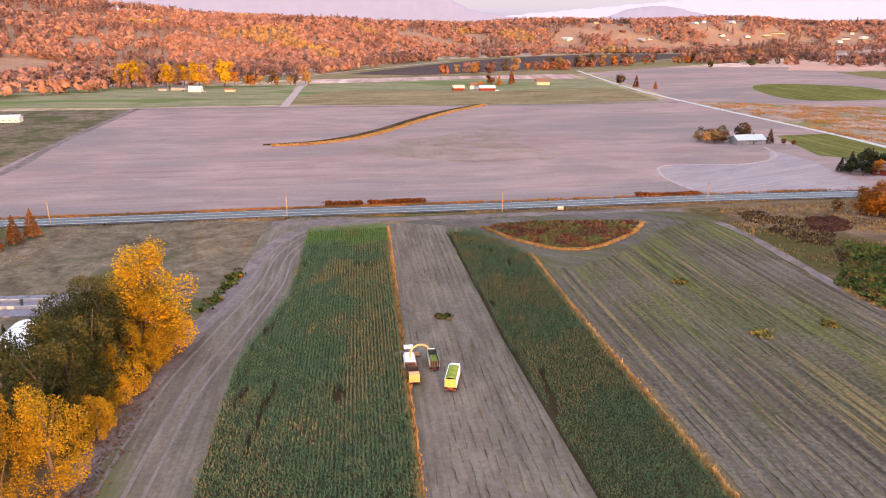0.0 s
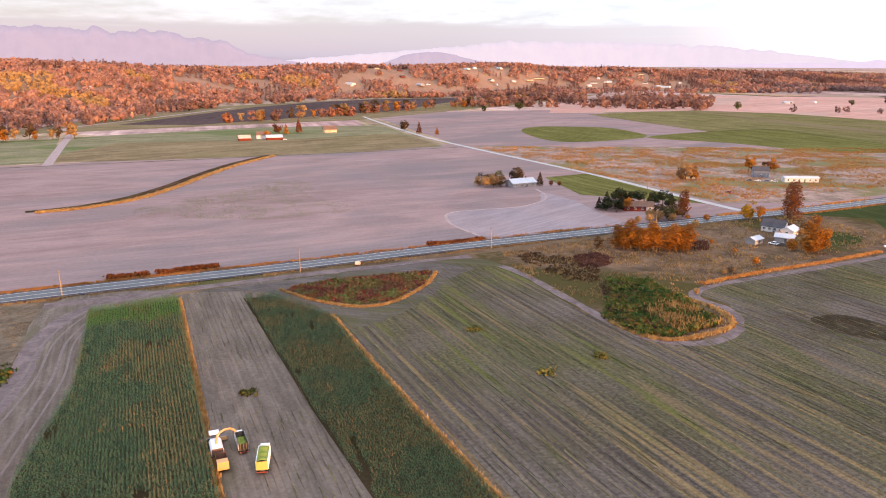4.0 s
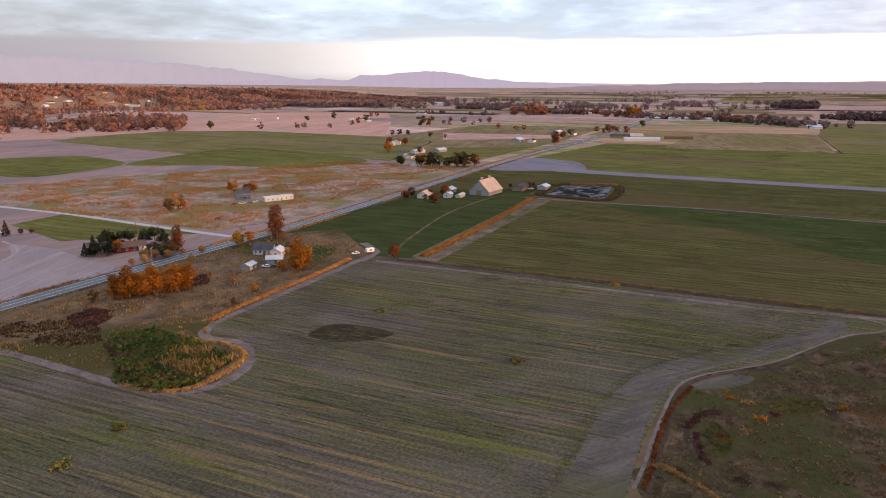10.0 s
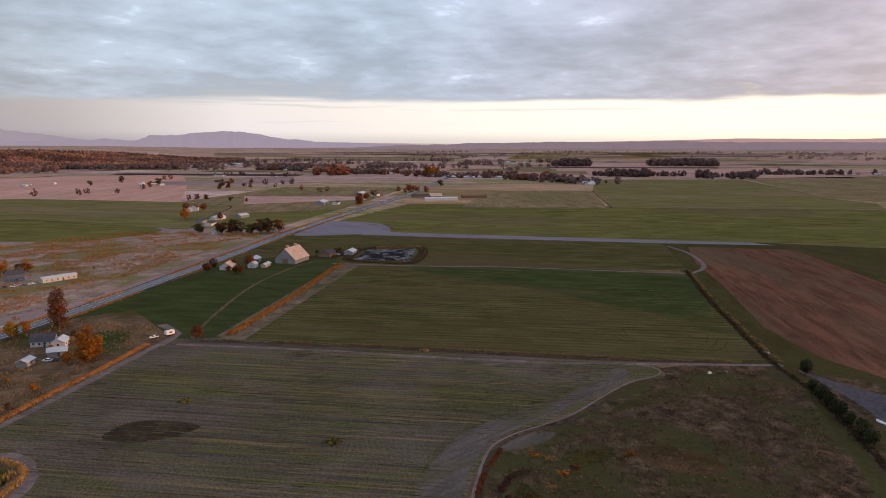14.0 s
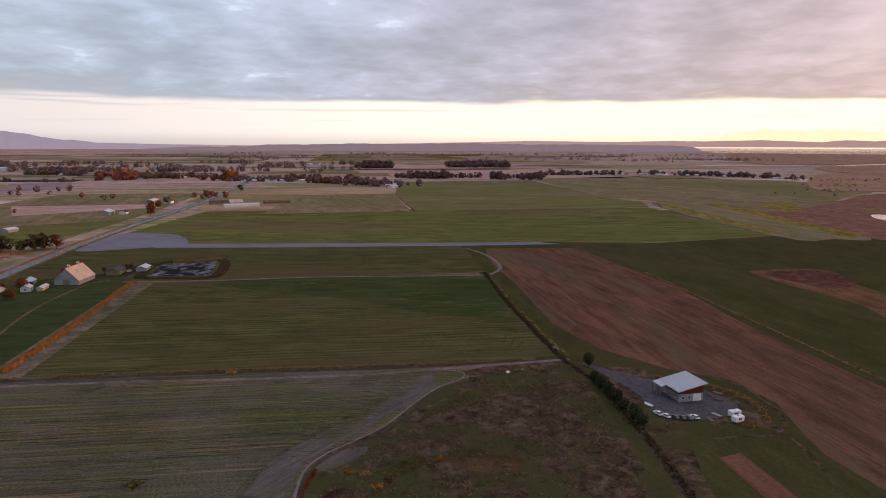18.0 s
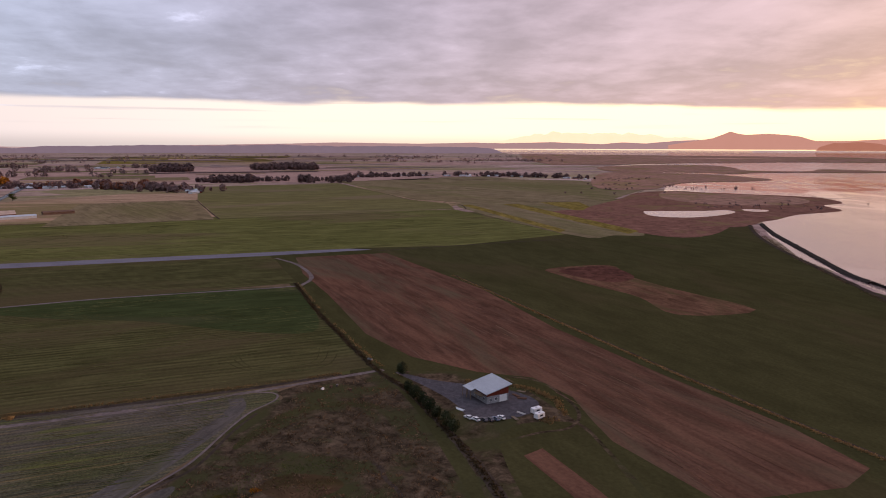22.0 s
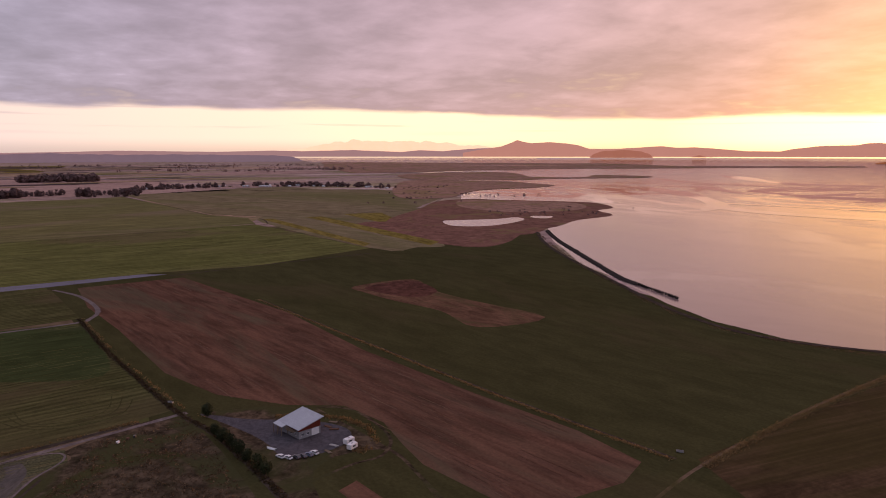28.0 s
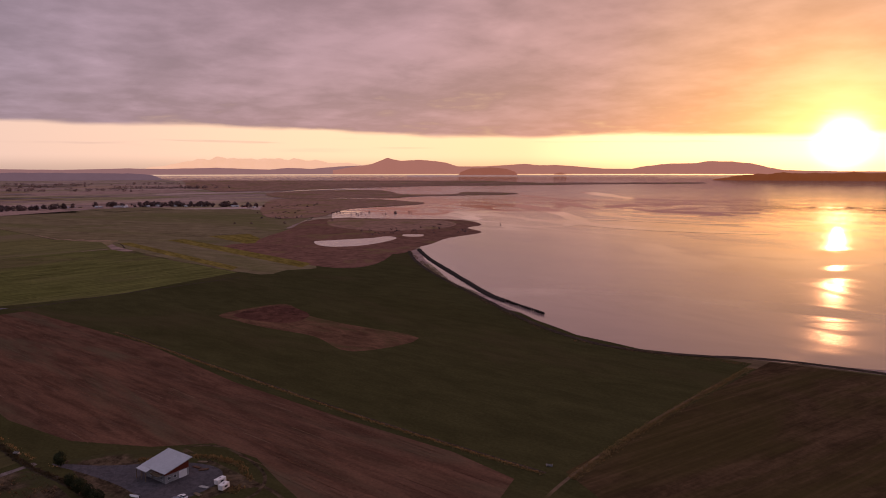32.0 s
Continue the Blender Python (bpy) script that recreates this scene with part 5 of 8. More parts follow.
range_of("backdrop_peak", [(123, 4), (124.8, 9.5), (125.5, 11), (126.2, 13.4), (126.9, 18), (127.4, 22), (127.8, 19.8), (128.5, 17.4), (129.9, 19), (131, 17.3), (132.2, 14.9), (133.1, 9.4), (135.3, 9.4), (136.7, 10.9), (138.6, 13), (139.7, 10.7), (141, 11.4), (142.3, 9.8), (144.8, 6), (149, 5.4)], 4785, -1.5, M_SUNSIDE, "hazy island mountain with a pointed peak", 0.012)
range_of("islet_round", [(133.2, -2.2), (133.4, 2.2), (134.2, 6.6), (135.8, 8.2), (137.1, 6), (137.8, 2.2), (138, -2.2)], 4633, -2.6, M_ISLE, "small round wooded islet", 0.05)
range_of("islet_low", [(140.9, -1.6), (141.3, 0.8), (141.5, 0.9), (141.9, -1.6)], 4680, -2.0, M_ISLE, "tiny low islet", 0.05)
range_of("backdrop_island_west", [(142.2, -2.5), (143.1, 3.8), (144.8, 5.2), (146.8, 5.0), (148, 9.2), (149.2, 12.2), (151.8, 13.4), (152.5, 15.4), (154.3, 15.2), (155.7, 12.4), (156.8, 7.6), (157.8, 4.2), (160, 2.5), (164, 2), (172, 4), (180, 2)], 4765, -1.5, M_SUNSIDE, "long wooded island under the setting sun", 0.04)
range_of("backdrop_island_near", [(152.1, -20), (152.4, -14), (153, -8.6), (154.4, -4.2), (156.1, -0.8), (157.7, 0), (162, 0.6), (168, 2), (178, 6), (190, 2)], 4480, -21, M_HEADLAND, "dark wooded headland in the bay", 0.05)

# ---------------------------------------------------------------- plants
rng = np.random.default_rng(7)


def leaf_quads(centres, size, spread=0.6, flat=1.0, r=rng, out=None):
    """Small leaf clumps: one quad at each centre, turned by chance, or roughly outwards where out gives directions."""
    n = len(centres)
    if out is None:
        u = r.normal(size=(n, 3)) * (1, 1, flat)
        u /= np.linalg.norm(u, axis=1)[:, None]
        v = np.cross(u, r.normal(size=(n, 3)))
    else:
        face = out / (np.linalg.norm(out, axis=1)[:, None] + 1e-9) + r.normal(0, 0.38, (n, 3))
        u = np.cross(face, r.normal(size=(n, 3)))
        u /= np.linalg.norm(u, axis=1)[:, None] + 1e-9
        v = np.cross(face, u)
    v /= np.linalg.norm(v, axis=1)[:, None] + 1e-9
    s = np.asarray(size) * r.uniform(1 - spread * 0.6, 1 + spread, n)
    u, v = u * s[:, None], v * (s * r.uniform(0.5, 0.9, n))[:, None]
    c = np.asarray(centres)
    return np.stack([c - u - v * 0.7, c + u * 0.2 - v, c + u + v * 0.5, c - u * 0.3 + v], 1).reshape(-1, 3)


def shell(n, centre, radii, r, inner=0.55):
    d = r.normal(size=(n, 3))
    d /= np.linalg.norm(d, axis=1)[:, None]
    return np.asarray(centre) + d * np.asarray(radii) * r.uniform(inner, 1.05, n)[:, None]


def crown_points(kind, n, r):
    """Leaf places of a crown for a tree one metre high."""
    out = []
    if kind == "plume":                                     # upright poplar with many rising plumes
        for k in range(38):
            a, h = r.uniform(0, 6.28), r.uniform(0.08, 0.84)
            rad = 0.27 * math.sin(math.pi * min(1, (h + 0.12) / 1.05)) ** 0.7 * math.sqrt(r.uniform(0.1, 1))
            out.append(shell(n // 38, (rad * math.cos(a), rad * math.sin(a), h + 0.02), (0.075, 0.075, 0.13), r))
    elif kind == "column":
        for k in range(10):
            h = 0.14 + 0.078 * k
            rad = 0.13 * (1 - ((h - 0.42) / 0.62) ** 2) + 0.02
            out.append(shell(n // 10, (r.normal() * 0.03, r.normal() * 0.03, h), (rad, rad, 0.11), r))
    elif kind == "cone":
        z = 1 - np.sqrt(r.uniform(0.004, 1, n)) * 0.94
        a = r.uniform(0, 6.28, n)
        rad = (1 - z) * 0.25 * (0.65 + 0.45 * np.abs(np.sin(z * 34 + r.normal() * 2 + np.sin(a * 3)))) * r.uniform(0.55, 1.05, n)
        out.append(np.stack([rad * np.cos(a), rad * np.sin(a), z], 1))
    elif kind == "round":
        out.append(shell(n // 2, (0, 0, 0.55), (0.36, 0.36, 0.40), r, 0.7))
        for k in range(9):
            d = shell(1, (0, 0, 0.54), (0.27, 0.27, 0.30), r, 0.9)[0]
            out.append(shell(n // 18, d, (0.16, 0.16, 0.14), r))
    else:                                                   # broad
        for k in range(13):
            a, h = r.uniform(0, 6.28), r.uniform(0.20, 0.86)
            rad = 0.30 * math.sqrt(r.uniform(0.05, 1)) * math.sin(math.pi * min(0.95, h)) ** 0.6
            out.append(shell(n // 13, (rad * math.cos(a), rad * math.sin(a), h), (0.15, 0.15, 0.12), r))
    return np.concatenate(out)


def limb(bm, a, b, ra, rb, sides=6):
    a, b = Vector(a), Vector(b)
    q = (b - a).to_track_quat("Z", "Y")
    rings = []
    for p, rad in ((a, ra), (b, rb)):
        rings.append([bm.verts.new(p + q @ Vector((rad * math.cos(6.2832 * k / sides), rad * math.sin(6.2832 * k / sides), 0))) for k in range(sides)])
    for k in range(sides):
        bm.faces.new((rings[0][k], rings[0][(k + 1) % sides], rings[1][(k + 1) % sides], rings[1][k]))
    bm.faces.new(rings[1])


TREES = {}


def tree_meshes(kind, detail, leaf, variant):
    key = (kind, detail, leaf.name, variant)
    if key not in TREES:
        r = np.random.default_rng(100 + variant * 17 + detail)
        pts = crown_points(kind, detail, r)
        size = {"plume": 0.60, "column": 0.58, "cone": 0.58, "round": 0.92, "broad": 0.80}[kind] / math.sqrt(detail) * 1.1
        crown = soup("crown", leaf_quads(pts, size, r=r, out=(pts - (0, 0, 0.42)) * (1, 1, 0.7) if kind in ("broad", "round", "column") else None), 4, leaf)
        bm = bmesh.new()
        top = 0.92 if kind in ("cone", "column") else 0.7
        limb(bm, (0, 0, -0.01), (0.01, 0, 0.3), 0.024, 0.018, 7)
        limb(bm, (0.01, 0, 0.3), (0, 0.01, top), 0.018, 0.004, 6)
        for k in range(7 if kind != "cone" else 0):
            a, h = k * 2.4 + variant, 0.2 + 0.07 * k
            out = 0.24 if kind in ("broad", "round") else 0.13
            limb(bm, (0, 0, h), (out * math.cos(a), out * math.sin(a), h + (0.2 if kind != "plume" else 0.32)), 0.010, 0.002, 5)
        trunk = part("trunk", bm, M_BARK)
        TREES[key] = (trunk.data, crown.data)
        for o in (trunk, crown):
            bpy.data.objects.remove(o)
    return TREES[key]


count = [0]


def tree(kind, x, y, height, leaf, label, wide=1.0, detail=600, group="", name="tree", category="tree", z=None):
    count[0] += 1
    trunk, crown = tree_meshes(kind, detail, leaf, count[0] % 3)
    base = new(name)
    p = lie(x, y, 0.0 if z is None else z)
    k = 1.0 if math.hypot(x, y) <= 2500 else pulled(math.hypot(x, y)) / math.hypot(x, y)
    base.matrix_world = Matrix.LocRotScale(p, Euler((0, 0, count[0] * 2.39996)), (height * wide * k, height * wide * k, height * k))
    for nm, me in (("trunk", trunk), ("crown", crown)):
        o = new(nm, me)
        o.parent = base
    return tagged(base, label, category, group)


def inside(points, poly):
    """Which plan points lie in a polygon."""
    x, y = points[:, 0], points[:, 1]
    hit = np.zeros(len(points), bool)
    for (x0, y0), (x1, y1) in zip(poly, poly[1:] + poly[:1]):
        hit ^= ((y0 > y) != (y1 > y)) & (x < (x1 - x0) * (y - y0) / (y1 - y0 + 1e-12) + x0)
    return hit


def strewn(poly, n, r=rng):
    """About n random plan points in a polygon."""
    a = np.array(poly)
    lo, hi = a.min(0), a.max(0)
    p = r.uniform(lo, hi, (n * 4, 2))
    p = p[inside(p, [tuple(q) for q in poly])]
    return p[:n]


def along(points, n, wide, r=rng):
    """About n random plan points along a line."""
    c = np.array(smoothed(points))
    seg = np.linalg.norm(np.diff(c, axis=0), axis=1)
    at = np.concatenate([[0], np.cumsum(seg)])
    s = r.uniform(0, at[-1], n)
    p = np.stack([np.interp(s, at, c[:, k]) for k in (0, 1)], 1)
    d = np.stack([np.interp(s + 2, at, c[:, k]) for k in (0, 1)], 1) - np.stack([np.interp(s - 2, at, c[:, k]) for k in (0, 1)], 1)
    d /= np.linalg.norm(d, axis=1)[:, None] + 1e-9
    return p + np.stack([-d[:, 1], d[:, 0]], 1) * r.normal(0, wide / 2.5, n)[:, None]


def patchy(p, scale, level):
    """Thins plan points into drifts."""
    keep = [noise.noise((x / scale, y / scale, 3.3)) + 0.45 * noise.noise((x / scale * 4, y / scale * 4, 5.5)) + 0.22 * rng.normal() > level for x, y in p]
    return p[np.array(keep, bool)]


def grass(name, p, tall, leaf, label, blades=5, base=0.1, category="grass"):
    """Tufts of grass blades at plan points."""
    n = len(p)
    c = np.zeros((n, blades, 3))
    c[:, :, :2] = p[:, None, :] + rng.normal(0, tall * 0.30, (n, blades, 2))
    c[:, :, 2] = base
    c = c.reshape(-1, 3)
    h = tall * rng.uniform(0.5, 1.25, len(c))
    a = rng.uniform(0, 6.283, len(c))
    side = np.stack([np.cos(a), np.sin(a), 0 * a], 1) * (h * 0.22)[:, None]
    tip = c + np.stack([rng.normal(0, 0.28, len(c)) * h, rng.normal(0, 0.28, len(c)) * h, h], 1)
    tri = np.stack([c - side, c + side, tip], 1)
    return tagged(soup(name, tri.reshape(-1, 3), 3, leaf), label, category, kind="stuff")


def thicket(name, p, tall, leaf, label, quads=7, size=0.5, category="bushes"):
    """Low woody growth at plan points, of uneven height."""
    n = len(p)
    h = np.array([tall * (0.35 + 0.65 * (0.5 + 0.9 * noise.noise((x / 9, y / 9, 7.7)))) for x, y in p]).clip(tall * 0.15)
    c = np.zeros((n, quads, 3))
    c[:, :, :2] = p[:, None, :] + rng.normal(0, size * 1.3, (n, quads, 2))
    c[:, :, 2] = rng.uniform(0.1, 1.0, (n, quads)) * h[:, None]
    return tagged(soup(name, leaf_quads(c.reshape(-1, 3), size), 4, leaf), label, category, kind="stuff")


# standing maize
def maize(name, poly, toward, label, spacing=0.76, step=0.42, leaf=None, ripe=0.68):
    """Rows of maize plants over a plan polygon; toward: heading of the rows."""
    a = radians(toward)
    d, w = np.array([math.sin(a), math.cos(a)]), np.array([math.cos(a), -math.sin(a)])
    q = np.array(poly)
    s, t = q @ w, q @ d
    S, T = np.meshgrid(np.arange(s.min(), s.max(), spacing), np.arange(t.min(), t.max(), step))
    p = S.ravel()[:, None] * w + T.ravel()[:, None] * d + rng.normal(0, 0.07, (S.size, 2))
    p = p[inside(p, poly)]
    bare = np.array([noise.noise((x / 3.2, y / 16, 1.1)) + 0.5 * noise.noise((x / 1.5, y / 7, 5.1)) < -0.62 for x, y in p])
    p = p[~bare]
    n = len(p)
    tall = rng.uniform(2.1, 2.7, n)
    quads = []
    for k in range(5):
        b = np.stack([p[:, 0], p[:, 1], tall * (0.30 + 0.14 * k)], 1)
        az = rng.uniform(0, 6.283, n)
        out = np.stack([np.cos(az), np.sin(az), 0 * az], 1)
        side = np.stack([-np.sin(az), np.cos(az), 0 * az], 1) * 0.075
        reach = rng.uniform(0.34, 0.58, n)[:, None]
        mid = b + out * reach * 0.55 + np.array([0, 0, 0.25])
        end = b + out * reach + np.array([0, 0, -0.05])
        quads.append(np.stack([b - side * 0.6, mid - side, end, mid + side], 1))
    top = np.stack([p[:, 0], p[:, 1], tall], 1)
    az = rng.uniform(0, 6.283, n)
    side = np.stack([np.cos(az), np.sin(az), 0 * az], 1) * 0.085
    high = np.array([0, 0, 0.28])
    lean = rng.normal(0, 0.1, (n, 3))
    dry = np.array([noise.noise((x / 26, y / 30, 9.1)) + 0.6 * noise.noise((x / 7, y / 10, 2.1)) for x, y in p]) * 2.4 + ripe - 0.14 > rng.uniform(0, 1, n)
    green = tagged(soup(name, np.concatenate(quads).reshape(-1, 3), 4, leaf or L_CORN), label, "maize", kind="stuff")
    tassel = np.stack([top - high * 0.9, top + side + lean, top + high + lean * 2, top - side + lean], 1)[dry]
    soup("tassels", tassel.reshape(-1, 3), 4, L_TASSEL, green)
    return green


CORN_W = [(-48, 240), (-21, 245), (0, 60), (-33, 60), (-39, 92), (-45, 136), (-42, 180)]
CORN_E = [(1, 240), (12, 239), (27, 214), (33, 165), (44, 92), (50, 50), (29, 50), (24, 92), (14, 150)]
# shade between the rows is put into this soil's dark colour
field("corn_soil_west", CORN_W, M_BRAMBLE, "soil under the maize, dark with row shade painted in", 0.16)
field("corn_soil_east", CORN_E, M_BRAMBLE, "soil under the maize, dark with row shade painted in", 0.16)
FRESH = [(-48, 240), (-21, 245), (-18.8, 226), (-27, 220), (-36, 224), (-46.4, 220)]
maize("maize_west", CORN_W[2:] + FRESH[5:2:-1] + [FRESH[2]], -6.8, "standing ripe maize, green with tan tassels, in rows")
maize("maize_fresh", FRESH, -6.8, "fresher bright green maize at the headland", leaf=L_FRESHCORN, ripe=0.1)
maize("maize_east", CORN_E, -7.5, "standing dark green maize in a long strip")
grass("maize_edge_west", along([(-20.4, 245), (-11, 160), (0, 60)], 2600, 0.22), 0.95, L_STRAW, "dry tan maize stalks along the cut edge", 4, category="maize")
grass("maize_edge_east", along([(28, 213), (34, 165), (45, 92), (51, 50)], 2600, 0.22), 0.95, L_STRAW, "dry tan maize stalks along the field edge", 4, category="maize")

# wooded hill
HOMES = []
for k in range(24):
    h = rng.uniform(4, 36)
    foot, crest = (float(np.interp(h, [q[0] for q in HILL], [q[n] for q in HILL])) for n in (1, 2))
    d = foot + (crest - foot) * rng.uniform(0.25, 0.85)
    HOMES.append((h, d))
cells = []
for k in range(90000):
    h, d = rng.uniform(-62, 58), math.sqrt(rng.uniform(0.62, 22.0)) * 1000
    foot, crest = (float(np.interp(h, [q[0] for q in HILL], [q[n] for q in HILL])) for n in (1, 2))
    if d < foot - (130 if h < -2 else 60) or d > crest + 180:
        continue
    if any(abs(h - q[0]) * 0.0175 * d < 34 and -95 < d - q[1] < 30 for q in HOMES):
        continue
    x, y = d * math.sin(radians(h)), d * math.cos(radians(h))
    open_land = noise.noise((x / 170, y / 120, 6.1)) + 0.4 * noise.noise((x / 60, y / 60, 2.1))
    if open_land > (0.52 if h < -4 else 0.36) and d < crest - 150:
        continue
    cells.append((x, y, d))
cells = cells[:24000]


def wood(name, places, kind, leaf, label, quads):
    """Many far trees as one mass: crowns whose leaves face outwards, at their place on the hill."""
    out, faces_out = [], []
    for x, y, d in places:
        k = pulled(d) / d
        tall = rng.uniform(10, 19) * (1.25 if kind == "cone" else 1.0)
        b = np.array(lie(x, y, rise(x, y)))
        if kind == "cone":
            t = rng.uniform(0.1, 1, quads)
            a = rng.uniform(0, 6.28, quads)
            c = np.stack([np.cos(a) * (1 - t) * 3.6, np.sin(a) * (1 - t) * 3.6, t * tall], 1)
            face = c * (1, 1, 0) + (0, 0, 1.2)
        else:
            wide = tall * rng.uniform(0.34, 0.48)
            face = rng.normal(size=(quads, 3)) + (0, 0, 0.35)
            face /= np.linalg.norm(face, axis=1)[:, None]
            c = face * (wide, wide, tall * 0.42) * rng.uniform(0.78, 1.04, quads)[:, None] + (0, 0, tall * 0.56)
        out.append(b + c * k)
        faces_out.append(face)
    return tagged(soup(name, leaf_quads(np.concatenate(out), 2.5 if kind != "cone" else 2.0, out=np.concatenate(faces_out)), 4, leaf), label, "wood", kind="stuff")


mixed = [(q, noise.noise((q[0] / 140, q[1] / 140, 8.4))) for q in cells]
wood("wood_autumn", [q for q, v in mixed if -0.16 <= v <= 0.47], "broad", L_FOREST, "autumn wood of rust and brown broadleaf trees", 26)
wood("wood_dark", [q for q, v in mixed if v < -0.16], "cone", L_HAZYFIR, "dark conifers among the autumn wood", 22)
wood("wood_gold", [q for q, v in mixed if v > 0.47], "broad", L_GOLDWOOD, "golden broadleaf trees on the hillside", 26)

# the poplars beside the track
for x, y, h, leaf, w, lab in [(-67, 145, 26, L_YELLOW, 1.55, "tall poplar in golden autumn leaf beside the track"), (-63, 140, 17, L_YELLOW, 1.3, "golden poplar beside the dirt track"), (-71, 149, 19, L_YELLOW, 1.3, "golden poplar beside the dirt track"), (-65, 133, 12, L_YELLOW, 1.3, "young golden poplar under the tall row"), (-74, 137, 22, L_OLDPOPLAR, 1.15, "dark poplar still partly green"),
                              (-72, 127, 21, L_OLDPOPLAR, 1.15, "dark poplar still partly green"), (-69, 116, 21, L_OLDPOPLAR, 1.15, "dark poplar still partly green"),
                              (-68, 105, 21, L_OLDPOPLAR, 1.15, "dark poplar still partly green"), (-60, 92, 21, L_YELLOW, 0.95, "golden poplar beside the dirt track"),
                              (-66, 88, 21, L_YELLOW, 0.9, "golden poplar beside the dirt track"), (-65, 122, 12, L_YELLOW, 1.0, "young golden poplar under the tall row"),
                              (-61, 108, 10, L_YELLOW, 1.0, "young golden poplar under the tall row"), (-70, 80, 20, L_YELLOW, 0.9, "golden poplar beside the dirt track")]:
    tree("plume", x, y, h, leaf, lab, w, 12000, "poplar row", "poplar_tree")
for x, y, h in [(-76, 121, 19), (-79, 113, 19), (-78, 130, 20), (-75, 107, 20), (-73, 113, 21), (-70, 133, 20), (-67, 121, 20), (-66, 110, 19), (-71, 98, 18)]:
    tree("plume", x, y, h, L_OLDPOPLAR, "dark poplar still partly green", 1.0, 7000, "poplar row", "poplar_tree")
for i in range(9):
    tree("plume", -62.5 + 0.4 * (i % 3), 104 + 4.2 * i, 5.5 + 0.35 * i, L_YELLOW, "low golden poplar shoots along the track", 1.3, 2500, "poplar row", "poplar_tree")
for x, y, h in [(-143.5, 234, 11), (-145, 226, 10.5), (-147, 218, 10), (-150, 210, 10), (-153, 201, 10)]:
    tree("cone", x, y, h, L_CYPRESS, "small bronze conifer in a garden row", 1.25, 1500, "garden conifers", "conifer")
for x, y in [(-107, 148), (-103, 150)]:
    tree("cone", x, y, 4, L_CONIFER, "small dark fir by the concrete pad", 1.1, 300, "", "conifer")
# along the road and round the homesteads
for i in range(11):
    tree("column", 163 + 2.7 * i + rng.normal(0, 0.5), 264 - 1.35 * i + rng.normal(0, 1.2), rng.uniform(11, 15), L_ORANGE, "orange poplar in a close roadside row", 1.75, 1600, "roadside poplars", "poplar_tree")
tree("broad", 156, 268, 6, L_BROWNTREE, "small dull green roadside tree", 1.0, 400)
tree("column", 284, 291, 23, L_RUST, "tall rust-red conifer by the road", 1.5, 1800, "", "conifer")
tree("column", 235, 317, 16, L_RUST, "rust-red columnar conifer beside the bungalow", 1.4, 1300, "", "conifer")
tree("broad", 261, 297, 12, L_YELLOW, "golden broadleaf tree by the road", 0.9, 1200)
tree("broad", 266, 294, 9, L_ORANGE, "orange broadleaf tree by the road", 1.0, 900)
tree("column", 241, 233, 18, L_ORANGE, "tall orange tree by the farmhouse", 1.6, 1500)
tree("broad", 247, 232, 12, L_ORANGE, "orange tree by the farmhouse", 0.8, 900)
tree("round", 285, 207, 8, L_RUST, "round russet tree at the field corner", 1.0, 900)
for i, (x, y, h) in enumerate([(201, 348, 8), (203, 343, 9), (206, 337, 8), (207, 350, 11), (212, 347, 10), (216, 351, 12), (221, 353, 10), (225, 353, 9), (229, 350, 10), (233, 346, 9), (238, 348, 9), (242, 346, 10), (245, 342, 9), (209, 341, 7), (240, 336, 8)]):
    tree("broad" if i % 3 else "cone", x, y, h, L_CONIFER, "dark evergreen round the bungalow", 1.35, 900, "bungalow trees", "conifer")
tree("broad", 214, 340, 9, L_ORANGE, "red-orange maple among dark evergreens", 1.0, 900)
for x, y, h, leaf in [(221, 318, 8, L_BROWNTREE), (229, 315, 8, L_BROWNTREE), (214, 316, 6, L_GOLDWOOD), (222, 308, 5, L_GOLDWOOD), (233, 310, 3, L_ORANGE), (240, 303, 4, L_ORANGE)]:
    tree("round", x, y, h, leaf, "rounded shrubby tree in the bungalow garden", 1.3, 500)
for x, y, h, leaf, k in [(163, 447, 8, L_GOLDWOOD, "broad"), (166, 440, 8, L_GOLDWOOD, "round"), (171, 438, 9, L_GOLDWOOD, "round"), (177, 440, 8, L_BROWNTREE, "round"), (168, 450, 10, L_BROWNTREE, "broad"), (173, 448, 9, L_GOLDWOOD, "broad"), (178, 446, 11, L_DKGREEN, "plume"), (194, 452, 12, L_BROWNTREE, "round"), (205, 437, 10, L_BROWNTREE, "cone"), (212, 434, 4, L_RUST, "round"), (217, 431, 3.5, L_RUST, "round")]:
    tree(k, x, y, h, leaf, "garden tree by the white-roofed cottage", 1.2, 500, "cottage trees")
for x, y, h, w in [(209, 309, 5, 1.2), (216, 311, 6, 1.3), (222, 311, 8, 1.2), (202, 309, 4, 1.2)]:
    tree("round", x, y, h, L_GOLDWOOD if h < 7 else L_DKGREEN, "rounded garden tree beside the road", w, 700)
for i, (x, y, h) in enumerate([(204, 224, 3.5), (182, 216, 2.6), (186, 217, 3), (210, 260, 2.4), (224, 291, 4.5), (236, 239, 6), (209, 243, 2.2), (156, 198, 2.5), (239, 232, 9), (250, 262, 3), (263, 262, 4), (271, 268, 5), (244, 246, 3)]):
    tree("round", x, y, h, [L_ORANGE, L_STRAW, L_BROWNTREE][i % 3] if h < 6 else L_ORANGE, "low autumn bush in the farmhouse meadow", 1.2, 400, "", "bush", "bush")
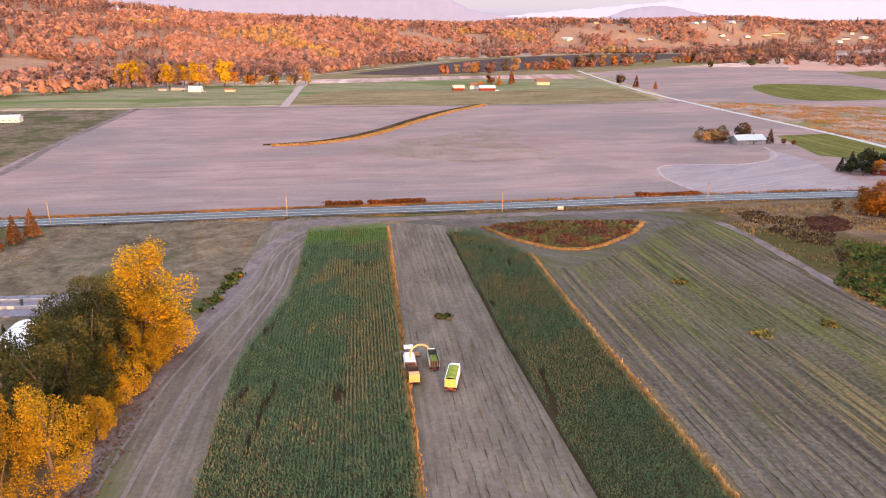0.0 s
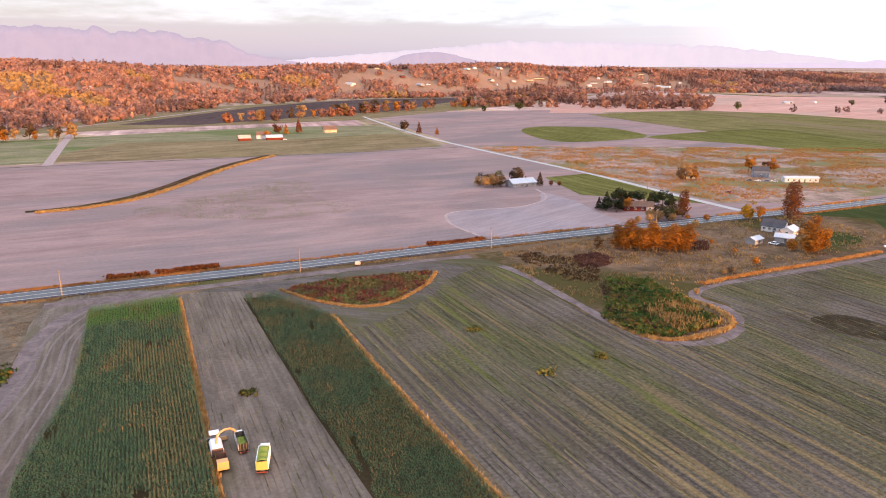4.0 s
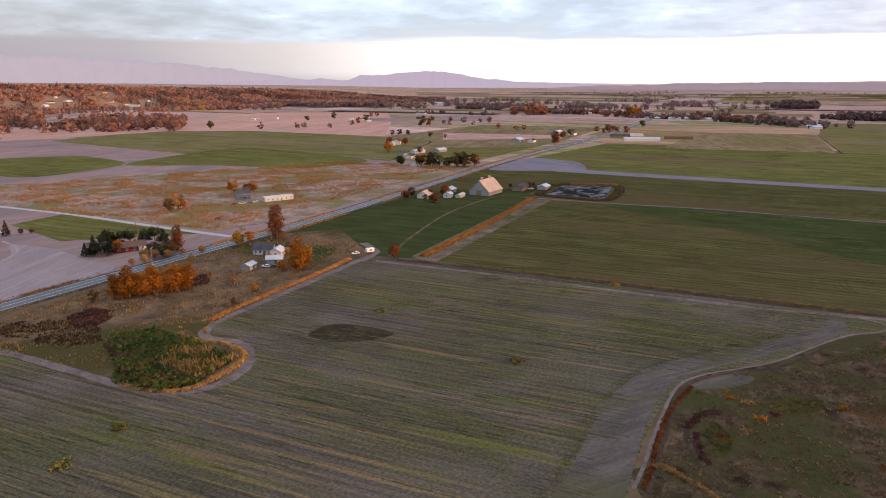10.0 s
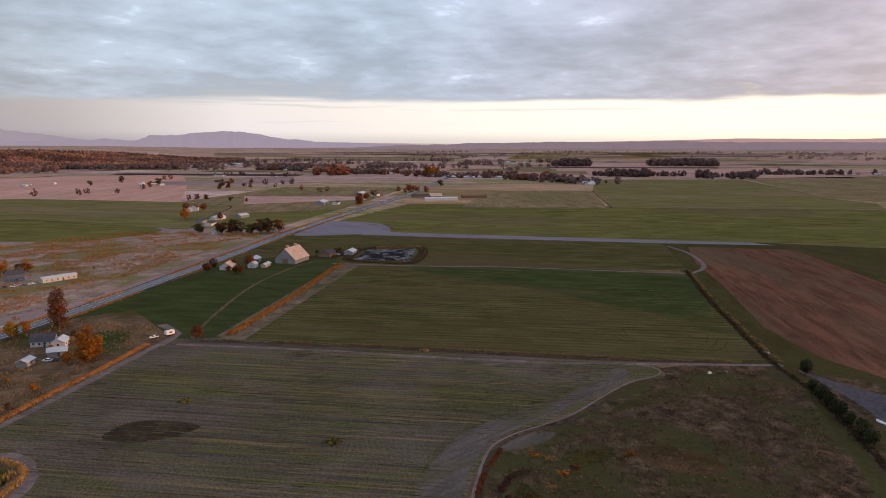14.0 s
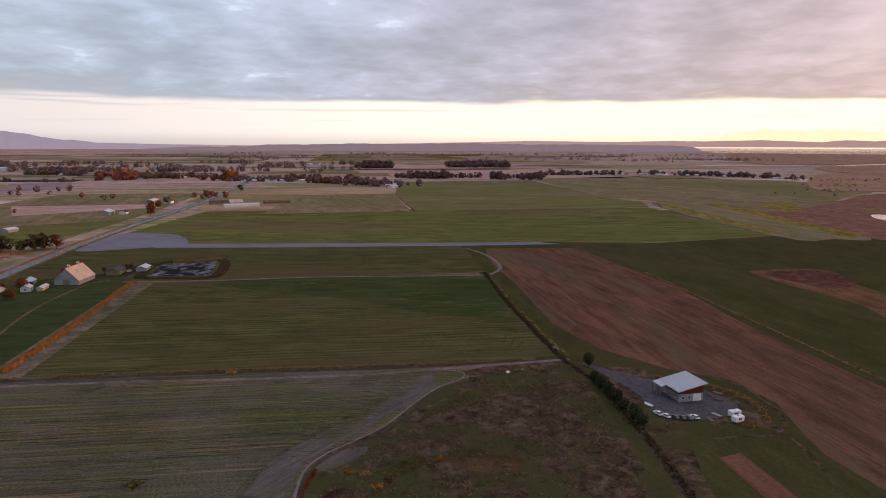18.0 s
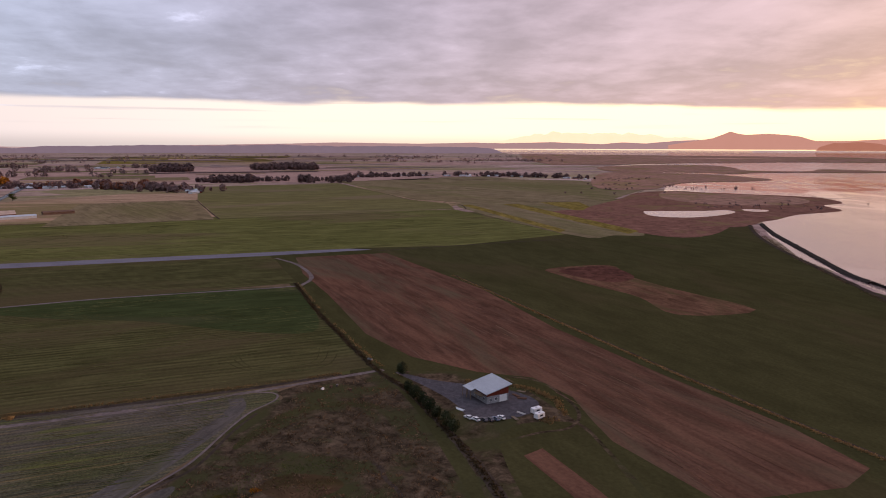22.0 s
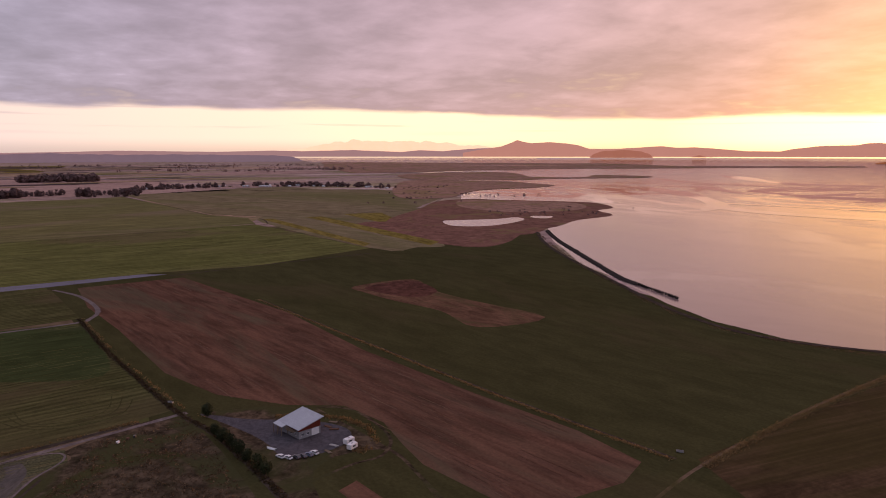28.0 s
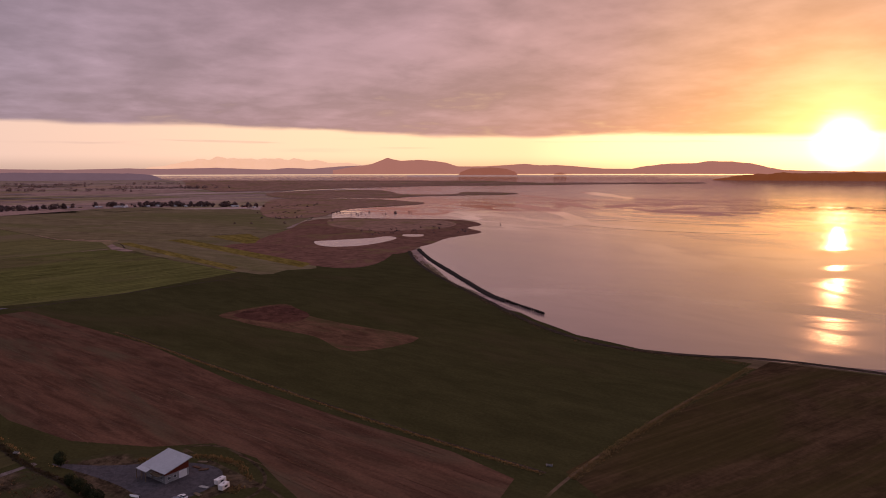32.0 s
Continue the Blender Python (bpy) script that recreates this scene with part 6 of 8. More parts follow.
for i, (x, y, h) in enumerate([(1044, 749, 13), (1034, 643, 8), (1042, 680, 10), (1309, 879, 26), (1322, 866, 20), (1420, 1122, 20), (1473, 1277, 20), (1013, 430, 17), (1556, 456, 18), (1052, 735, 12), (1036, 760, 11), (1339, 1250, 16), (1216, 487, 14)]):
    tree("broad", x, y, h, [L_BROWNTREE, L_RUST, L_DKGREEN][i % 3], "dark autumn tree on the open plain", 1.2, 420)
for x, y, h in [(448, 314, 8), (449, 287, 8), (455, 300, 5), (452, 292, 6), (494, 300, 4), (544, 303, 5), (556, 276, 4), (575, 262, 4), (566, 262, 5)]:
    tree("round", x, y, h, L_RUST if h in (5, 8) else L_DKGREEN, "dark shrub by the barn houses", 1.25, 600, "", "bush", "bush")
for x, y, h, leaf in [(312, 428, 10, L_BROWNTREE), (318, 430, 13, L_GOLDWOOD), (323, 428, 11, L_ORANGE), (392, 452, 13, L_ORANGE), (398, 440, 10, L_RUST), (412, 448, 11, L_ORANGE)]:
    tree("broad", x, y, h, leaf, "autumn tree by the meadow dwelling", 1.1, 600)
for x, y, h, leaf, k in [(223, 900, 15, L_BROWNTREE, "round"), (232, 858, 16, L_RUST, "cone"), (248, 833, 11, L_ORANGE, "cone"), (87, 905, 20, L_RUST, "cone"), (70, 892, 14, L_ORANGE, "cone"), (60, 890, 15, L_RUST, "broad"), (44, 840, 10, L_ORANGE, "broad"), (470, 1265, 12, L_DKGREEN, "round")]:
    tree(k, x, y, h, leaf, "lone autumn tree by a far farm", 1.1, 400)
tree("round", 985, 1190, 18, L_DKGREEN, "dark round lone tree in the pale field", 1.1, 500)
tree("round", 567, 1322, 16, L_DKGREEN, "dark tree clump at the field corner", 1.6, 500)
# gold trees at the foot of the hill
for i in range(34):
    x = -470 + 9.2 * i + rng.normal(0, 4)
    gold = i in (8, 9, 10, 11, 14, 15, 16, 19, 20, 21, 22)
    tree("broad", x, 880 + rng.normal(0, 14) + (0 if i < 26 else 4 * (i - 26)), rng.uniform(26, 36) if gold else rng.uniform(12, 20), [L_YELLOW, L_YELLOW, L_GOLDWOOD][i % 3] if gold else [L_GOLDWOOD, L_BROWNTREE, L_ORANGE][i % 3], "tall golden tree at the hill foot" if gold else "autumn tree at the hill foot", 0.95, 420, "hill foot trees")
for i in range(46):
    f = i / 45
    x, y = (float(np.interp(f, [0, 0.1, 0.25, 0.42, 0.52, 0.62, 0.8, 1], p)) + rng.normal(0, 13) for p in ([7, 43, 188, 285, 363, 437, 668, 825], [1115, 1103, 1229, 1310, 1390, 1400, 1634, 1749]))
    tree("broad", x, y, rng.uniform(14, 26), [L_GOLDWOOD, L_ORANGE, L_FOREST, L_BROWNTREE][i % 4], "autumn tree in the belt below the hill", 1.05, 260, "belt trees")
# hedged farm cluster and barn trees along the road
for i in range(15):
    tree("broad", 648 + 2.6 * i + rng.normal(0, 5), 440 - 3.6 * i + rng.normal(0, 5), rng.uniform(12, 19), [L_BROWNTREE, L_RUST, L_BROWNTREE, L_DKGREEN][i % 4], "dark autumn tree round a roadside farm", 1.1, 420, "roadside farm trees")
for x, y, h, leaf in [(655, 470, 11, L_DKGREEN), (648, 462, 12, L_DKGREEN), (764, 566, 17, L_ORANGE), (780, 525, 10, L_RUST), (866, 640, 14, L_RUST), (880, 620, 13, L_RUST), (462, 318, 9, L_BROWNTREE), (473, 308, 7, L_RUST), (478, 296, 11, L_RUST), (1052, 446, 20, L_RUST), (1140, 470, 15, L_RUST)]:
    tree("round", x, y, h, leaf, "russet tree beside a farm building", 1.0, 420)
# dark shrubs on the ditch by the shed
for x, y, h in [(311, -73, 7.5), (287, -71, 6.5), (278, -72, 7.5), (272, -73.5, 6.5), (263, -74, 7.5), (255, -75.5, 6), (245, -77, 7.5), (239, -78, 6.5)]:
    tree("round", x, y, h, L_CONIFER, "dark rounded evergreen on the ditch bank", 1.05, 900, "ditch evergreens", "shrub")

# village and plain: trees in loose clusters, joined
VILLAGE = [(2420, 1420), (2352, 1286), (2231, 1052), (2156, 935), (1987, 586), (1982, 414), (1837, 224), (1713, 126)]
HAMLET = [(2150, 200), (2205, 22), (2125, -255), (2448, -332), (2539, -616), (2436, -897), (2299, -1042), (2103, -1099)]


def strung(points, n, wide, deep, r):
    """n places strewn along a line, gathered in knots, as headings and distances."""
    at = np.array(points, float)
    run = np.concatenate([[0], np.cumsum(np.linalg.norm(np.diff(at, axis=0), axis=1))])
    knots = r.uniform(0, run[-1], max(4, n // 4))
    out = []
    for i in range(n):
        s = knots[i % len(knots)] + r.normal(0, wide)
        x, y = (float(np.interp(s, run, at[:, k])) for k in (0, 1))
        d = math.hypot(x, y) + abs(r.normal(0, deep))
        out.append((math.degrees(math.atan2(x, y)), d))
    return out


def grove(name, n, h0, h1, d0, d1, tall, leaf, label, each=9, spread=26.0, flatter=1.0, quads=30, seed=1, line=None):
    """Far trees gathered in n clumps that lie along the plain, as one mass."""
    r = np.random.default_rng(seed)
    out, sizes, faces_out = [], [], []
    for i in range(n):
        h, d = strung(line, 1, 20, d0, r)[0] if line else (r.uniform(h0, h1), r.uniform(d0, d1))
        cx, cy = d * math.sin(radians(h)), d * math.cos(radians(h))
        ux, uy = math.cos(radians(h)), -math.sin(radians(h))
        for j in range(int(r.integers(1, each + 1))):
            s, t0 = r.normal(0, spread), r.normal(0, spread * 0.3)
            x, y = cx + ux * s + uy * t0, cy + uy * s - ux * t0
            dd = math.hypot(x, y)
            k = pulled(dd) / dd
            t = r.uniform(*tall)
            crown = shell(quads, (0, 0, t * 0.44), (t * r.uniform(0.36, 0.52) * flatter, t * r.uniform(0.36, 0.52) * flatter, t * 0.50), r, 0.65)
            out.append(np.array(lie(x, y, rise(x, y))) + crown * k)
            faces_out.append(crown - (0, 0, t * 0.40))
            sizes.append(np.full(quads, t * 0.16 * k))
    return tagged(soup(name, leaf_quads(np.concatenate(out), np.concatenate(sizes), r=r, out=np.concatenate(faces_out)), 4, leaf), label, "trees", kind="stuff")


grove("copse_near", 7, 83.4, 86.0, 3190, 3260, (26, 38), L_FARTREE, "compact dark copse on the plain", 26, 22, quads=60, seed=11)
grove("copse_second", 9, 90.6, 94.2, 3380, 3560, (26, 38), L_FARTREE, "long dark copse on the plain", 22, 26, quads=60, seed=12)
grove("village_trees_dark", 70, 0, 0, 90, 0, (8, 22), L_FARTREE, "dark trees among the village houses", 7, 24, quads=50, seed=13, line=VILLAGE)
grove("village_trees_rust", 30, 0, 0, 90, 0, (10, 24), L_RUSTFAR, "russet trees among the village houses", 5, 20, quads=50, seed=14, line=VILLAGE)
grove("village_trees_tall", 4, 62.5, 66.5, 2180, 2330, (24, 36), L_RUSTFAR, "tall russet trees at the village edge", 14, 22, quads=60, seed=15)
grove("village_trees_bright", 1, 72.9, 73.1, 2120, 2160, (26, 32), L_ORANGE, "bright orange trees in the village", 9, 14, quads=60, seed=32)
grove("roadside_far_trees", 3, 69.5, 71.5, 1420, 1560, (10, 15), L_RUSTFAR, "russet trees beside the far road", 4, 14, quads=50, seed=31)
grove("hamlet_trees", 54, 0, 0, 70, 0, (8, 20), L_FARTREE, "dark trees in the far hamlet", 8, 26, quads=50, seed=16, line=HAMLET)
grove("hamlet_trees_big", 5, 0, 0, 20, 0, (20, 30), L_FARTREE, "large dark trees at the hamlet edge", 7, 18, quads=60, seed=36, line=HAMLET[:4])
grove("plain_trees_near", 7, 44, 62, 1500, 2500, (9, 16), L_FARTREE, "scattered trees on the far plain", 6, 30, seed=17)
grove("plain_trees_rust", 5, 44, 66, 1400, 2400, (9, 16), L_RUST, "scattered russet trees on the far plain", 2, 24, seed=18)
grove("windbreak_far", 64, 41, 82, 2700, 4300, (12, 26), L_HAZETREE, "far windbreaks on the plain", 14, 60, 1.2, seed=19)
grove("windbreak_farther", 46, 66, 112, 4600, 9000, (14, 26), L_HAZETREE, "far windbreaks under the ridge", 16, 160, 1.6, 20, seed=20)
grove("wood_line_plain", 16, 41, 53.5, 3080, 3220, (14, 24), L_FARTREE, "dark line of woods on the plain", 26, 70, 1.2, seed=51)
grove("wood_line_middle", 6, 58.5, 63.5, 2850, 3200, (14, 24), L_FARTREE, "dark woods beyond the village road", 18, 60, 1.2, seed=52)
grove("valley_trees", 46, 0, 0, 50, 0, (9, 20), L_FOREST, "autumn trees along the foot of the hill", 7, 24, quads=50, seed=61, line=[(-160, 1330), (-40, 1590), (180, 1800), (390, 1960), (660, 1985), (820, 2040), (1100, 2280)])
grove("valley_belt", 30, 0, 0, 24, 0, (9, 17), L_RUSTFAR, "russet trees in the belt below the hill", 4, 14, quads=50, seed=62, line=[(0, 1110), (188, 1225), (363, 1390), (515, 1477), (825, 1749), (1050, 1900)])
grove("belt_trees_long", 60, 20, 37, 1500, 2150, (14, 24), L_FOREST, "autumn trees in the long far belt", 8, 30, seed=21)
grove("marsh_shrubs", 14, 116, 127, 1700, 2600, (3, 7), L_FARTREE, "low dark shrubs on the marsh spit", 8, 60, 1.6, seed=22)
grove("cape_shrubs", 10, 126, 134, 1150, 1650, (2, 5), L_FARTREE, "low dark shrubs on the cape", 8, 40, 1.6, seed=23)

# cut rows of stubble and mown grass
def rows_of(name, poly, toward, spacing, piece, tall, leaf, label, gap=0.0, wander=0.05):
    """Long rows of short stalks over a plan polygon, broken into pieces."""
    a = radians(toward)
    d, w = np.array([math.sin(a), math.cos(a)]), np.array([math.cos(a), -math.sin(a)])
    q = np.array(poly)
    s, t = q @ w, q @ d
    S, T = np.meshgrid(np.arange(s.min(), s.max(), spacing), np.arange(t.min(), t.max(), piece))
    S = S + rng.normal(0, wander, S.shape)
    T = T + rng.uniform(0, piece, T.shape)
    p = S.ravel()[:, None] * w + T.ravel()[:, None] * d
    p = p[inside(p, [tuple(k) for k in poly])]
    keep = np.array([noise.noise((x / 28, y / 28, 4.4)) + 0.6 * noise.noise((x / 4, y / 40, 8.8)) for x, y in p]) > gap
    p = p[keep]
    n = len(p)
    half = (piece * rng.uniform(0.25, 0.6, n))[:, None] * (d + rng.normal(0, 0.02, (n, 2)))
    h = tall * rng.uniform(0.5, 1.3, n)
    lean = rng.normal(0, 0.12, (n, 2))
    z0, one = np.full((n, 1), 0.04), h[:, None] + 0.06
    quad = np.stack([np.hstack([p - half, z0]), np.hstack([p + half, z0]), np.hstack([p + half + lean, one]), np.hstack([p - half + lean, one])], 1)
    return tagged(soup(name, quad.reshape(-1, 3), 4, leaf), label, "stubble", kind="stuff")


STUBBLE = [(30, 214), (22, 240), (92, 262), (104, 243), (108, 195), (118, 160), (146, 162), (162, 186), (158, 202), (200, 210), (280, 216), (292, 135), (300, 53), (306, 0), (250, 20), (215, 42), (184, 50), (130, 42), (62, 30), (47, 92)]
rows_of("stubble_rows", STUBBLE, -8, 1.52, 7.0, 0.11, L_STUBBLE, "cut maize stubble standing in rows", -0.12)
rows_of("stubble_rows_green", STUBBLE, -8, 3.04, 10.0, 0.08, L_WEED, "green weeds growing between stubble rows", 0.12, 0.3)
rows_of("strip_rows", [(-20, 248), (0, 250), (13, 160), (23, 92), (28, 40), (3, 40), (-9, 150)], -7, 1.52, 6.0, 0.15, L_STUBBLE, "cut maize stubble in the harvested strip", -0.2)
rows_of("mown_rows", [(296, 186), (500, 218), (528, 98), (540, -30), (332, -55), (312, 2), (302, 100)], -8, 3.2, 18.0, 0.12, L_MOWN, "mown swathes of dry grass", -0.05, 0.25)
rows_of("mown_rows_far", [(740, 270), (812, 360), (1060, 360), (1165, -330), (810, -375), (745, -220), (750, -100), (730, 200)], -8, 6.0, 30.0, 0.15, L_MOWN, "mown swathes on the wide green field", 0.05, 0.6)
rows_of("brown_rows", [(690, -50), (690, -130), (501, -172), (376, -178), (275, -193), (211, -205), (172, -196), (170, -146), (237, -138), (300, -128), (341, -86), (510, -60)], 81, 2.4, 30.0, 0.10, L_BROWNSTUB, "reddish stubble rows", 0.05, 0.2)

# rough growth
thicket("bramble_patch", strewn([(133, 221), (149, 217), (147, 194), (145, 170), (124, 164), (114, 170), (112, 186), (122, 200)], 2600), 2.2, L_BRAMBLE, "tangled green bramble patch with rusty edges", 7, 0.45)
thicket("red_thicket", strewn([(16, 247), (31, 252), (73, 253), (66, 237), (50, 222), (37, 221), (23, 233)], 1900), 1.1, L_REDBRUSH, "low wedge of dark red and green brush", 6, 0.4)
grass("thicket_rim", along([(14, 246), (23, 232), (37, 219.5), (50, 220.5), (66, 236), (75, 252)], 1300, 0.9), 0.7, L_STRAW, "orange dry grass round the thicket")
grass("bramble_rim", along([(112, 182), (115, 168), (124, 162), (146, 167), (152, 182), (148, 198)], 1100, 1.2), 0.8, L_STRAW, "orange dry grass round the brambles")
grass("verge_north", patchy(along([(-330, 240), (-165, 258), (-61, 273.5), (24, 284.5), (112, 297.5), (185, 307)], 9000, 2.6), 30, -0.12), 0.65, L_VERGE, "orange dry grass on the road verge")
grass("verge_south", patchy(along([(-165, 243), (-61, 258), (24, 269), (112, 282), (255, 299)], 6000, 2.0), 22, 0.0), 0.5, L_DULLSTRAW, "short dry grass on the road verge")
thicket("verge_bush", np.concatenate([along([(-48, 279), (-34, 281)], 260, 1.6), along([(-30, 281), (-8, 285)], 420, 1.6), along([(84, 294.5), (112, 298.5)], 420, 1.6)]), 1.6, L_RUST, "rusty bushes on the road verge", 5, 0.45)
grass("verge_east", patchy(along([(255, 313), (345, 323), (517, 350), (694, 381), (900, 409)], 9000, 3.5), 40, -0.1), 0.75, L_VERGE, "orange dry grass along the road")
grass("verge_east_south", patchy(along([(300, 303), (345, 309), (517, 336), (694, 367), (900, 394)], 7000, 2.2), 40, -0.2), 0.6, L_VERGE, "orange dry grass along the road")
grass("hedge_straw", along([(298, 197), (400, 212), (492, 229), (512, 232)], 8000, 2.0), 1.1, L_VERGE, "band of tall straw grass between fields")
grass("rim_straw", along([(166, 208), (200, 214.5), (235, 219), (272, 226)], 3000, 1.6), 0.6, L_VERGE, "orange dry grass beside the dirt track")
grass("lane_straw", patchy(along([(286, 204), (295, 153), (303, 92), (309, 36), (314, -1), (322, -45)], 4200, 2.0), 14, 0.0), 0.6, L_DULLSTRAW, "dry grass along the boundary lane")
grass("slough_straw", along([(-106, 429), (-80, 437), (-54, 463), (-34, 505), (-19, 547), (8, 610), (40, 664)], 5200, 2.6), 1.1, L_STRAW, "golden reeds along the winding slough", 4)
grass("meadow_tussocks", patchy(strewn([(284, 345), (690, 395), (640, 555), (245, 690), (268, 470)], 60000), 20, 0.10), 0.85, L_VERGE, "straw-coloured tussocks in the rough meadow", 4)
grass("wild_tussocks", patchy(strewn([(110, 272), (188, 288), (300, 303), (300, 240), (200, 215), (158, 202), (112, 200), (106, 240)], 9000), 12, 0.02), 0.8, L_DULLSTRAW, "dull tussocks in the rough meadow", 4)
grass("marsh_tussocks", patchy(strewn([(136, 30), (180, 34), (225, 18), (281, -16), (308, -24), (312, -66), (210, -68), (120, -58), (90, -10)], 22000), 14, 0.0), 0.4, L_MARSHGRASS, "brown marsh tussocks", 4)
for x, y, h, leaf in [(202, 25, 0.8, L_ORANGE), (201, 20, 0.8, L_GOLDWOOD), (192, 15, 0.8, L_ORANGE), (197, 12, 0.5, L_RUST), (183, 17, 0.7, L_GOLDWOOD), (212, -4, 0.8, L_ORANGE), (181, -14, 0.6, L_RUST), (206, 27, 0.5, L_GOLDWOOD), (176, 22, 0.5, L_RUST)]:
    thicket("marsh_bush", rng.normal((x, y), 0.75, (34, 2)), h, leaf, "small orange bush in the marsh", 5, 0.2)
for name, poly in MARSH_GREENS:
    grass(name, patchy(strewn(poly, 1500), 6, -0.25), 0.35, L_GREENTUFT, "green damp grass in the marsh", 4)
grass("marsh_green_thin", patchy(strewn([(150, 30), (200, 36), (232, 12), (235, -30), (150, -50), (110, 0)], 14000), 9, 0.12), 0.32, L_WEED, "dull green grass among the marsh tussocks", 4)
thicket("marsh_hummocks", patchy(strewn([(136, 30), (180, 34), (225, 18), (281, -16), (308, -24), (312, -66), (210, -68), (120, -58), (90, -10)], 6500), 6, 0.15), 0.45, L_MARSHGRASS, "low grassy hummocks in the marsh", 5, 0.3, "grass")
grass("marsh_gold", along([(151, 33), (153, 31), (151, 27), (148, 21), (144, 15)], 420, 1.0), 0.6, L_STRAW, "golden grass hummock at the marsh edge", 5)
thicket("marsh_ditch_dark", np.concatenate([along([(176, 31), (187, 29), (191, 25)], 220, 1.3), along([(160, 22), (167, 26), (175, 28)], 160, 0.8)]), 0.5, L_REDDARK, "dark growth along the marsh ditch", 5, 0.25)
grass("marsh_edge_red", patchy(along([(141, 32), (150, 33), (162, 35), (178, 37), (191, 37), (204, 36)], 1500, 0.8), 6, -0.15), 0.5, L_RUST, "rust-red grass along the marsh track", 4)
grass("headland_tufts", patchy(along([(120, 50), (145, 51.5), (181, 55), (207, 53), (230, 43), (252, 29), (284, 9)], 2600, 2.6), 7, -0.1), 0.22, L_WEED, "low weeds along the worn headland", 4)
thicket("red_scrub", np.concatenate([strewn([(139, 258), (149, 259), (153, 251), (146, 242), (134, 238), (134, 247)], 700), strewn([(199, 267), (210, 264), (202, 251), (193, 251)], 350)]), 0.7, L_REDDARK, "dark red low scrub by the road", 5, 0.4)
thicket("green_scrub", patchy(strewn([(115, 265), (130, 270), (140, 240), (130, 222), (116, 228)], 900), 14, 0.0), 0.6, L_BROWNTREE, "dull green low scrub by the road", 5, 0.4)
thicket("bramble_dead", patchy(strewn([(130, 219), (140, 214), (130, 190), (124, 170), (114, 172), (113, 186), (122, 200)], 1500), 10, -0.05), 1.9, L_REDDARK, "dead brown brambles among the green", 6, 0.4)
grass("bramble_gold", patchy(strewn([(128, 190), (146, 190), (146, 170), (126, 166)], 900), 8, 0.1), 2.2, L_STRAW, "golden stems in the bramble patch", 4)
grass("pale_field_weeds", patchy(strewn([(-62, 415), (-38, 445), (0, 470), (39, 518), (58, 486), (45, 440), (70, 396), (58, 379), (15, 373), (-13, 385), (-47, 398)], 9000), 16, -0.1), 0.32, L_WEED, "thin green weeds on the pale field", 4)
grass("paddock_tufts", patchy(strewn([(-200, 238), (-66, 255), (-62, 180), (-66, 155), (-200, 150)], 9000), 18, 0.05), 0.35, L_DULLSTRAW, "short dull grass tufts", 4)
thicket("ditch_bushes", patchy(along([(-64, 162), (-61, 175), (-62, 200)], 420, 2.0), 5, 0.0), 1.2, L_BRAMBLE, "green bushes along the field ditch", 6, 0.45)
thicket("bank_growth", along([(-78, 150), (-66, 140), (-60, 120), (-57, 95), (-56, 70)], 1500, 4.0), 0.4, L_MARSHGRASS, "rough dry growth below the poplars", 5, 0.12)
grass("shed_straw", patchy(along([(296, -100), (282, -122), (262, -131), (246, -126), (240, -116)], 1800, 3.0), 6, 0.0), 0.7, L_DULLSTRAW, "dry grass round the shed yard", 4)
thicket("ditch_growth", along([(560, -37), (470, -44), (418, -50), (328, -62), (291, -71), (249, -76), (194, -79), (120, -76)], 2600, 2.0), 0.5, L_DITCH, "rough dark growth in the ditch", 5, 0.28)
grass("ditch_straw", patchy(along([(560, -39), (470, -47), (418, -53), (340, -64), (312, -72)], 2000, 1.6), 12, 0.0), 0.45, L_DULLSTRAW, "dry grass on the ditch bank", 4)
grass("shore_straw", patchy(along([(830, -685), (620, -560), (466, -482), (361, -434), (288, -416), (186, -448)], 4200, 5.0), 20, -0.1), 0.6, L_MARSHGRASS, "rough grass on the shore bank", 4)
grass("brown_ditch_straw", along([(560, -170), (507, -176), (401, -188), (285, -202), (232, -210), (169, -221)], 3600, 1.6), 0.55, L_DULLSTRAW, "rough grass along a field ditch", 4)
grass("boundary_straw", along([(158, -226), (170, -305), (182, -440)], 3000, 3.0), 0.5, L_DULLSTRAW, "rough grass along the boundary", 4)
for x, y, h, leaf in [(76, 152.5, 1.6, L_GREENTUFT), (95, 158, 1.2, L_GREENTUFT), (68, 188, 1.6, L_GREENTUFT), (193, 89.5, 1.5, L_GREENTUFT), (211, 159, 1.7, L_GREENTUFT), (299, 92, 1.4, L_STRAW), (0, 163, 1.2, L_GREENTUFT)] :
    thicket("weed_clump", rng.normal((x, y), 1.0, (40, 2)), h * 0.7, leaf, "lone clump of tall weeds in the stubble", 6, 0.3, "weeds")
field("damp_hollow", smoothed([(176, 166), (189, 165), (194, 152), (193, 140), (186, 141), (177, 148), (173, 157)], True, 4), M_HOLLOW, "dark bare hollow in the stubble")
grass("damp_hollow_weeds", strewn([(166, 172), (186, 168), (202, 150), (198, 134), (180, 140), (168, 156)], 450), 0.3, L_DITCH, "dull weeds in the dark hollow", 4, category="weeds")

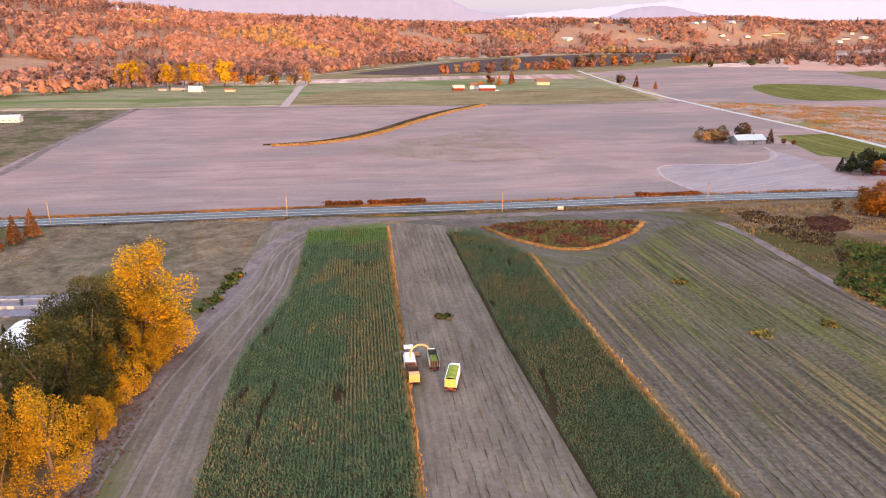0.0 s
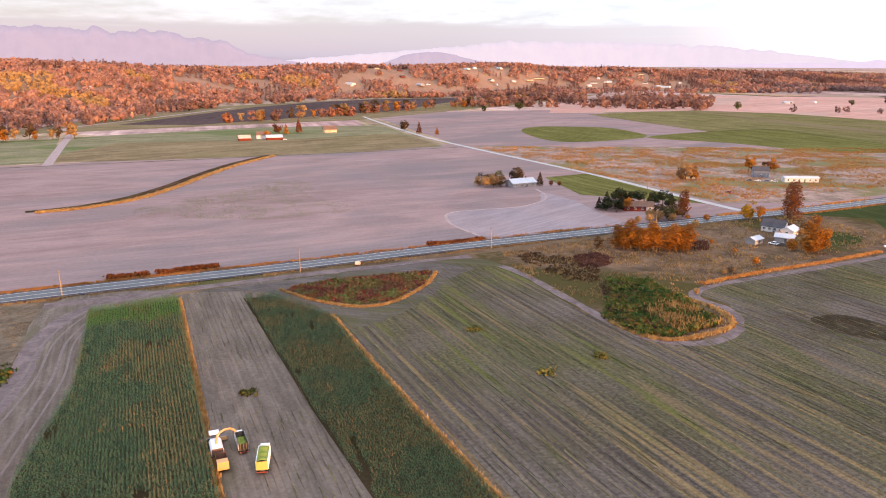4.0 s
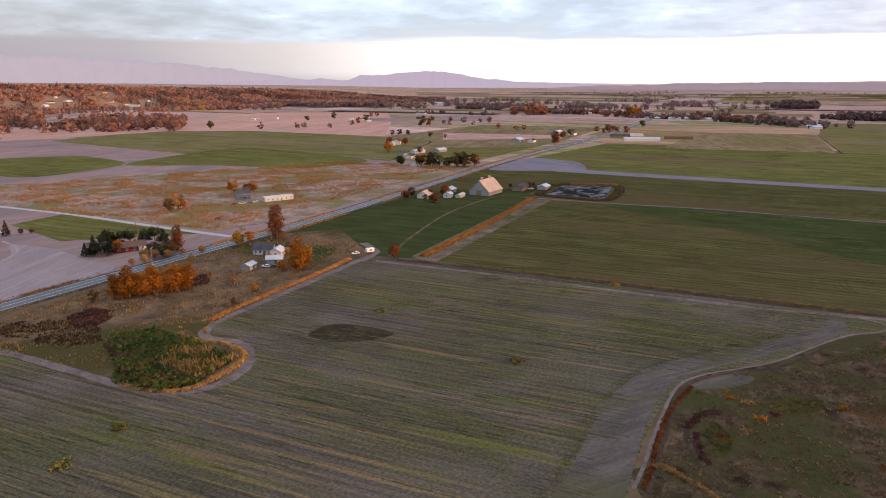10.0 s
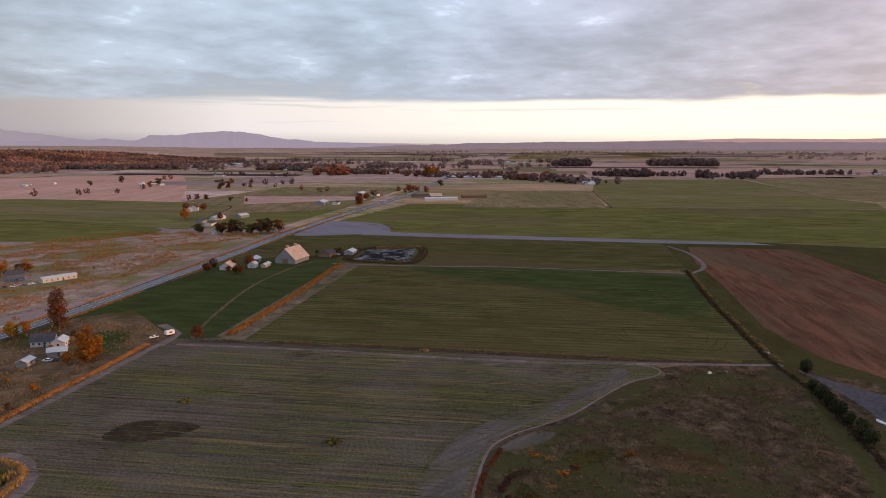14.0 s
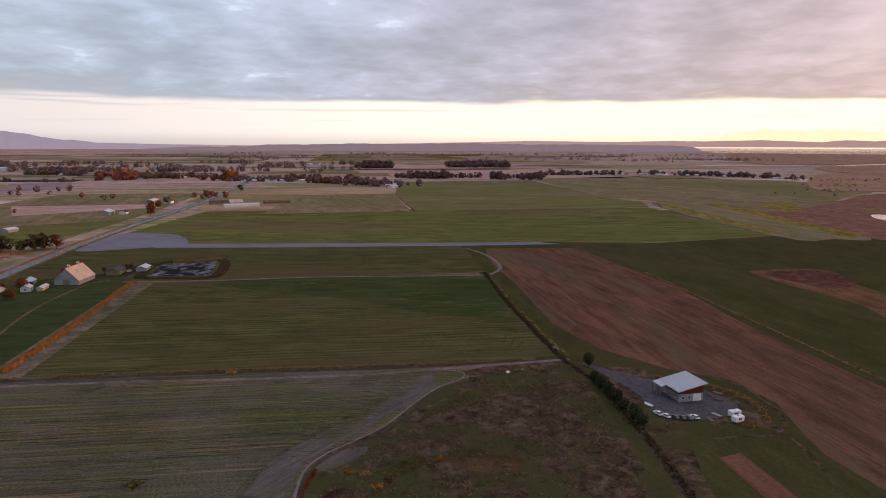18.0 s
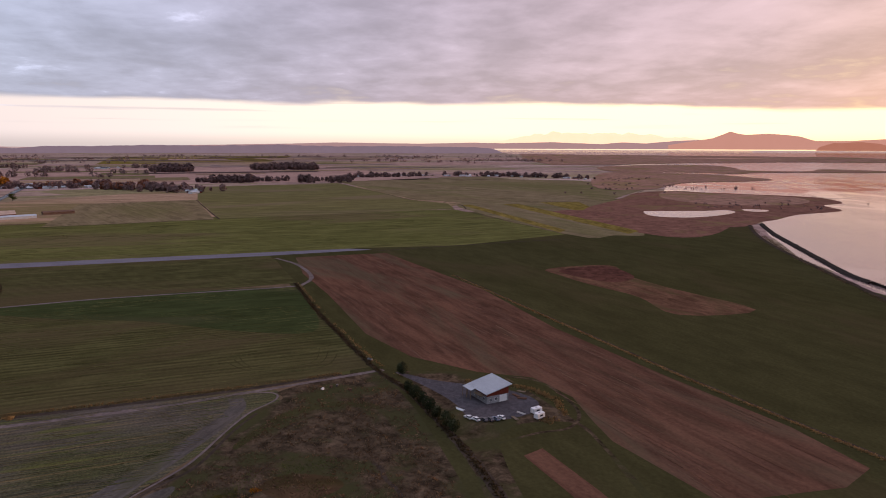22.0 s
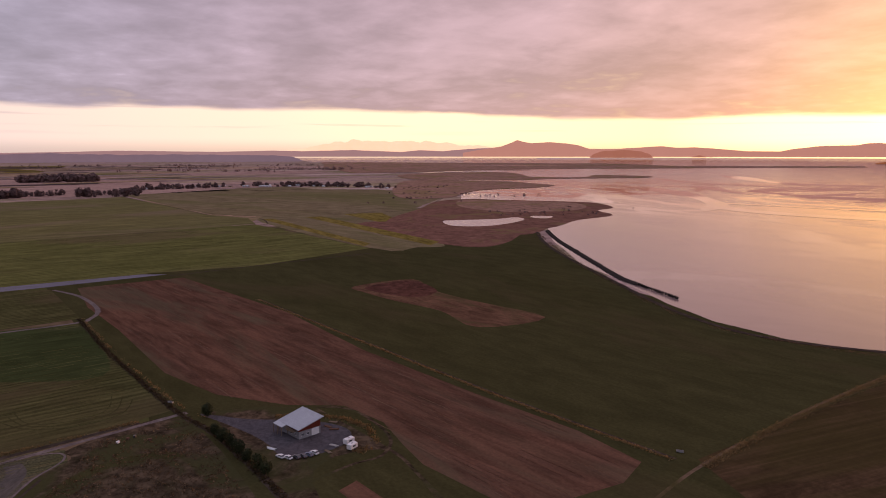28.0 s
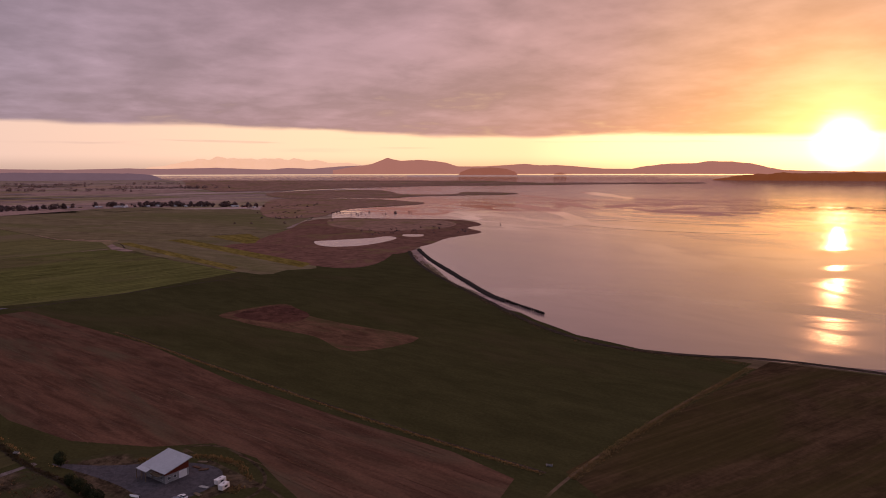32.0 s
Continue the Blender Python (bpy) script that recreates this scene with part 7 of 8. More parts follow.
# ---------------------------------------------------------------- buildings
def block(bm, x0, y0, z0, x1, y1, z1, bevel=0.0):
    """Adds a box, with softened edges where bevel is given."""
    made = bmesh.ops.create_cube(bm, size=1.0)["verts"]
    for v in made:
        v.co = Vector(((x0 + x1) / 2 + v.co.x * (x1 - x0), (y0 + y1) / 2 + v.co.y * (y1 - y0), (z0 + z1) / 2 + v.co.z * (z1 - z0)))
    if bevel:
        edges = list({e for v in made for e in v.link_edges})
        bmesh.ops.bevel(bm, geom=edges, offset=bevel, segments=2, affect="EDGES", profile=0.6)
    return bm


def prism(bm, outline, y0, y1):
    """Adds an outline in x and z, drawn out along y."""
    a = [bm.verts.new((x, y0, z)) for x, z in outline]
    b = [bm.verts.new((x, y1, z)) for x, z in outline]
    n = len(a)
    bm.faces.new(a)
    bm.faces.new(b[::-1])
    for k in range(n):
        bm.faces.new((a[k], b[k], b[(k + 1) % n], a[(k + 1) % n]))
    bmesh.ops.recalc_face_normals(bm, faces=bm.faces)
    return bm


SHARED = {}


def shared_part(key, name, make, material, parent, m=None):
    """A part whose mesh is built once and used again."""
    if key not in SHARED:
        bm = bmesh.new()
        make(bm)
        SHARED[key] = part(name, bm, material)
        ob = SHARED[key]
    else:
        ob = new(name, SHARED[key].data)
    ob.parent = parent
    if m is not None:
        ob.matrix_basis = m
    return ob


def window(parent, m, w=1.1, h=1.3):
    """A window in a wall that faces -y, at its sill's middle."""
    frame_ob = shared_part(("frame", w, h), "window", lambda bm: [block(bm, -w / 2 - 0.08, -0.07, 0, w / 2 + 0.08, 0.02, 0.08), block(bm, -w / 2 - 0.08, -0.06, h - 0.08, w / 2 + 0.08, 0.02, h),
                           block(bm, -w / 2 - 0.08, -0.06, 0.08, -w / 2, 0.02, h - 0.08), block(bm, w / 2, -0.06, 0.08, w / 2 + 0.08, 0.02, h - 0.08), block(bm, -0.03, -0.05, 0.08, 0.03, 0.02, h - 0.08)], M_PAINT_W, parent, m)
    shared_part(("pane", w, h), "pane", lambda bm: block(bm, -w / 2, -0.03, 0.08, w / 2, 0.01, h - 0.08), M_GLASS, frame_ob)


def house(x, y, turn, long, wide, tall, rise_by, wall, roof, label, name="house", windows=3, door=True, chimney=False, category="house", group="", near=True):
    """A gabled building: long along its own x, ridge along x."""
    base = new(name)
    k = 1.0 if math.hypot(x, y) <= 2500 else pulled(math.hypot(x, y)) / math.hypot(x, y)
    base.matrix_world = Matrix.LocRotScale(lie(x, y, rise(x, y)), Euler((0, 0, radians(turn))), (k, k, k))
    tagged(base, label, category, group)
    key = (round(long, 1), round(wide, 1), round(tall, 1), round(rise_by, 1), wall.name, roof.name)

    def walls(bm):
        prism(bm, [(-wide / 2, -0.2), (wide / 2, -0.2), (wide / 2, tall), (0, tall + rise_by), (-wide / 2, tall)], -long / 2, long / 2)
        bmesh.ops.rotate(bm, cent=(0, 0, 0), matrix=Matrix.Rotation(radians(90), 3, "Z"), verts=bm.verts)

    def roofs(bm):
        s = rise_by / (wide / 2)
        o = 0.5
        for sx in (-1, 1):
            prism(bm, [(0, tall + rise_by + 0.02), (sx * (wide / 2 + o), tall - o * s + 0.02), (sx * (wide / 2 + o), tall - o * s + 0.20), (0, tall + rise_by + 0.20)], -long / 2 - o, long / 2 + o)
        if near:
            block(bm, -0.14, -long / 2 - o, tall + rise_by + 0.16, 0.14, long / 2 + o, tall + rise_by + 0.26)
        bmesh.ops.rotate(bm, cent=(0, 0, 0), matrix=Matrix.Rotation(radians(90), 3, "Z"), verts=bm.verts)

    w = shared_part(("wall",) + key, "wall", walls, wall, base)
    r = shared_part(("roof",) + key, "roof", roofs, roof, base)
    if windows:
        for i in range(windows):
            px = -long / 2 + long * (i + 0.6) / (windows + 0.2)
            for sy, rot in ((-wide / 2, 0), (wide / 2, 180)):
                window(base, pose(px, sy, 1.0, 0, 0, rot))
        window(base, pose(long / 2, 0, 1.0, 0, 0, 90))
        window(base, pose(-long / 2, 0, 1.0, 0, 0, -90))
    if door:
        shared_part(("door",), "door", lambda bm: block(bm, -0.5, -0.06, 0.0, 0.5, 0.02, 2.05, 0.01), M_PAINT_D, base, pose(long * 0.08, -wide / 2, 0.05))
    if chimney:
        shared_part(("chimney",), "chimney", lambda bm: [block(bm, -0.35, -0.35, 0, 0.35, 0.35, 2.0, 0.03), block(bm, -0.45, -0.45, 2.0, 0.45, 0.45, 2.15)], M_BROWNROOF, r, pose(long * 0.2, 0, tall + rise_by - 0.8))
    return base


# farmhouse by the road, and its yard
house(257, 273, -60, 10.5, 7, 3.0, 3.0, M_WALL, M_DARKROOF, "white two-storey farmhouse with a dark shingle roof", "farmhouse", 4, True, True)
house(258, 264, 30, 9, 6, 2.8, 1.6, M_WALL, M_METALROOF, "white annex with a pale metal roof", "annex", 2)
house(245, 253, -50, 8, 5, 2.6, 1.3, M_GREYWALL, M_METALROOF, "small shed with a pale metal roof", "garden_shed", 0)
house(229.5, 255, 20, 7, 4.5, 2.3, 1.0, M_GREYWALL, M_METALROOF, "low white outbuilding in the yard", "outbuilding", 0)
house(222, 341, -22, 17, 9, 2.8, 2.0, M_REDWALL, M_BROWNROOF, "low red-brown bungalow among dark firs", "bungalow", 4, True, True)
house(229, 337, -22, 8, 7, 2.6, 1.6, M_WALL, M_GREYPLOT, "grey-roofed wing of the bungalow", "bungalow_wing", 2)
house(191, 438, 10, 19, 10, 3.0, 2.4, M_GREYWALL, M_METALROOF, "cottage with a wide pale metal roof", "cottage", 4, True, True)
house(391, 398, -19, 24, 6, 3.0, 1.0, M_WALL, M_METALROOF, "long white mobile home in the meadow", "mobile_home", 6)
house(381, 427, -30, 11, 8, 5.0, 2.5, M_PAINT_B, M_DARKROOF, "blue-grey house behind meadow trees", "house", 3, True, True)
house(324, 433, -30, 6, 5, 2.6, 1.4, M_WALL, M_BROWNROOF, "little white hut beside golden trees", "hut", 1)
house(466, 308, 15, 12, 9, 3.0, 2.8, M_WALL, M_TANROOF, "white cottage with a tan roof by the road", "cottage", 3)
house(478, 293, 15, 8, 6, 3.0, 1.8, M_WALL, M_METALROOF, "white garage beside the cottage", "garage", 1)
house(484, 285, 12, 13, 4, 2.2, 0.8, M_TAN, M_METALROOF, "low lean-to with a pale roof", "lean_to", 0)
# great barn
barn = house(513, 277, 2, 26, 18, 3.6, 8.8, M_GREYWALL, M_TANROOF, "great grey barn with a steep weathered tin roof", "barn", 0, False, False, "barn")
shared_part(("barn_door",), "barn_door", lambda bm: [block(bm, -2.4, -0.12, 0, 2.4, 0.02, 4.2, 0.03), block(bm, -2.4, -0.18, 1.9, 2.4, -0.12, 2.15), block(bm, -0.1, -0.18, 0, 0.1, -0.12, 4.2)], M_WOOD, barn, pose(-13.05, 0, 0, 0, 0, -90))
for px in (-8, 6):
    shared_part(("barn_cupola",), "cupola", lambda bm: [block(bm, -0.8, -0.8, 0, 0.8, 0.8, 1.6, 0.04), prism(bm, [(-1.1, 1.6), (1.1, 1.6), (0, 2.4)], -1.1, 1.1)], M_TANROOF, barn, pose(px, 0, 12.2))
house(500, 306, 8, 14, 8, 3.0, 1.8, M_GREYWALL, M_METALROOF, "grey machine shed beside the barn", "machine_shed", 0)
house(548, 262, 8, 18, 10, 3.4, 1.8, M_WOOD, M_DARKROOF, "dark open cattle shed", "cattle_shed", 0)
house(562, 246, 8, 14, 8, 3.0, 1.6, M_GREYWALL, M_METALROOF, "grey shed by the slurry pond", "shed", 0)
# slurry pond with its banks
lane("pond_bank", [(530, 236), (594, 247), (619, 200), (537, 178), (528, 205), (530, 236)], 9.0, M_BRAMBLE, "dark earth bank round the slurry pond", 0.45, category="bank")
M_SLURRY = surface("slurry_crust", ((0.030, 0.030, 0.032), (0.21, 0.20, 0.215)), 0.09, 0.4, rough=0.4, bump=0.2, fine_mix=0.3, patch=((0.022, 0.022, 0.022), 0.06, 0.44, 0.54), rugged=0.5)
field("slurry_pond", [(535, 232), (591, 241), (613, 201), (540, 183)], M_SLURRY, "grey crusted slurry pond", 0.16, "pond")
thicket("pond_bank_growth", along([(530, 236), (594, 247), (619, 200), (537, 178), (530, 236)], 900, 2.4), 0.7, L_BROWNTREE, "dark growth on the pond bank", 5, 0.4)
grass("pond_straw", along([(602, 236), (619, 199)], 700, 5.0), 1.7, L_STRAW, "tall orange reeds beside the slurry pond", 4)
# roadside farm, far farms
for x, y, t, l, w, h, r, wall, roof, lab in [
        (655, 445, 20, 14, 9, 4.0, 2.6, M_WALL, M_DARKROOF, "white house in a dark grove"), (676, 432, 20, 12, 8, 3.5, 2.2, M_GREYWALL, M_METALROOF, "grey outbuilding in a dark grove"),
        (722, 500, 10, 16, 9, 3.2, 1.8, M_WALL, M_DARKROOF, "white barn behind the dark grove"), (742, 527, 15, 14, 9, 3.6, 2.4, M_GREYWALL, M_DARKROOF, "grey farm building with dark roof"),
        (785, 532, -10, 20, 9, 3.2, 1.8, M_WALL, M_METALROOF, "long pale farm shed on the plain"), (815, 515, -5, 18, 10, 3.4, 2.0, M_GREYWALL, M_METALROOF, "long grey farm shed on the plain"),
        (880, 636, 30, 18, 11, 5.5, 3.2, M_WALL, M_REDWALL, "white farmhouse with a red roof"), (862, 632, 30, 10, 8, 4.0, 2.0, M_WALL, M_METALROOF, "white wooden farm outbuilding with low roof"),
        (1034, 505, 12, 30, 16, 4.0, 3.0, M_GREYWALL, M_METALROOF, "grey barn with a pale roof by the road"), (1040, 482, 12, 18, 10, 3.6, 2.2, M_WALL, M_DARKROOF, "white farm building by the road"),
        (1255, 530, 8, 40, 16, 4.0, 2.4, M_GREYWALL, M_METALROOF, "pale-roofed cattle barn by the road"), (1238, 492, 8, 22, 12, 4.0, 3.0, M_WALL, M_DARKROOF, "white farmhouse by the road"),
        (1174, 343, -62, 58, 14, 3.6, 2.0, M_WALL, M_METALROOF, "long white greenhouse on the plain"), (1205, 362, -62, 22, 14, 5.0, 5.0, M_REDWALL, M_TANROOF, "red barn behind the greenhouse"),
        (1246, 300, -62, 46, 12, 3.6, 2.0, M_BROWNROOF, M_BROWNROOF, "long brown poultry shed on the plain"), (1230, 395, -62, 40, 14, 3.6, 2.2, M_WOOD, M_DARKROOF, "dark farm sheds by the road"),
        (18, 824, 5, 13, 9, 3.0, 3.0, M_REDWALL, M_TANROOF, "red barn with a bright roof"), (51, 824, 3, 18, 9, 3.0, 2.6, M_REDWALL, M_METALROOF, "long red barn with a pale roof"),
        (40, 842, 0, 16, 10, 4.5, 3.5, M_WALL, M_BROWNROOF, "white farmhouse behind the red barns"), (126, 905, 5, 16, 12, 4.0, 4.0, M_TAN, M_BROWNROOF, "tan barn in the green meadow"),
        (-280, 808, 4, 14, 10, 3.4, 3.0, M_WALL, M_METALROOF, "bright white barn below the golden trees"), (-306, 828, 0, 16, 9, 3.6, 2.2, M_GREYWALL, M_DARKROOF, "grey farm shed at the hill foot"),
        (-322, 822, 0, 10, 7, 3.0, 2.0, M_GREYWALL, M_DARKROOF, "small farm shed at the hill foot"), (-242, 812, 0, 11, 6, 2.4, 1.4, M_TAN, M_BROWNROOF, "low white shed in the meadow"),
        (-334, 545, 10, 14, 8, 3.4, 2.0, M_WALL, M_METALROOF, "white farm cottage with a pale roof"), (-346, 552, 10, 9, 7, 3.0, 1.8, M_GREYWALL, M_DARKROOF, "grey outbuilding by the cottage")]:
    house(x, y, t, l, w, h, r, wall, roof, lab, "farm_building", 0 if x > 700 or abs(y) > 700 else 3, False, False, "farm building", near=False)

# white hoop barn and concrete pads beside the poplars
hoop = tagged(new("hoop_barn"), "white fabric hoop barn beside the poplars", "barn")
hoop.matrix_world = pose(-95, 141, 0, 0, 0, 8)
bm = bmesh.new()
prism(bm, [(5.5 * math.cos(math.pi * k / 14), 5.2 * math.sin(math.pi * k / 14) ** 0.8) for k in range(15)], -9, 9)
part("cover", bm, M_PAINT_W, hoop)
for yy in (-9.05, -4.5, 0, 4.5, 9.05):
    shared_part(("hoop",), "hoop", lambda bm: [limb(bm, (5.58 * math.cos(math.pi * k / 10), 0, 5.27 * math.sin(math.pi * k / 10) ** 0.8), (5.58 * math.cos(math.pi * (k + 1) / 10), 0, 5.27 * math.sin(math.pi * (k + 1) / 10) ** 0.8), 0.06, 0.06) for k in range(10)], M_STEEL, hoop, pose(0, yy, 0))
pad = tagged(new("concrete_pad"), "cracked concrete pads with low dividing walls", "concrete pad")
pad.matrix_world = pose(-112, 170, 0.25, 0, 0, 4)
for i in range(4):
    for j in range(3):
        shared_part(("slab",), "slab", lambda bm: block(bm, -2.9, -2.4, -0.3, 2.9, 2.4, 0.12, 0.03), M_GREYPLOT, pad, pose(-9 + 6 * i, -5 + 5 * j, 0.01 * ((i * 7 + j * 3) % 4)))
for j in range(2):
    shared_part(("divider",), "divider", lambda bm: block(bm, -9, -0.15, 0, 9, 0.15, 0.9, 0.03), M_CONCRETE, pad, pose(-1, -2.5 + 5 * j, 0.1))
shared_part(("post_on_pad",), "post", lambda bm: block(bm, -0.3, -0.3, 0, 0.3, 0.3, 2.2, 0.04), M_PAINT_D, pad, pose(2, -1, 0.1))

# the modern shed with a single-pitch roof, in its gravel yard
field("shed_yard", smoothed([(318, -71), (300, -78), (280, -85), (265, -88), (251, -89), (247, -100), (252, -117), (264, -123), (278, -117), (290, -102), (302, -86)], True, 4), M_GRAVEL, "grey gravel yard round the shed", 0.12, "yard")
shed = tagged(new("modern_shed"), "two-storey shed with a pale metal roof and dark red upper walls", "shed")
shed.matrix_world = pose(273.2, -104.2, 0.1, 0, 0, 13.5) @ Matrix.Diagonal((0.88, 0.88, 1.06, 1.0))
bm = bmesh.new()
block(bm, -8.0, -6.2, -0.3, 7.0, 6.2, 3.1, 0.02)
part("lower_wall", bm, M_GREYWALL, shed, "grey ground-floor wall")
bm = bmesh.new()
prism(bm, [(-6.24, 3.1), (6.24, 3.1), (6.24, 4.5), (-6.24, 6.7)], -7.04, 8.04)
bmesh.ops.rotate(bm, cent=(0, 0, 0), matrix=Matrix.Rotation(radians(90), 3, "Z"), verts=bm.verts)
part("upper_wall", bm, M_REDWALL, shed, "dark red upper wall")
bm = bmesh.new()
prism(bm, [(-7.4, 6.94), (7.6, 4.30), (7.6, 4.56), (-7.4, 7.20)], -9.0, 9.6)
bmesh.ops.rotate(bm, cent=(0, 0, 0), matrix=Matrix.Rotation(radians(90), 3, "Z"), verts=bm.verts)
sheet = part("roof", bm, M_METALROOF, shed, "pale standing-seam metal roof")
for i in range(24):
    shared_part(("seam",), "seam", lambda bm: prism(bm, [(-7.4, 7.20), (7.6, 4.56), (7.6, 4.62), (-7.4, 7.26)], -0.03, 0.03), M_METALROOF, sheet, pose(-9.4 + 0.8 * i, 0, 0, 0, 0, 90))
bm = bmesh.new()
prism(bm, [(7.6, 4.28), (10.2, 3.82), (10.2, 4.04), (7.6, 4.50)], -9.0, -1.0)
bmesh.ops.rotate(bm, cent=(0, 0, 0), matrix=Matrix.Rotation(radians(90), 3, "Z"), verts=bm.verts)
part("porch_roof", bm, M_METALROOF, shed)
for px, py in [(1.6, 10.0), (5.2, 10.0), (9.0, 10.0), (9.0, 7.2)]:
    shared_part(("porch_post",), "post", lambda bm: block(bm, -0.12, -0.12, -0.3, 0.12, 0.12, 3.85, 0.02), M_WOOD, shed, pose(px, py, 0))
for px, py in [(1.6, 6.6), (9.0, -6.8)]:
    shared_part(("porch_post",), "post", None, M_WOOD, shed, pose(px, py, 0))
shared_part(("roller_door",), "roller_door", lambda bm: [block(bm, -2.1, -0.08, 0, 2.1, 0.02, 2.9, 0.02)] + [block(bm, -2.08, -0.11, 0.1 + 0.4 * k, 2.08, -0.08, 0.42 + 0.4 * k, 0.01) for k in range(7)], M_PAINT_W, shed, pose(-8.0, -3.1, 0, 0, 0, -90))
for py in (1.2, 4.2):
    window(shed, pose(-8.0, py, 1.0, 0, 0, -90), 1.4, 1.2)
for px in (-5, -1, 3):
    window(shed, pose(px, -6.2, 1.0, 0, 0, 0), 1.4, 1.2)
    window(shed, pose(px, 6.2, 1.0, 0, 0, 180), 1.4, 1.2)
bm = bmesh.new()
block(bm, -6.0, 6.4, 2.9, 0.5, 8.6, 3.1)
deck_ob = part("balcony", bm, M_WOOD, shed, "wooden balcony deck")
for k in range(12):
    shared_part(("baluster",), "baluster", lambda bm: block(bm, -0.04, -0.04, 0, 0.04, 0.04, 1.0), M_WOOD, deck_ob, pose(-5.9 + 0.58 * k, 8.5, 3.1))
bm = bmesh.new()
block(bm, -6.0, 8.44, 4.1, 0.5, 8.56, 4.2)
part("handrail", bm, M_WOOD, deck_ob)

# ---------------------------------------------------------------- vehicles
def wheel(parent, x, y, r, w):
    """A wheel with its tyre and rim, axle along x."""
    def tyre(bm):
        n = 18
        prof = [(-w / 2, r * 0.55), (-w / 2, r * 0.92), (-w * 0.35, r), (w * 0.35, r), (w / 2, r * 0.92), (w / 2, r * 0.55)]
        rings = [[bm.verts.new((px, pr * math.cos(6.2832 * k / n), pr * math.sin(6.2832 * k / n))) for px, pr in prof] for k in range(n)]
        for k in range(n):
            for j in range(len(prof) - 1):
                bm.faces.new((rings[k][j], rings[(k + 1) % n][j], rings[(k + 1) % n][j + 1], rings[k][j + 1]))

    def rim(bm):
        bmesh.ops.create_cone(bm, cap_ends=True, segments=14, radius1=r * 0.57, radius2=r * 0.5, depth=w * 0.8, matrix=Matrix.Rotation(radians(90), 4, "Y"))

    t = shared_part(("tyre", r, w), "wheel", tyre, M_TYRE, parent, pose(x, y, r))
    shared_part(("rim", r, w), "rim", rim, M_STEEL, t)


def silage_truck(x, y, turn, box, tail, label, full, size=1.0):
    """A tipper truck with an open high-sided box; it faces +y."""
    base = tagged(new("silage_truck"), label, "truck", "silage trucks")
    base.matrix_world = pose(x, y, 0.06, 0, 0, turn) @ Matrix.Scale(size, 4)
    bm = bmesh.new()
    for a in [(-1.3, -4.2, 1.2, 1.3, 2.6, 1.35), (-1.3, -4.2, 1.35, -1.2, 2.6, 3.4), (1.2, -4.2, 1.35, 1.3, 2.6, 3.4), (-1.2, 2.5, 1.35, 1.2, 2.6, 3.6)]:
        block(bm, *a)
    part("box", bm, box, base, "open high-sided silage box")
    for k in range(7):
        for sx in (-1.36, 1.36):
            shared_part(("rib",), "rib", lambda bm: block(bm, -0.05, -0.06, 1.2, 0.05, 0.06, 3.4), box, base, pose(sx, -4.0 + 1.07 * k, 0))
    bm = bmesh.new()
    block(bm, -1.3, -4.32, 1.25, 1.3, -4.22, 3.3, 0.02)
    gate = part("tailgate", bm, tail, base, "tailgate closing the rear of the box")
    for sx in (-0.8, 0, 0.8):
        shared_part(("gate_bar",), "bar", lambda bm: block(bm, -0.06, -4.39, 1.3, 0.06, -4.32, 3.25), tail, gate, pose(sx, 0, 0))
    bm = bmesh.new()
    n = 9
    top = 3.3 if full else 1.9
    grid = [[bm.verts.new((-1.19 + 2.38 * i / n, -4.15 + 6.6 * j / 16, top + (0.45 if full else 0.3) * math.sin(math.pi * i / n) * (0.7 + 0.4 * math.sin(j * 1.1)) + 0.06 * noise.noise((i, j, 3)))) for i in range(n + 1)] for j in range(17)]
    for j in range(16):
        for i in range(n):
            bm.faces.new((grid[j][i], grid[j][i + 1], grid[j + 1][i + 1], grid[j + 1][i]))
    part("load", bm, M_SILAGE, base, "heap of chopped green maize")
    bm = bmesh.new()
    prism(bm, [(-1.2, 0.6), (1.2, 0.6), (1.2, 2.0), (1.05, 2.9), (-1.05, 2.9), (-1.2, 2.0)], 2.8, 4.6)
    cab = part("cab", bm, M_PAINT_W, base, "white truck cab")
    shared_part(("truck_glass",), "windscreen", lambda bm: block(bm, -1.0, 4.6, 1.8, 1.0, 4.65, 2.7), M_GLASS, cab)
    shared_part(("truck_chassis",), "chassis", lambda bm: block(bm, -0.5, -4.1, 0.75, 0.5, 4.5, 1.15), M_PAINT_D, base)
    shared_part(("truck_bumper",), "bumper", lambda bm: block(bm, -1.2, -4.35, 0.55, 1.2, -4.2, 0.75, 0.02), M_PAINT_R, base)
    for sx in (-1.05, 1.05):
        for py in (-3.2, -2.0, 3.5):
            wheel(base, sx, py, 0.52, 0.42)
    return base


# the first truck's yellow tail is low sunlight put into the paint
silage_truck(2.0, 128.5, -8, M_PAINT_W, M_SUN_YELLOW, "white-sided silage truck heaped with green chopped maize", True, 0.88)
silage_truck(-2.2, 136.9, 8, M_PAINT_D, M_RUST, "dark silage truck being filled beside the harvester", False, 0.75)

harvester = tagged(new("forage_harvester"), "pale forage harvester with an orange spout, cutting maize", "harvester")
harvester.matrix_world = pose(-7.2, 135.3, 0.06, 0, 0, 7) @ Matrix.Scale(0.88, 4)
bm = bmesh.new()
prism(bm, [(-1.35, 1.0), (1.35, 1.0), (1.45, 2.4), (1.0, 3.1), (-1.0, 3.1), (-1.45, 2.4)], -2.6, 2.4)
hull = part("body", bm, M_PAINT_W, harvester, "pale engine body")
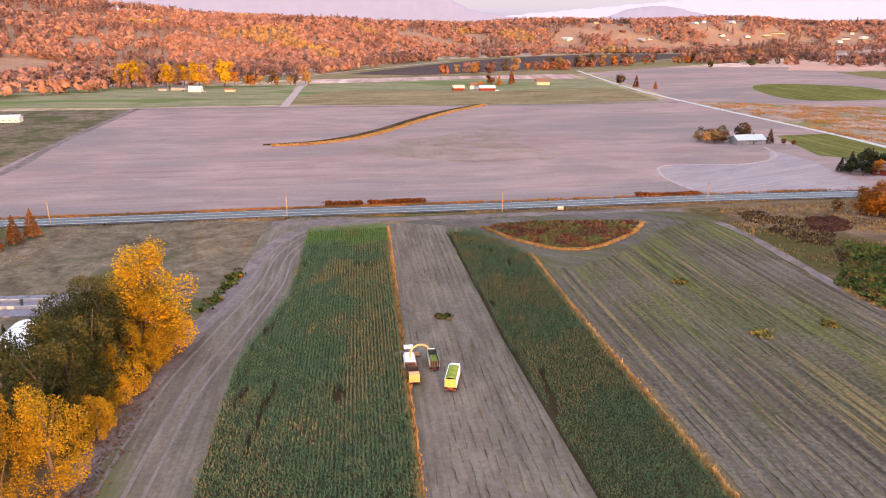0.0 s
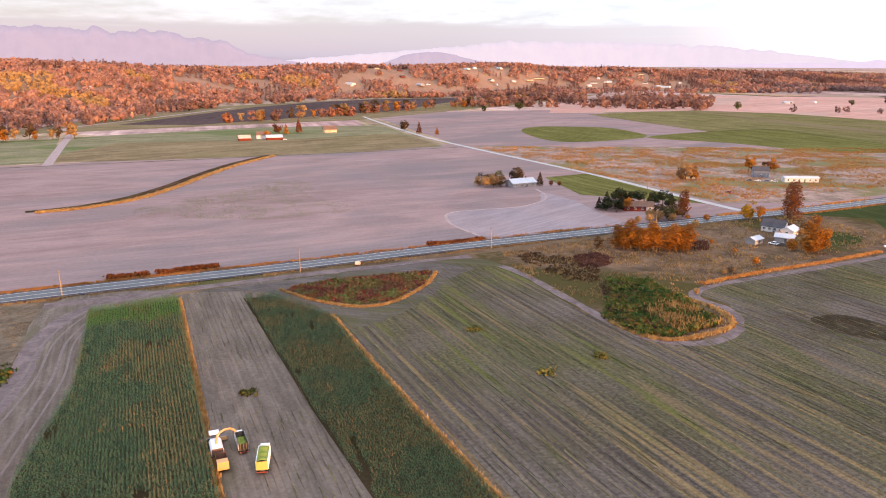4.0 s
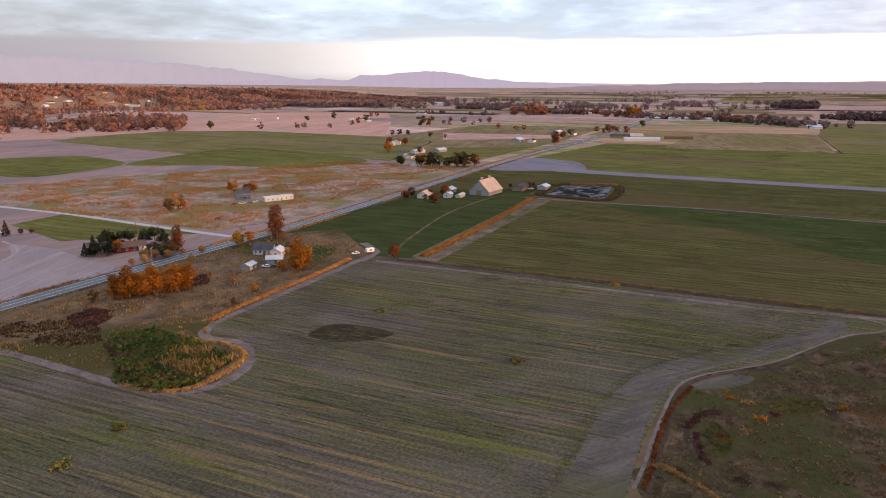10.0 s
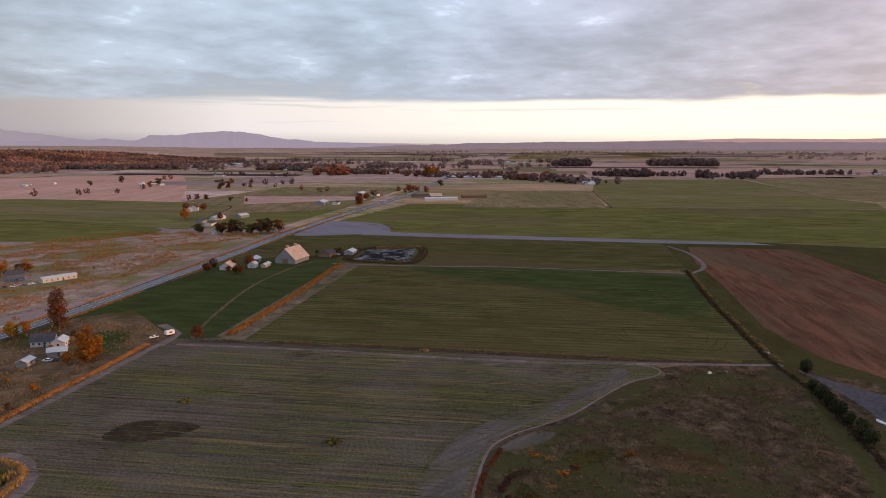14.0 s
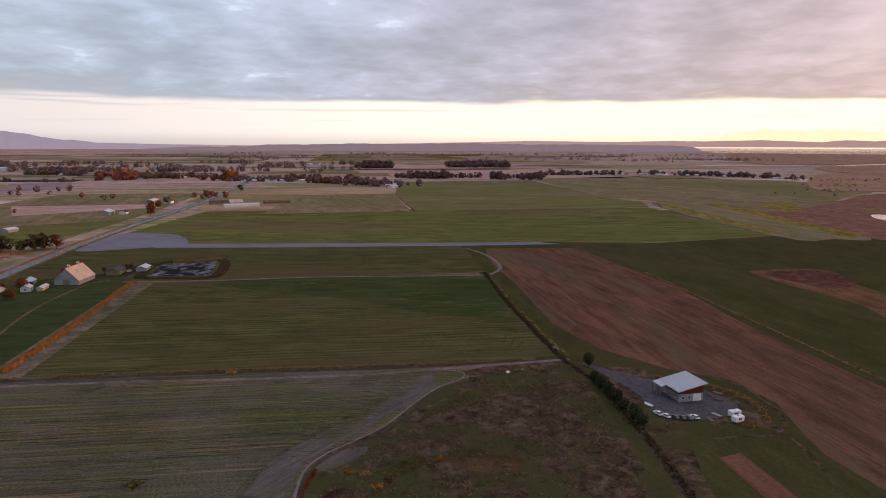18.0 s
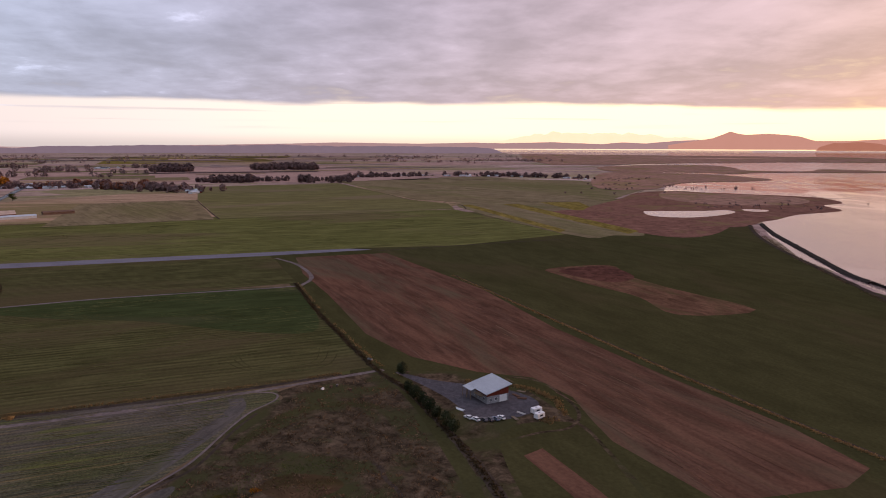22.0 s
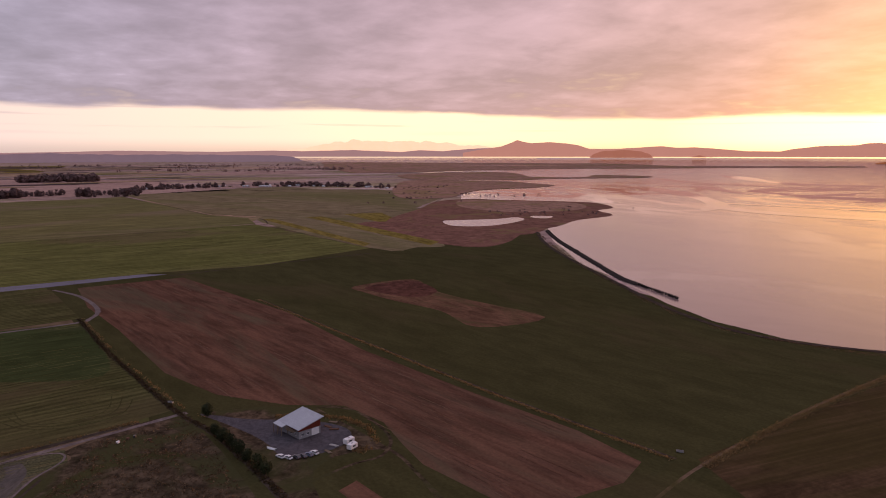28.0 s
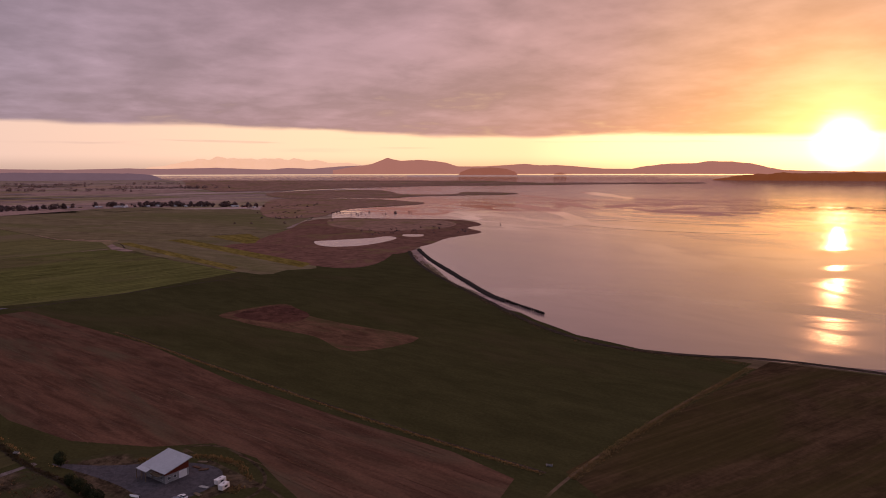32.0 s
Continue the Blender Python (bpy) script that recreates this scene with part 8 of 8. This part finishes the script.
for k in range(5):
    shared_part(("vent",), "vent", lambda bm: block(bm, -0.02, -0.25, 0, 0.02, 0.25, 0.5), M_PAINT_D, hull, pose(1.40, -2.2 + 0.75 * k, 1.8))
bm = bmesh.new()
prism(bm, [(-1.0, 2.3), (1.0, 2.3), (1.1, 3.2), (0.9, 3.95), (-0.9, 3.95), (-1.1, 3.2)], 2.45, 4.2)
part("cab", bm, M_GLASS, harvester, "glazed driver's cab")
bm = bmesh.new()
block(bm, -1.15, 2.3, 3.97, 1.15, 4.4, 4.15, 0.05)
part("cab_roof", bm, M_PAINT_W, harvester)
bm = bmesh.new()
block(bm, -3.2, 5.6, 0.35, 3.2, 6.6, 1.35, 0.08)
block(bm, -0.6, 4.0, 0.6, 0.6, 5.7, 1.4)
head = part("header", bm, M_PAINT_D, harvester, "dark maize header")
for k in range(9):
    shared_part(("point",), "divider", lambda bm: prism(bm, [(-0.22, 0.3), (0.22, 0.3), (0.0, 1.0)], 6.6, 7.6), M_PAINT_D, head, pose(-3.0 + 0.75 * k, 0, 0))
bm = bmesh.new()
arch = [(0.0, -0.5, 3.1), (0.3, -0.3, 4.6), (1.0, 0.0, 5.5), (2.2, 0.3, 5.9), (3.5, 0.7, 5.7), (4.5, 1.0, 4.9)]
for a, b in zip(arch, arch[1:]):
    limb(bm, a, b, 0.26, 0.24, 8)
spout = part("spout", bm, M_PAINT_O, harvester, "curved orange discharge spout")
bm = bmesh.new()
limb(bm, (4.5, 1.0, 4.9), (4.8, 1.1, 4.3), 0.28, 0.2, 8)
part("flap", bm, M_PAINT_O, spout)
for a in [(-1.25, -3.0, 1.2, 1.25, -2.6, 2.9), ]:
    bm = bmesh.new()
    block(bm, *a, 0.05)
    part("engine_grille", bm, M_RUST, harvester, "dark engine grille")
for sx in (-1.5, 1.5):
    wheel(harvester, sx, 2.2, 0.95, 0.7)
    wheel(harvester, sx * 0.9, -2.0, 0.65, 0.5)

wagon = tagged(new("forage_wagon"), "dark red forage wagon with sun-orange rear, drawn behind the harvester", "wagon")
wagon.matrix_world = pose(-6.1, 129.7, 0.06, 0, 0, 7) @ Matrix.Scale(0.86, 4)
bm = bmesh.new()
for a in [(-1.3, -2.6, 0.9, 1.3, 2.4, 1.05), (-1.3, -2.6, 1.05, -1.2, 2.4, 2.6), (1.2, -2.6, 1.05, 1.3, 2.4, 2.6), (-1.2, 2.3, 1.05, 1.2, 2.4, 2.8)]:
    block(bm, *a)
part("box", bm, M_RUST, wagon, "dark red wagon box")
# rear face given an orange colour for the low sun on it
bm = bmesh.new()
block(bm, -1.3, -2.75, 0.95, 1.3, -2.62, 3.0, 0.02)
part("tailgate", bm, M_PAINT_O, wagon, "tailgate coloured orange for the low sun on it")
bm = bmesh.new()
prism(bm, [(-1.25, 2.5), (1.25, 2.5), (1.25, 2.62), (-1.25, 2.62)], -2.6, -0.4)
part("cover", bm, M_PAINT_O, wagon, "orange half cover")
bm = bmesh.new()
limb(bm, (0, 2.4, 0.9), (0, 3.9, 0.9), 0.09, 0.07)
part("drawbar", bm, M_STEEL, wagon)
for sx in (-1.1, 1.1):
    for py in (-1.2, 0.0):
        wheel(wagon, sx, py, 0.5, 0.4)


def car(x, y, turn, paint, label, z=0.08):
    """A small car facing +y."""
    base = tagged(new("car"), label, "car", "parked cars")
    base.matrix_world = pose(x, y, z, 0, 0, turn)

    def hull(bm):
        prism(bm, [(-2.15, 0.35), (2.15, 0.35), (2.2, 0.7), (1.9, 0.86), (0.95, 0.92), (-2.0, 0.95), (-2.2, 0.75)], -0.85, 0.85)
        bmesh.ops.rotate(bm, cent=(0, 0, 0), matrix=Matrix.Rotation(radians(90), 3, "Z"), verts=bm.verts)
        bmesh.ops.bevel(bm, geom=list(bm.edges), offset=0.05, segments=2, affect="EDGES")

    def glass(bm):
        prism(bm, [(0.95, 0.90), (0.35, 1.38), (-1.35, 1.40), (-1.95, 0.94)], -0.72, 0.72)
        bmesh.ops.rotate(bm, cent=(0, 0, 0), matrix=Matrix.Rotation(radians(90), 3, "Z"), verts=bm.verts)

    b = shared_part(("car_body", paint.name), "body", hull, paint, base)
    shared_part(("car_glass",), "windows", glass, M_GLASS, b)
    shared_part(("car_roof", paint.name), "roof", lambda bm: block(bm, -0.68, -1.3, 1.38, 0.68, 0.32, 1.44, 0.02), paint, b)
    for sx in (-0.6, 0.6):
        shared_part(("car_lamp",), "headlight", lambda bm: block(bm, -0.16, 2.14, 0.62, 0.16, 2.22, 0.78, 0.02), M_STEEL, b, pose(sx, 0, 0))
        shared_part(("car_tail",), "tail_light", lambda bm: block(bm, -0.14, -2.22, 0.65, 0.14, -2.15, 0.82, 0.02), M_PAINT_R, b, pose(sx, 0, 0))
    for sx in (-0.78, 0.78):
        for py in (-1.3, 1.35):
            wheel(base, sx, py, 0.33, 0.22)


for x, y, t, p, lab in [(252, -88, -70, M_PAINT_W, "white car parked by the shed yard"), (249.5, -90.3, -68, M_PAINT_W, "white car parked by the shed yard"), (248.2, -93.4, -72, M_PAINT_D, "dark car parked by the shed yard"),
                        (247.8, -95.9, -75, M_PAINT_D, "dark car parked by the shed yard"), (247.8, -98.4, -70, M_PAINT_B, "blue-grey car parked by the shed yard"), (248.4, -101, -72, M_PAINT_W, "white car parked by the shed yard"),
                        (236, 250, 20, M_PAINT_W, "white car in the farmhouse yard"), (238, 247, 40, M_PAINT_D, "dark car in the farmhouse yard"), (248, 258, 10, M_PAINT_R, "red car in the farmhouse yard"), (282, 230, 60, M_PAINT_W, "white car at the farm entrance"),
                        (358, 411, 60, M_PAINT_D, "dark car by the meadow dwelling"), (363, 408, 50, M_PAINT_W, "white car by the meadow dwelling"), (368, 405, 45, M_PAINT_B, "blue-grey car by the meadow dwelling"), (373, 403, 55, M_PAINT_W, "white car by the meadow dwelling"), (310, 373, 20, M_PAINT_R, "red car by the meadow dwelling"), (555, 255, 10, M_PAINT_W, "white van by the barn sheds"), (575, 246, 15, M_PAINT_R, "red pickup by the barn sheds"),
                        (62, 815, 80, M_PAINT_W, "white car before the red barn"), (-296, 812, 80, M_PAINT_D, "dark car at the hill-foot farm"), (-268, 800, 80, M_PAINT_W, "white car at the hill-foot farm")]:
    car(x, y, t, p, lab)


def camper(x, y, turn, long, label):
    base = tagged(new("camper_trailer"), label, "trailer", "white trailers")
    base.matrix_world = pose(x, y, 0.08, 0, 0, turn)
    shared_part(("camper", long), "body", lambda bm: block(bm, -1.15, -long / 2, 0.5, 1.15, long / 2, 2.6, 0.22), M_PAINT_W, base)
    shared_part(("camper_top", long), "roof_vent", lambda bm: block(bm, -0.3, -0.4, 2.58, 0.3, 0.4, 2.75, 0.03), M_STEEL, base)
    for side_x in (1.16, -1.16):
        shared_part(("camper_pane",), "window", lambda bm: block(bm, -0.02, -0.8, 1.3, 0.02, 0.8, 2.0), M_GLASS, base, pose(side_x, 0, 0))
    for sx in (-0.95, 0.95):
        wheel(base, sx, -0.3, 0.33, 0.22)


camper(250.2, -117, 20, 4.6, "white camper trailer at the yard's edge")
camper(244.6, -116, 25, 4.4, "white camper trailer at the yard's edge")
camper(289, 226, 70, 4.6, "white trailer at the farm entrance")
boat = tagged(new("rowing_boat"), "white upturned boat beside the yard", "boat")
boat.matrix_world = pose(262.2, -87.6, 0.08, 0, 0, -60)
bm = bmesh.new()
for k in range(9):
    f = k / 8
    w = 0.85 * math.sin(math.pi * (0.12 + 0.88 * f) * 0.95) ** 0.6 if 0 < k < 8 else 0.12 if k == 8 else 0.6
    ring = [bm.verts.new((w * math.cos(math.pi * j / 6), -2.4 + 4.8 * f, 0.65 * math.sin(math.pi * j / 6))) for j in range(7)]
    if k:
        for j in range(6):
            bm.faces.new((last[j], last[j + 1], ring[j + 1], ring[j]))
    last = ring
part("hull", bm, M_PAINT_W, boat)
bm = bmesh.new()
block(bm, -0.05, -2.3, 0.6, 0.05, 2.2, 0.74)
part("keel", bm, M_WOOD, boat)


def pile(x, y, turn, n, label, material=M_WOOD):
    base = tagged(new("timber_stack"), label, "timber", "timber stacks")
    base.matrix_world = pose(x, y, 0.08, 0, 0, turn)
    for k in range(n):
        shared_part(("plank", material.name), "plank", lambda bm: block(bm, -1.9, -0.12, 0, 1.9, 0.12, 0.10, 0.01), material, base, pose((k * 37 % 5) * 0.12, (k % 5) * 0.28, (k // 5) * 0.11, 0, 0, (k * 13 % 7) - 3))


pile(252, -111.5, 30, 10, "pale timber stacked beside the yard", M_CONCRETE)
pile(247, -107, 10, 15, "weathered timber stacked beside the yard")
pile(268, -118, 60, 20, "red-stained timber stacked behind the shed", M_RUST)
pile(272, -117, 20, 15, "red-stained timber stacked behind the shed", M_RUST)
pile(276, -121, 40, 15, "weathered timber stacked behind the shed")
for x, y, c in [(301, -34, M_PAINT_W), (303, -38, M_RUST), (297, -46, M_RUST), (304, -41, M_PAINT_D)]:
    hive = tagged(new("field_bin"), "small worn bin standing in the marsh", "bin", "field bins")
    hive.matrix_world = pose(x, y, 0.2, 0, 0, x * 7) @ Matrix.Scale(0.75, 4)
    shared_part(("bin", c.name), "body", lambda bm: block(bm, -0.9, -0.6, 0, 0.9, 0.6, 1.0, 0.05), c, hive)
    shared_part(("bin_lid", c.name), "lid", lambda bm: block(bm, -0.96, -0.66, 1.0, 0.96, 0.66, 1.1, 0.02), c, hive)
for x, y in [(172, -229), (340, -62)]:
    trough = tagged(new("water_trough"), "dull steel trough at the field corner", "trough", "troughs")
    trough.matrix_world = pose(x, y, 0.3, 0, 0, 40)
    shared_part(("trough",), "body", lambda bm: [block(bm, -1.4, -0.5, 0, 1.4, 0.5, 0.12), block(bm, -1.4, -0.5, 0.12, -1.3, 0.5, 0.7), block(bm, 1.3, -0.5, 0.12, 1.4, 0.5, 0.7), block(bm, -1.3, -0.5, 0.12, 1.3, -0.42, 0.7), block(bm, -1.3, 0.42, 0.12, 1.3, 0.5, 0.7)], M_STEEL, trough)
    shared_part(("trough_water",), "water", lambda bm: block(bm, -1.3, -0.42, 0.5, 1.3, 0.42, 0.55), M_GLASS, trough)
grit = tagged(new("straw_bale"), "round straw bale on the road verge", "bale")
grit.matrix_world = pose(47, 270.5, 1.0, 90, 0, 60)
shared_part(("bale",), "roll", lambda bm: bmesh.ops.create_cone(bm, cap_ends=True, segments=20, radius1=0.85, radius2=0.85, depth=1.9), M_TAN, grit)
shared_part(("bale_net",), "netting", lambda bm: [bmesh.ops.create_cone(bm, cap_ends=False, segments=20, radius1=0.862, radius2=0.862, depth=0.12, matrix=Matrix.Translation((0, 0, -0.6 + 0.4 * k))) for k in range(4)], M_WALL, grit)


def pole(x, y, turn, tall=9.5):
    """A wooden power pole with a cross arm and insulators."""
    base = tagged(new("utility_pole"), "weathered wooden utility pole beside the road", "utility pole", "roadside poles")
    base.matrix_world = pose(x, y, 0.2, 0, 0, turn)
    shared_part(("pole", tall), "shaft", lambda bm: limb(bm, (0, 0, -0.4), (0, 0, tall), 0.20, 0.13, 10), M_POLE, base)
    arm = shared_part(("arm", tall), "cross_arm", lambda bm: block(bm, -1.2, -0.06, tall - 0.75, 1.2, 0.06, tall - 0.6, 0.01), M_POLE, base)
    for k in (-1.1, -0.4, 0.4, 1.1):
        shared_part(("insulator", tall), "insulator", lambda bm: limb(bm, (0, 0, tall - 0.6), (0, 0, tall - 0.38), 0.05, 0.035, 8), M_GLASS, arm, pose(k, 0, 0))


for x, y in [(-318, 229), (-232, 239), (-146, 250), (-60, 260), (23.4, 267), (109, 280), (205, 297), (362, 317), (450, 329), (540, 343), (268, 402), (262, 500)]:
    pole(x, y, 98)

# timber dike in the shallows
DIKE = [(836, -712), (822, -701), (770, -668), (721, -638), (640, -593), (573, -556), (520, -527), (475, -503), (440, -490)]
curve = smoothed(DIKE)
vs, fs = [], []
for i, (x, y) in enumerate(curve):
    a, b = curve[max(i - 1, 0)], curve[min(i + 1, len(curve) - 1)]
    n = Vector((-(b[1] - a[1]), b[0] - a[0])).normalized()
    for k, (s, z) in enumerate([(-3.8, 0.2), (-2.6, 1.5), (-0.9, 2.1), (0.9, 2.0), (2.6, 1.4), (3.8, 0.2)]):
        j = noise.noise((x / 6, y / 6, k))
        vs.append((x + n.x * (s + j), y + n.y * (s + j), z * (1 + 0.35 * j)))
    if i:
        for k in range(5):
            fs.append((6 * i - 6 + k, 6 * i - 5 + k, 6 * i + 1 + k, 6 * i + k))
dike = tagged(raw("dike", vs, fs, M_ROCK), "dark rubble and timber dike in the shallows", "dike", kind="structure")
for k in range(44):
    f = k / 43
    x, y = 440 - 62 * f, -490 + 19 * f
    shared_part(("pile", k % 3), "pile", lambda bm, k=k: limb(bm, (0, 0, -0.5), (0.1 * (k % 3), 0.05, 2.0 + 0.4 * (k % 3)), 0.55, 0.45, 8), M_ROCK, dike, pose(x + (k * 17 % 5) * 0.2, y + (k * 7 % 3) * 0.3, 0, 0, 0, k * 40))
for k in range(6):
    shared_part(("waler",), "waler", lambda bm: block(bm, -5.2, -0.3, 0.9, 5.2, 0.3, 1.7, 0.05), M_ROCK, dike, pose(434 - 10.3 * k, -488.4 + 3.15 * k, 0, 0, 0, -17))
for x, y in [(350, -436), (338, -431), (342, -440)]:
    pile(x, y, x * 3, 6, "driftwood stranded on the shore", M_ROCK)

# ---------------------------------------------------------------- village, hamlet and hillside houses
STYLE = [(M_WALL, M_METALROOF, "white house with a pale roof"), (M_WALL, M_DARKROOF, "white house with a dark roof"), (M_GREYWALL, M_METALROOF, "grey house with a pale roof"), (M_TAN, M_BROWNROOF, "tan house with a brown roof"), (M_REDWALL, M_DARKROOF, "red house with a dark roof")]
SIZES = [(16, 10, 3.6, 2.6), (24, 12, 4.0, 2.6), (12, 9, 4.4, 2.8), (36, 14, 4.4, 2.4)]


def settle(n, h0, h1, d0, d1, place, group, seed, big=1.0, spots=None):
    r = np.random.default_rng(seed)
    centres = [(r.uniform(h0, h1), r.uniform(d0, d1)) for _ in range(max(3, n // 5))]
    for i in range(n):
        ch, cd = centres[i % len(centres)]
        h, d = ch + r.normal(0, 0.7), cd + r.normal(0, 30)
        if spots:
            h, d = spots[i]
        wall, roof, lab = STYLE[int(r.integers(0, 10)) % 5 if r.uniform() < 0.6 else 0]
        l, w, t, s = SIZES[int(r.integers(0, 4))]
        house(d * math.sin(radians(h)), d * math.cos(radians(h)), float(int(r.uniform(0, 12)) * 15), l * big, w * big, t * big, s * big, wall, roof, lab + " " + place, "house", 0, False, False, "house", group, False)


settle(60, 58, 92, 1950, 2300, "in the village on the plain", "village houses", 3, 0.9, strung(VILLAGE, 60, 60, 110, np.random.default_rng(61)))
settle(32, 93, 113, 2380, 2650, "in the far hamlet", "hamlet houses", 4, 0.8, strung(HAMLET, 32, 60, 60, np.random.default_rng(62)))
settle(14, 42, 60, 1600, 2500, "among scattered trees", "plain houses", 5, 0.7)
settle(22, 44, 80, 3000, 4200, "far out on the plain", "plain houses", 6, 1.4)
settle(9, -31, -6, 1500, 1850, "high on the wooded hill", "hill houses", 8, 0.9)
settle(len(HOMES), 6, 36, 1650, 2400, "on the hillside clearing", "hill houses", 9, 1.0, HOMES)
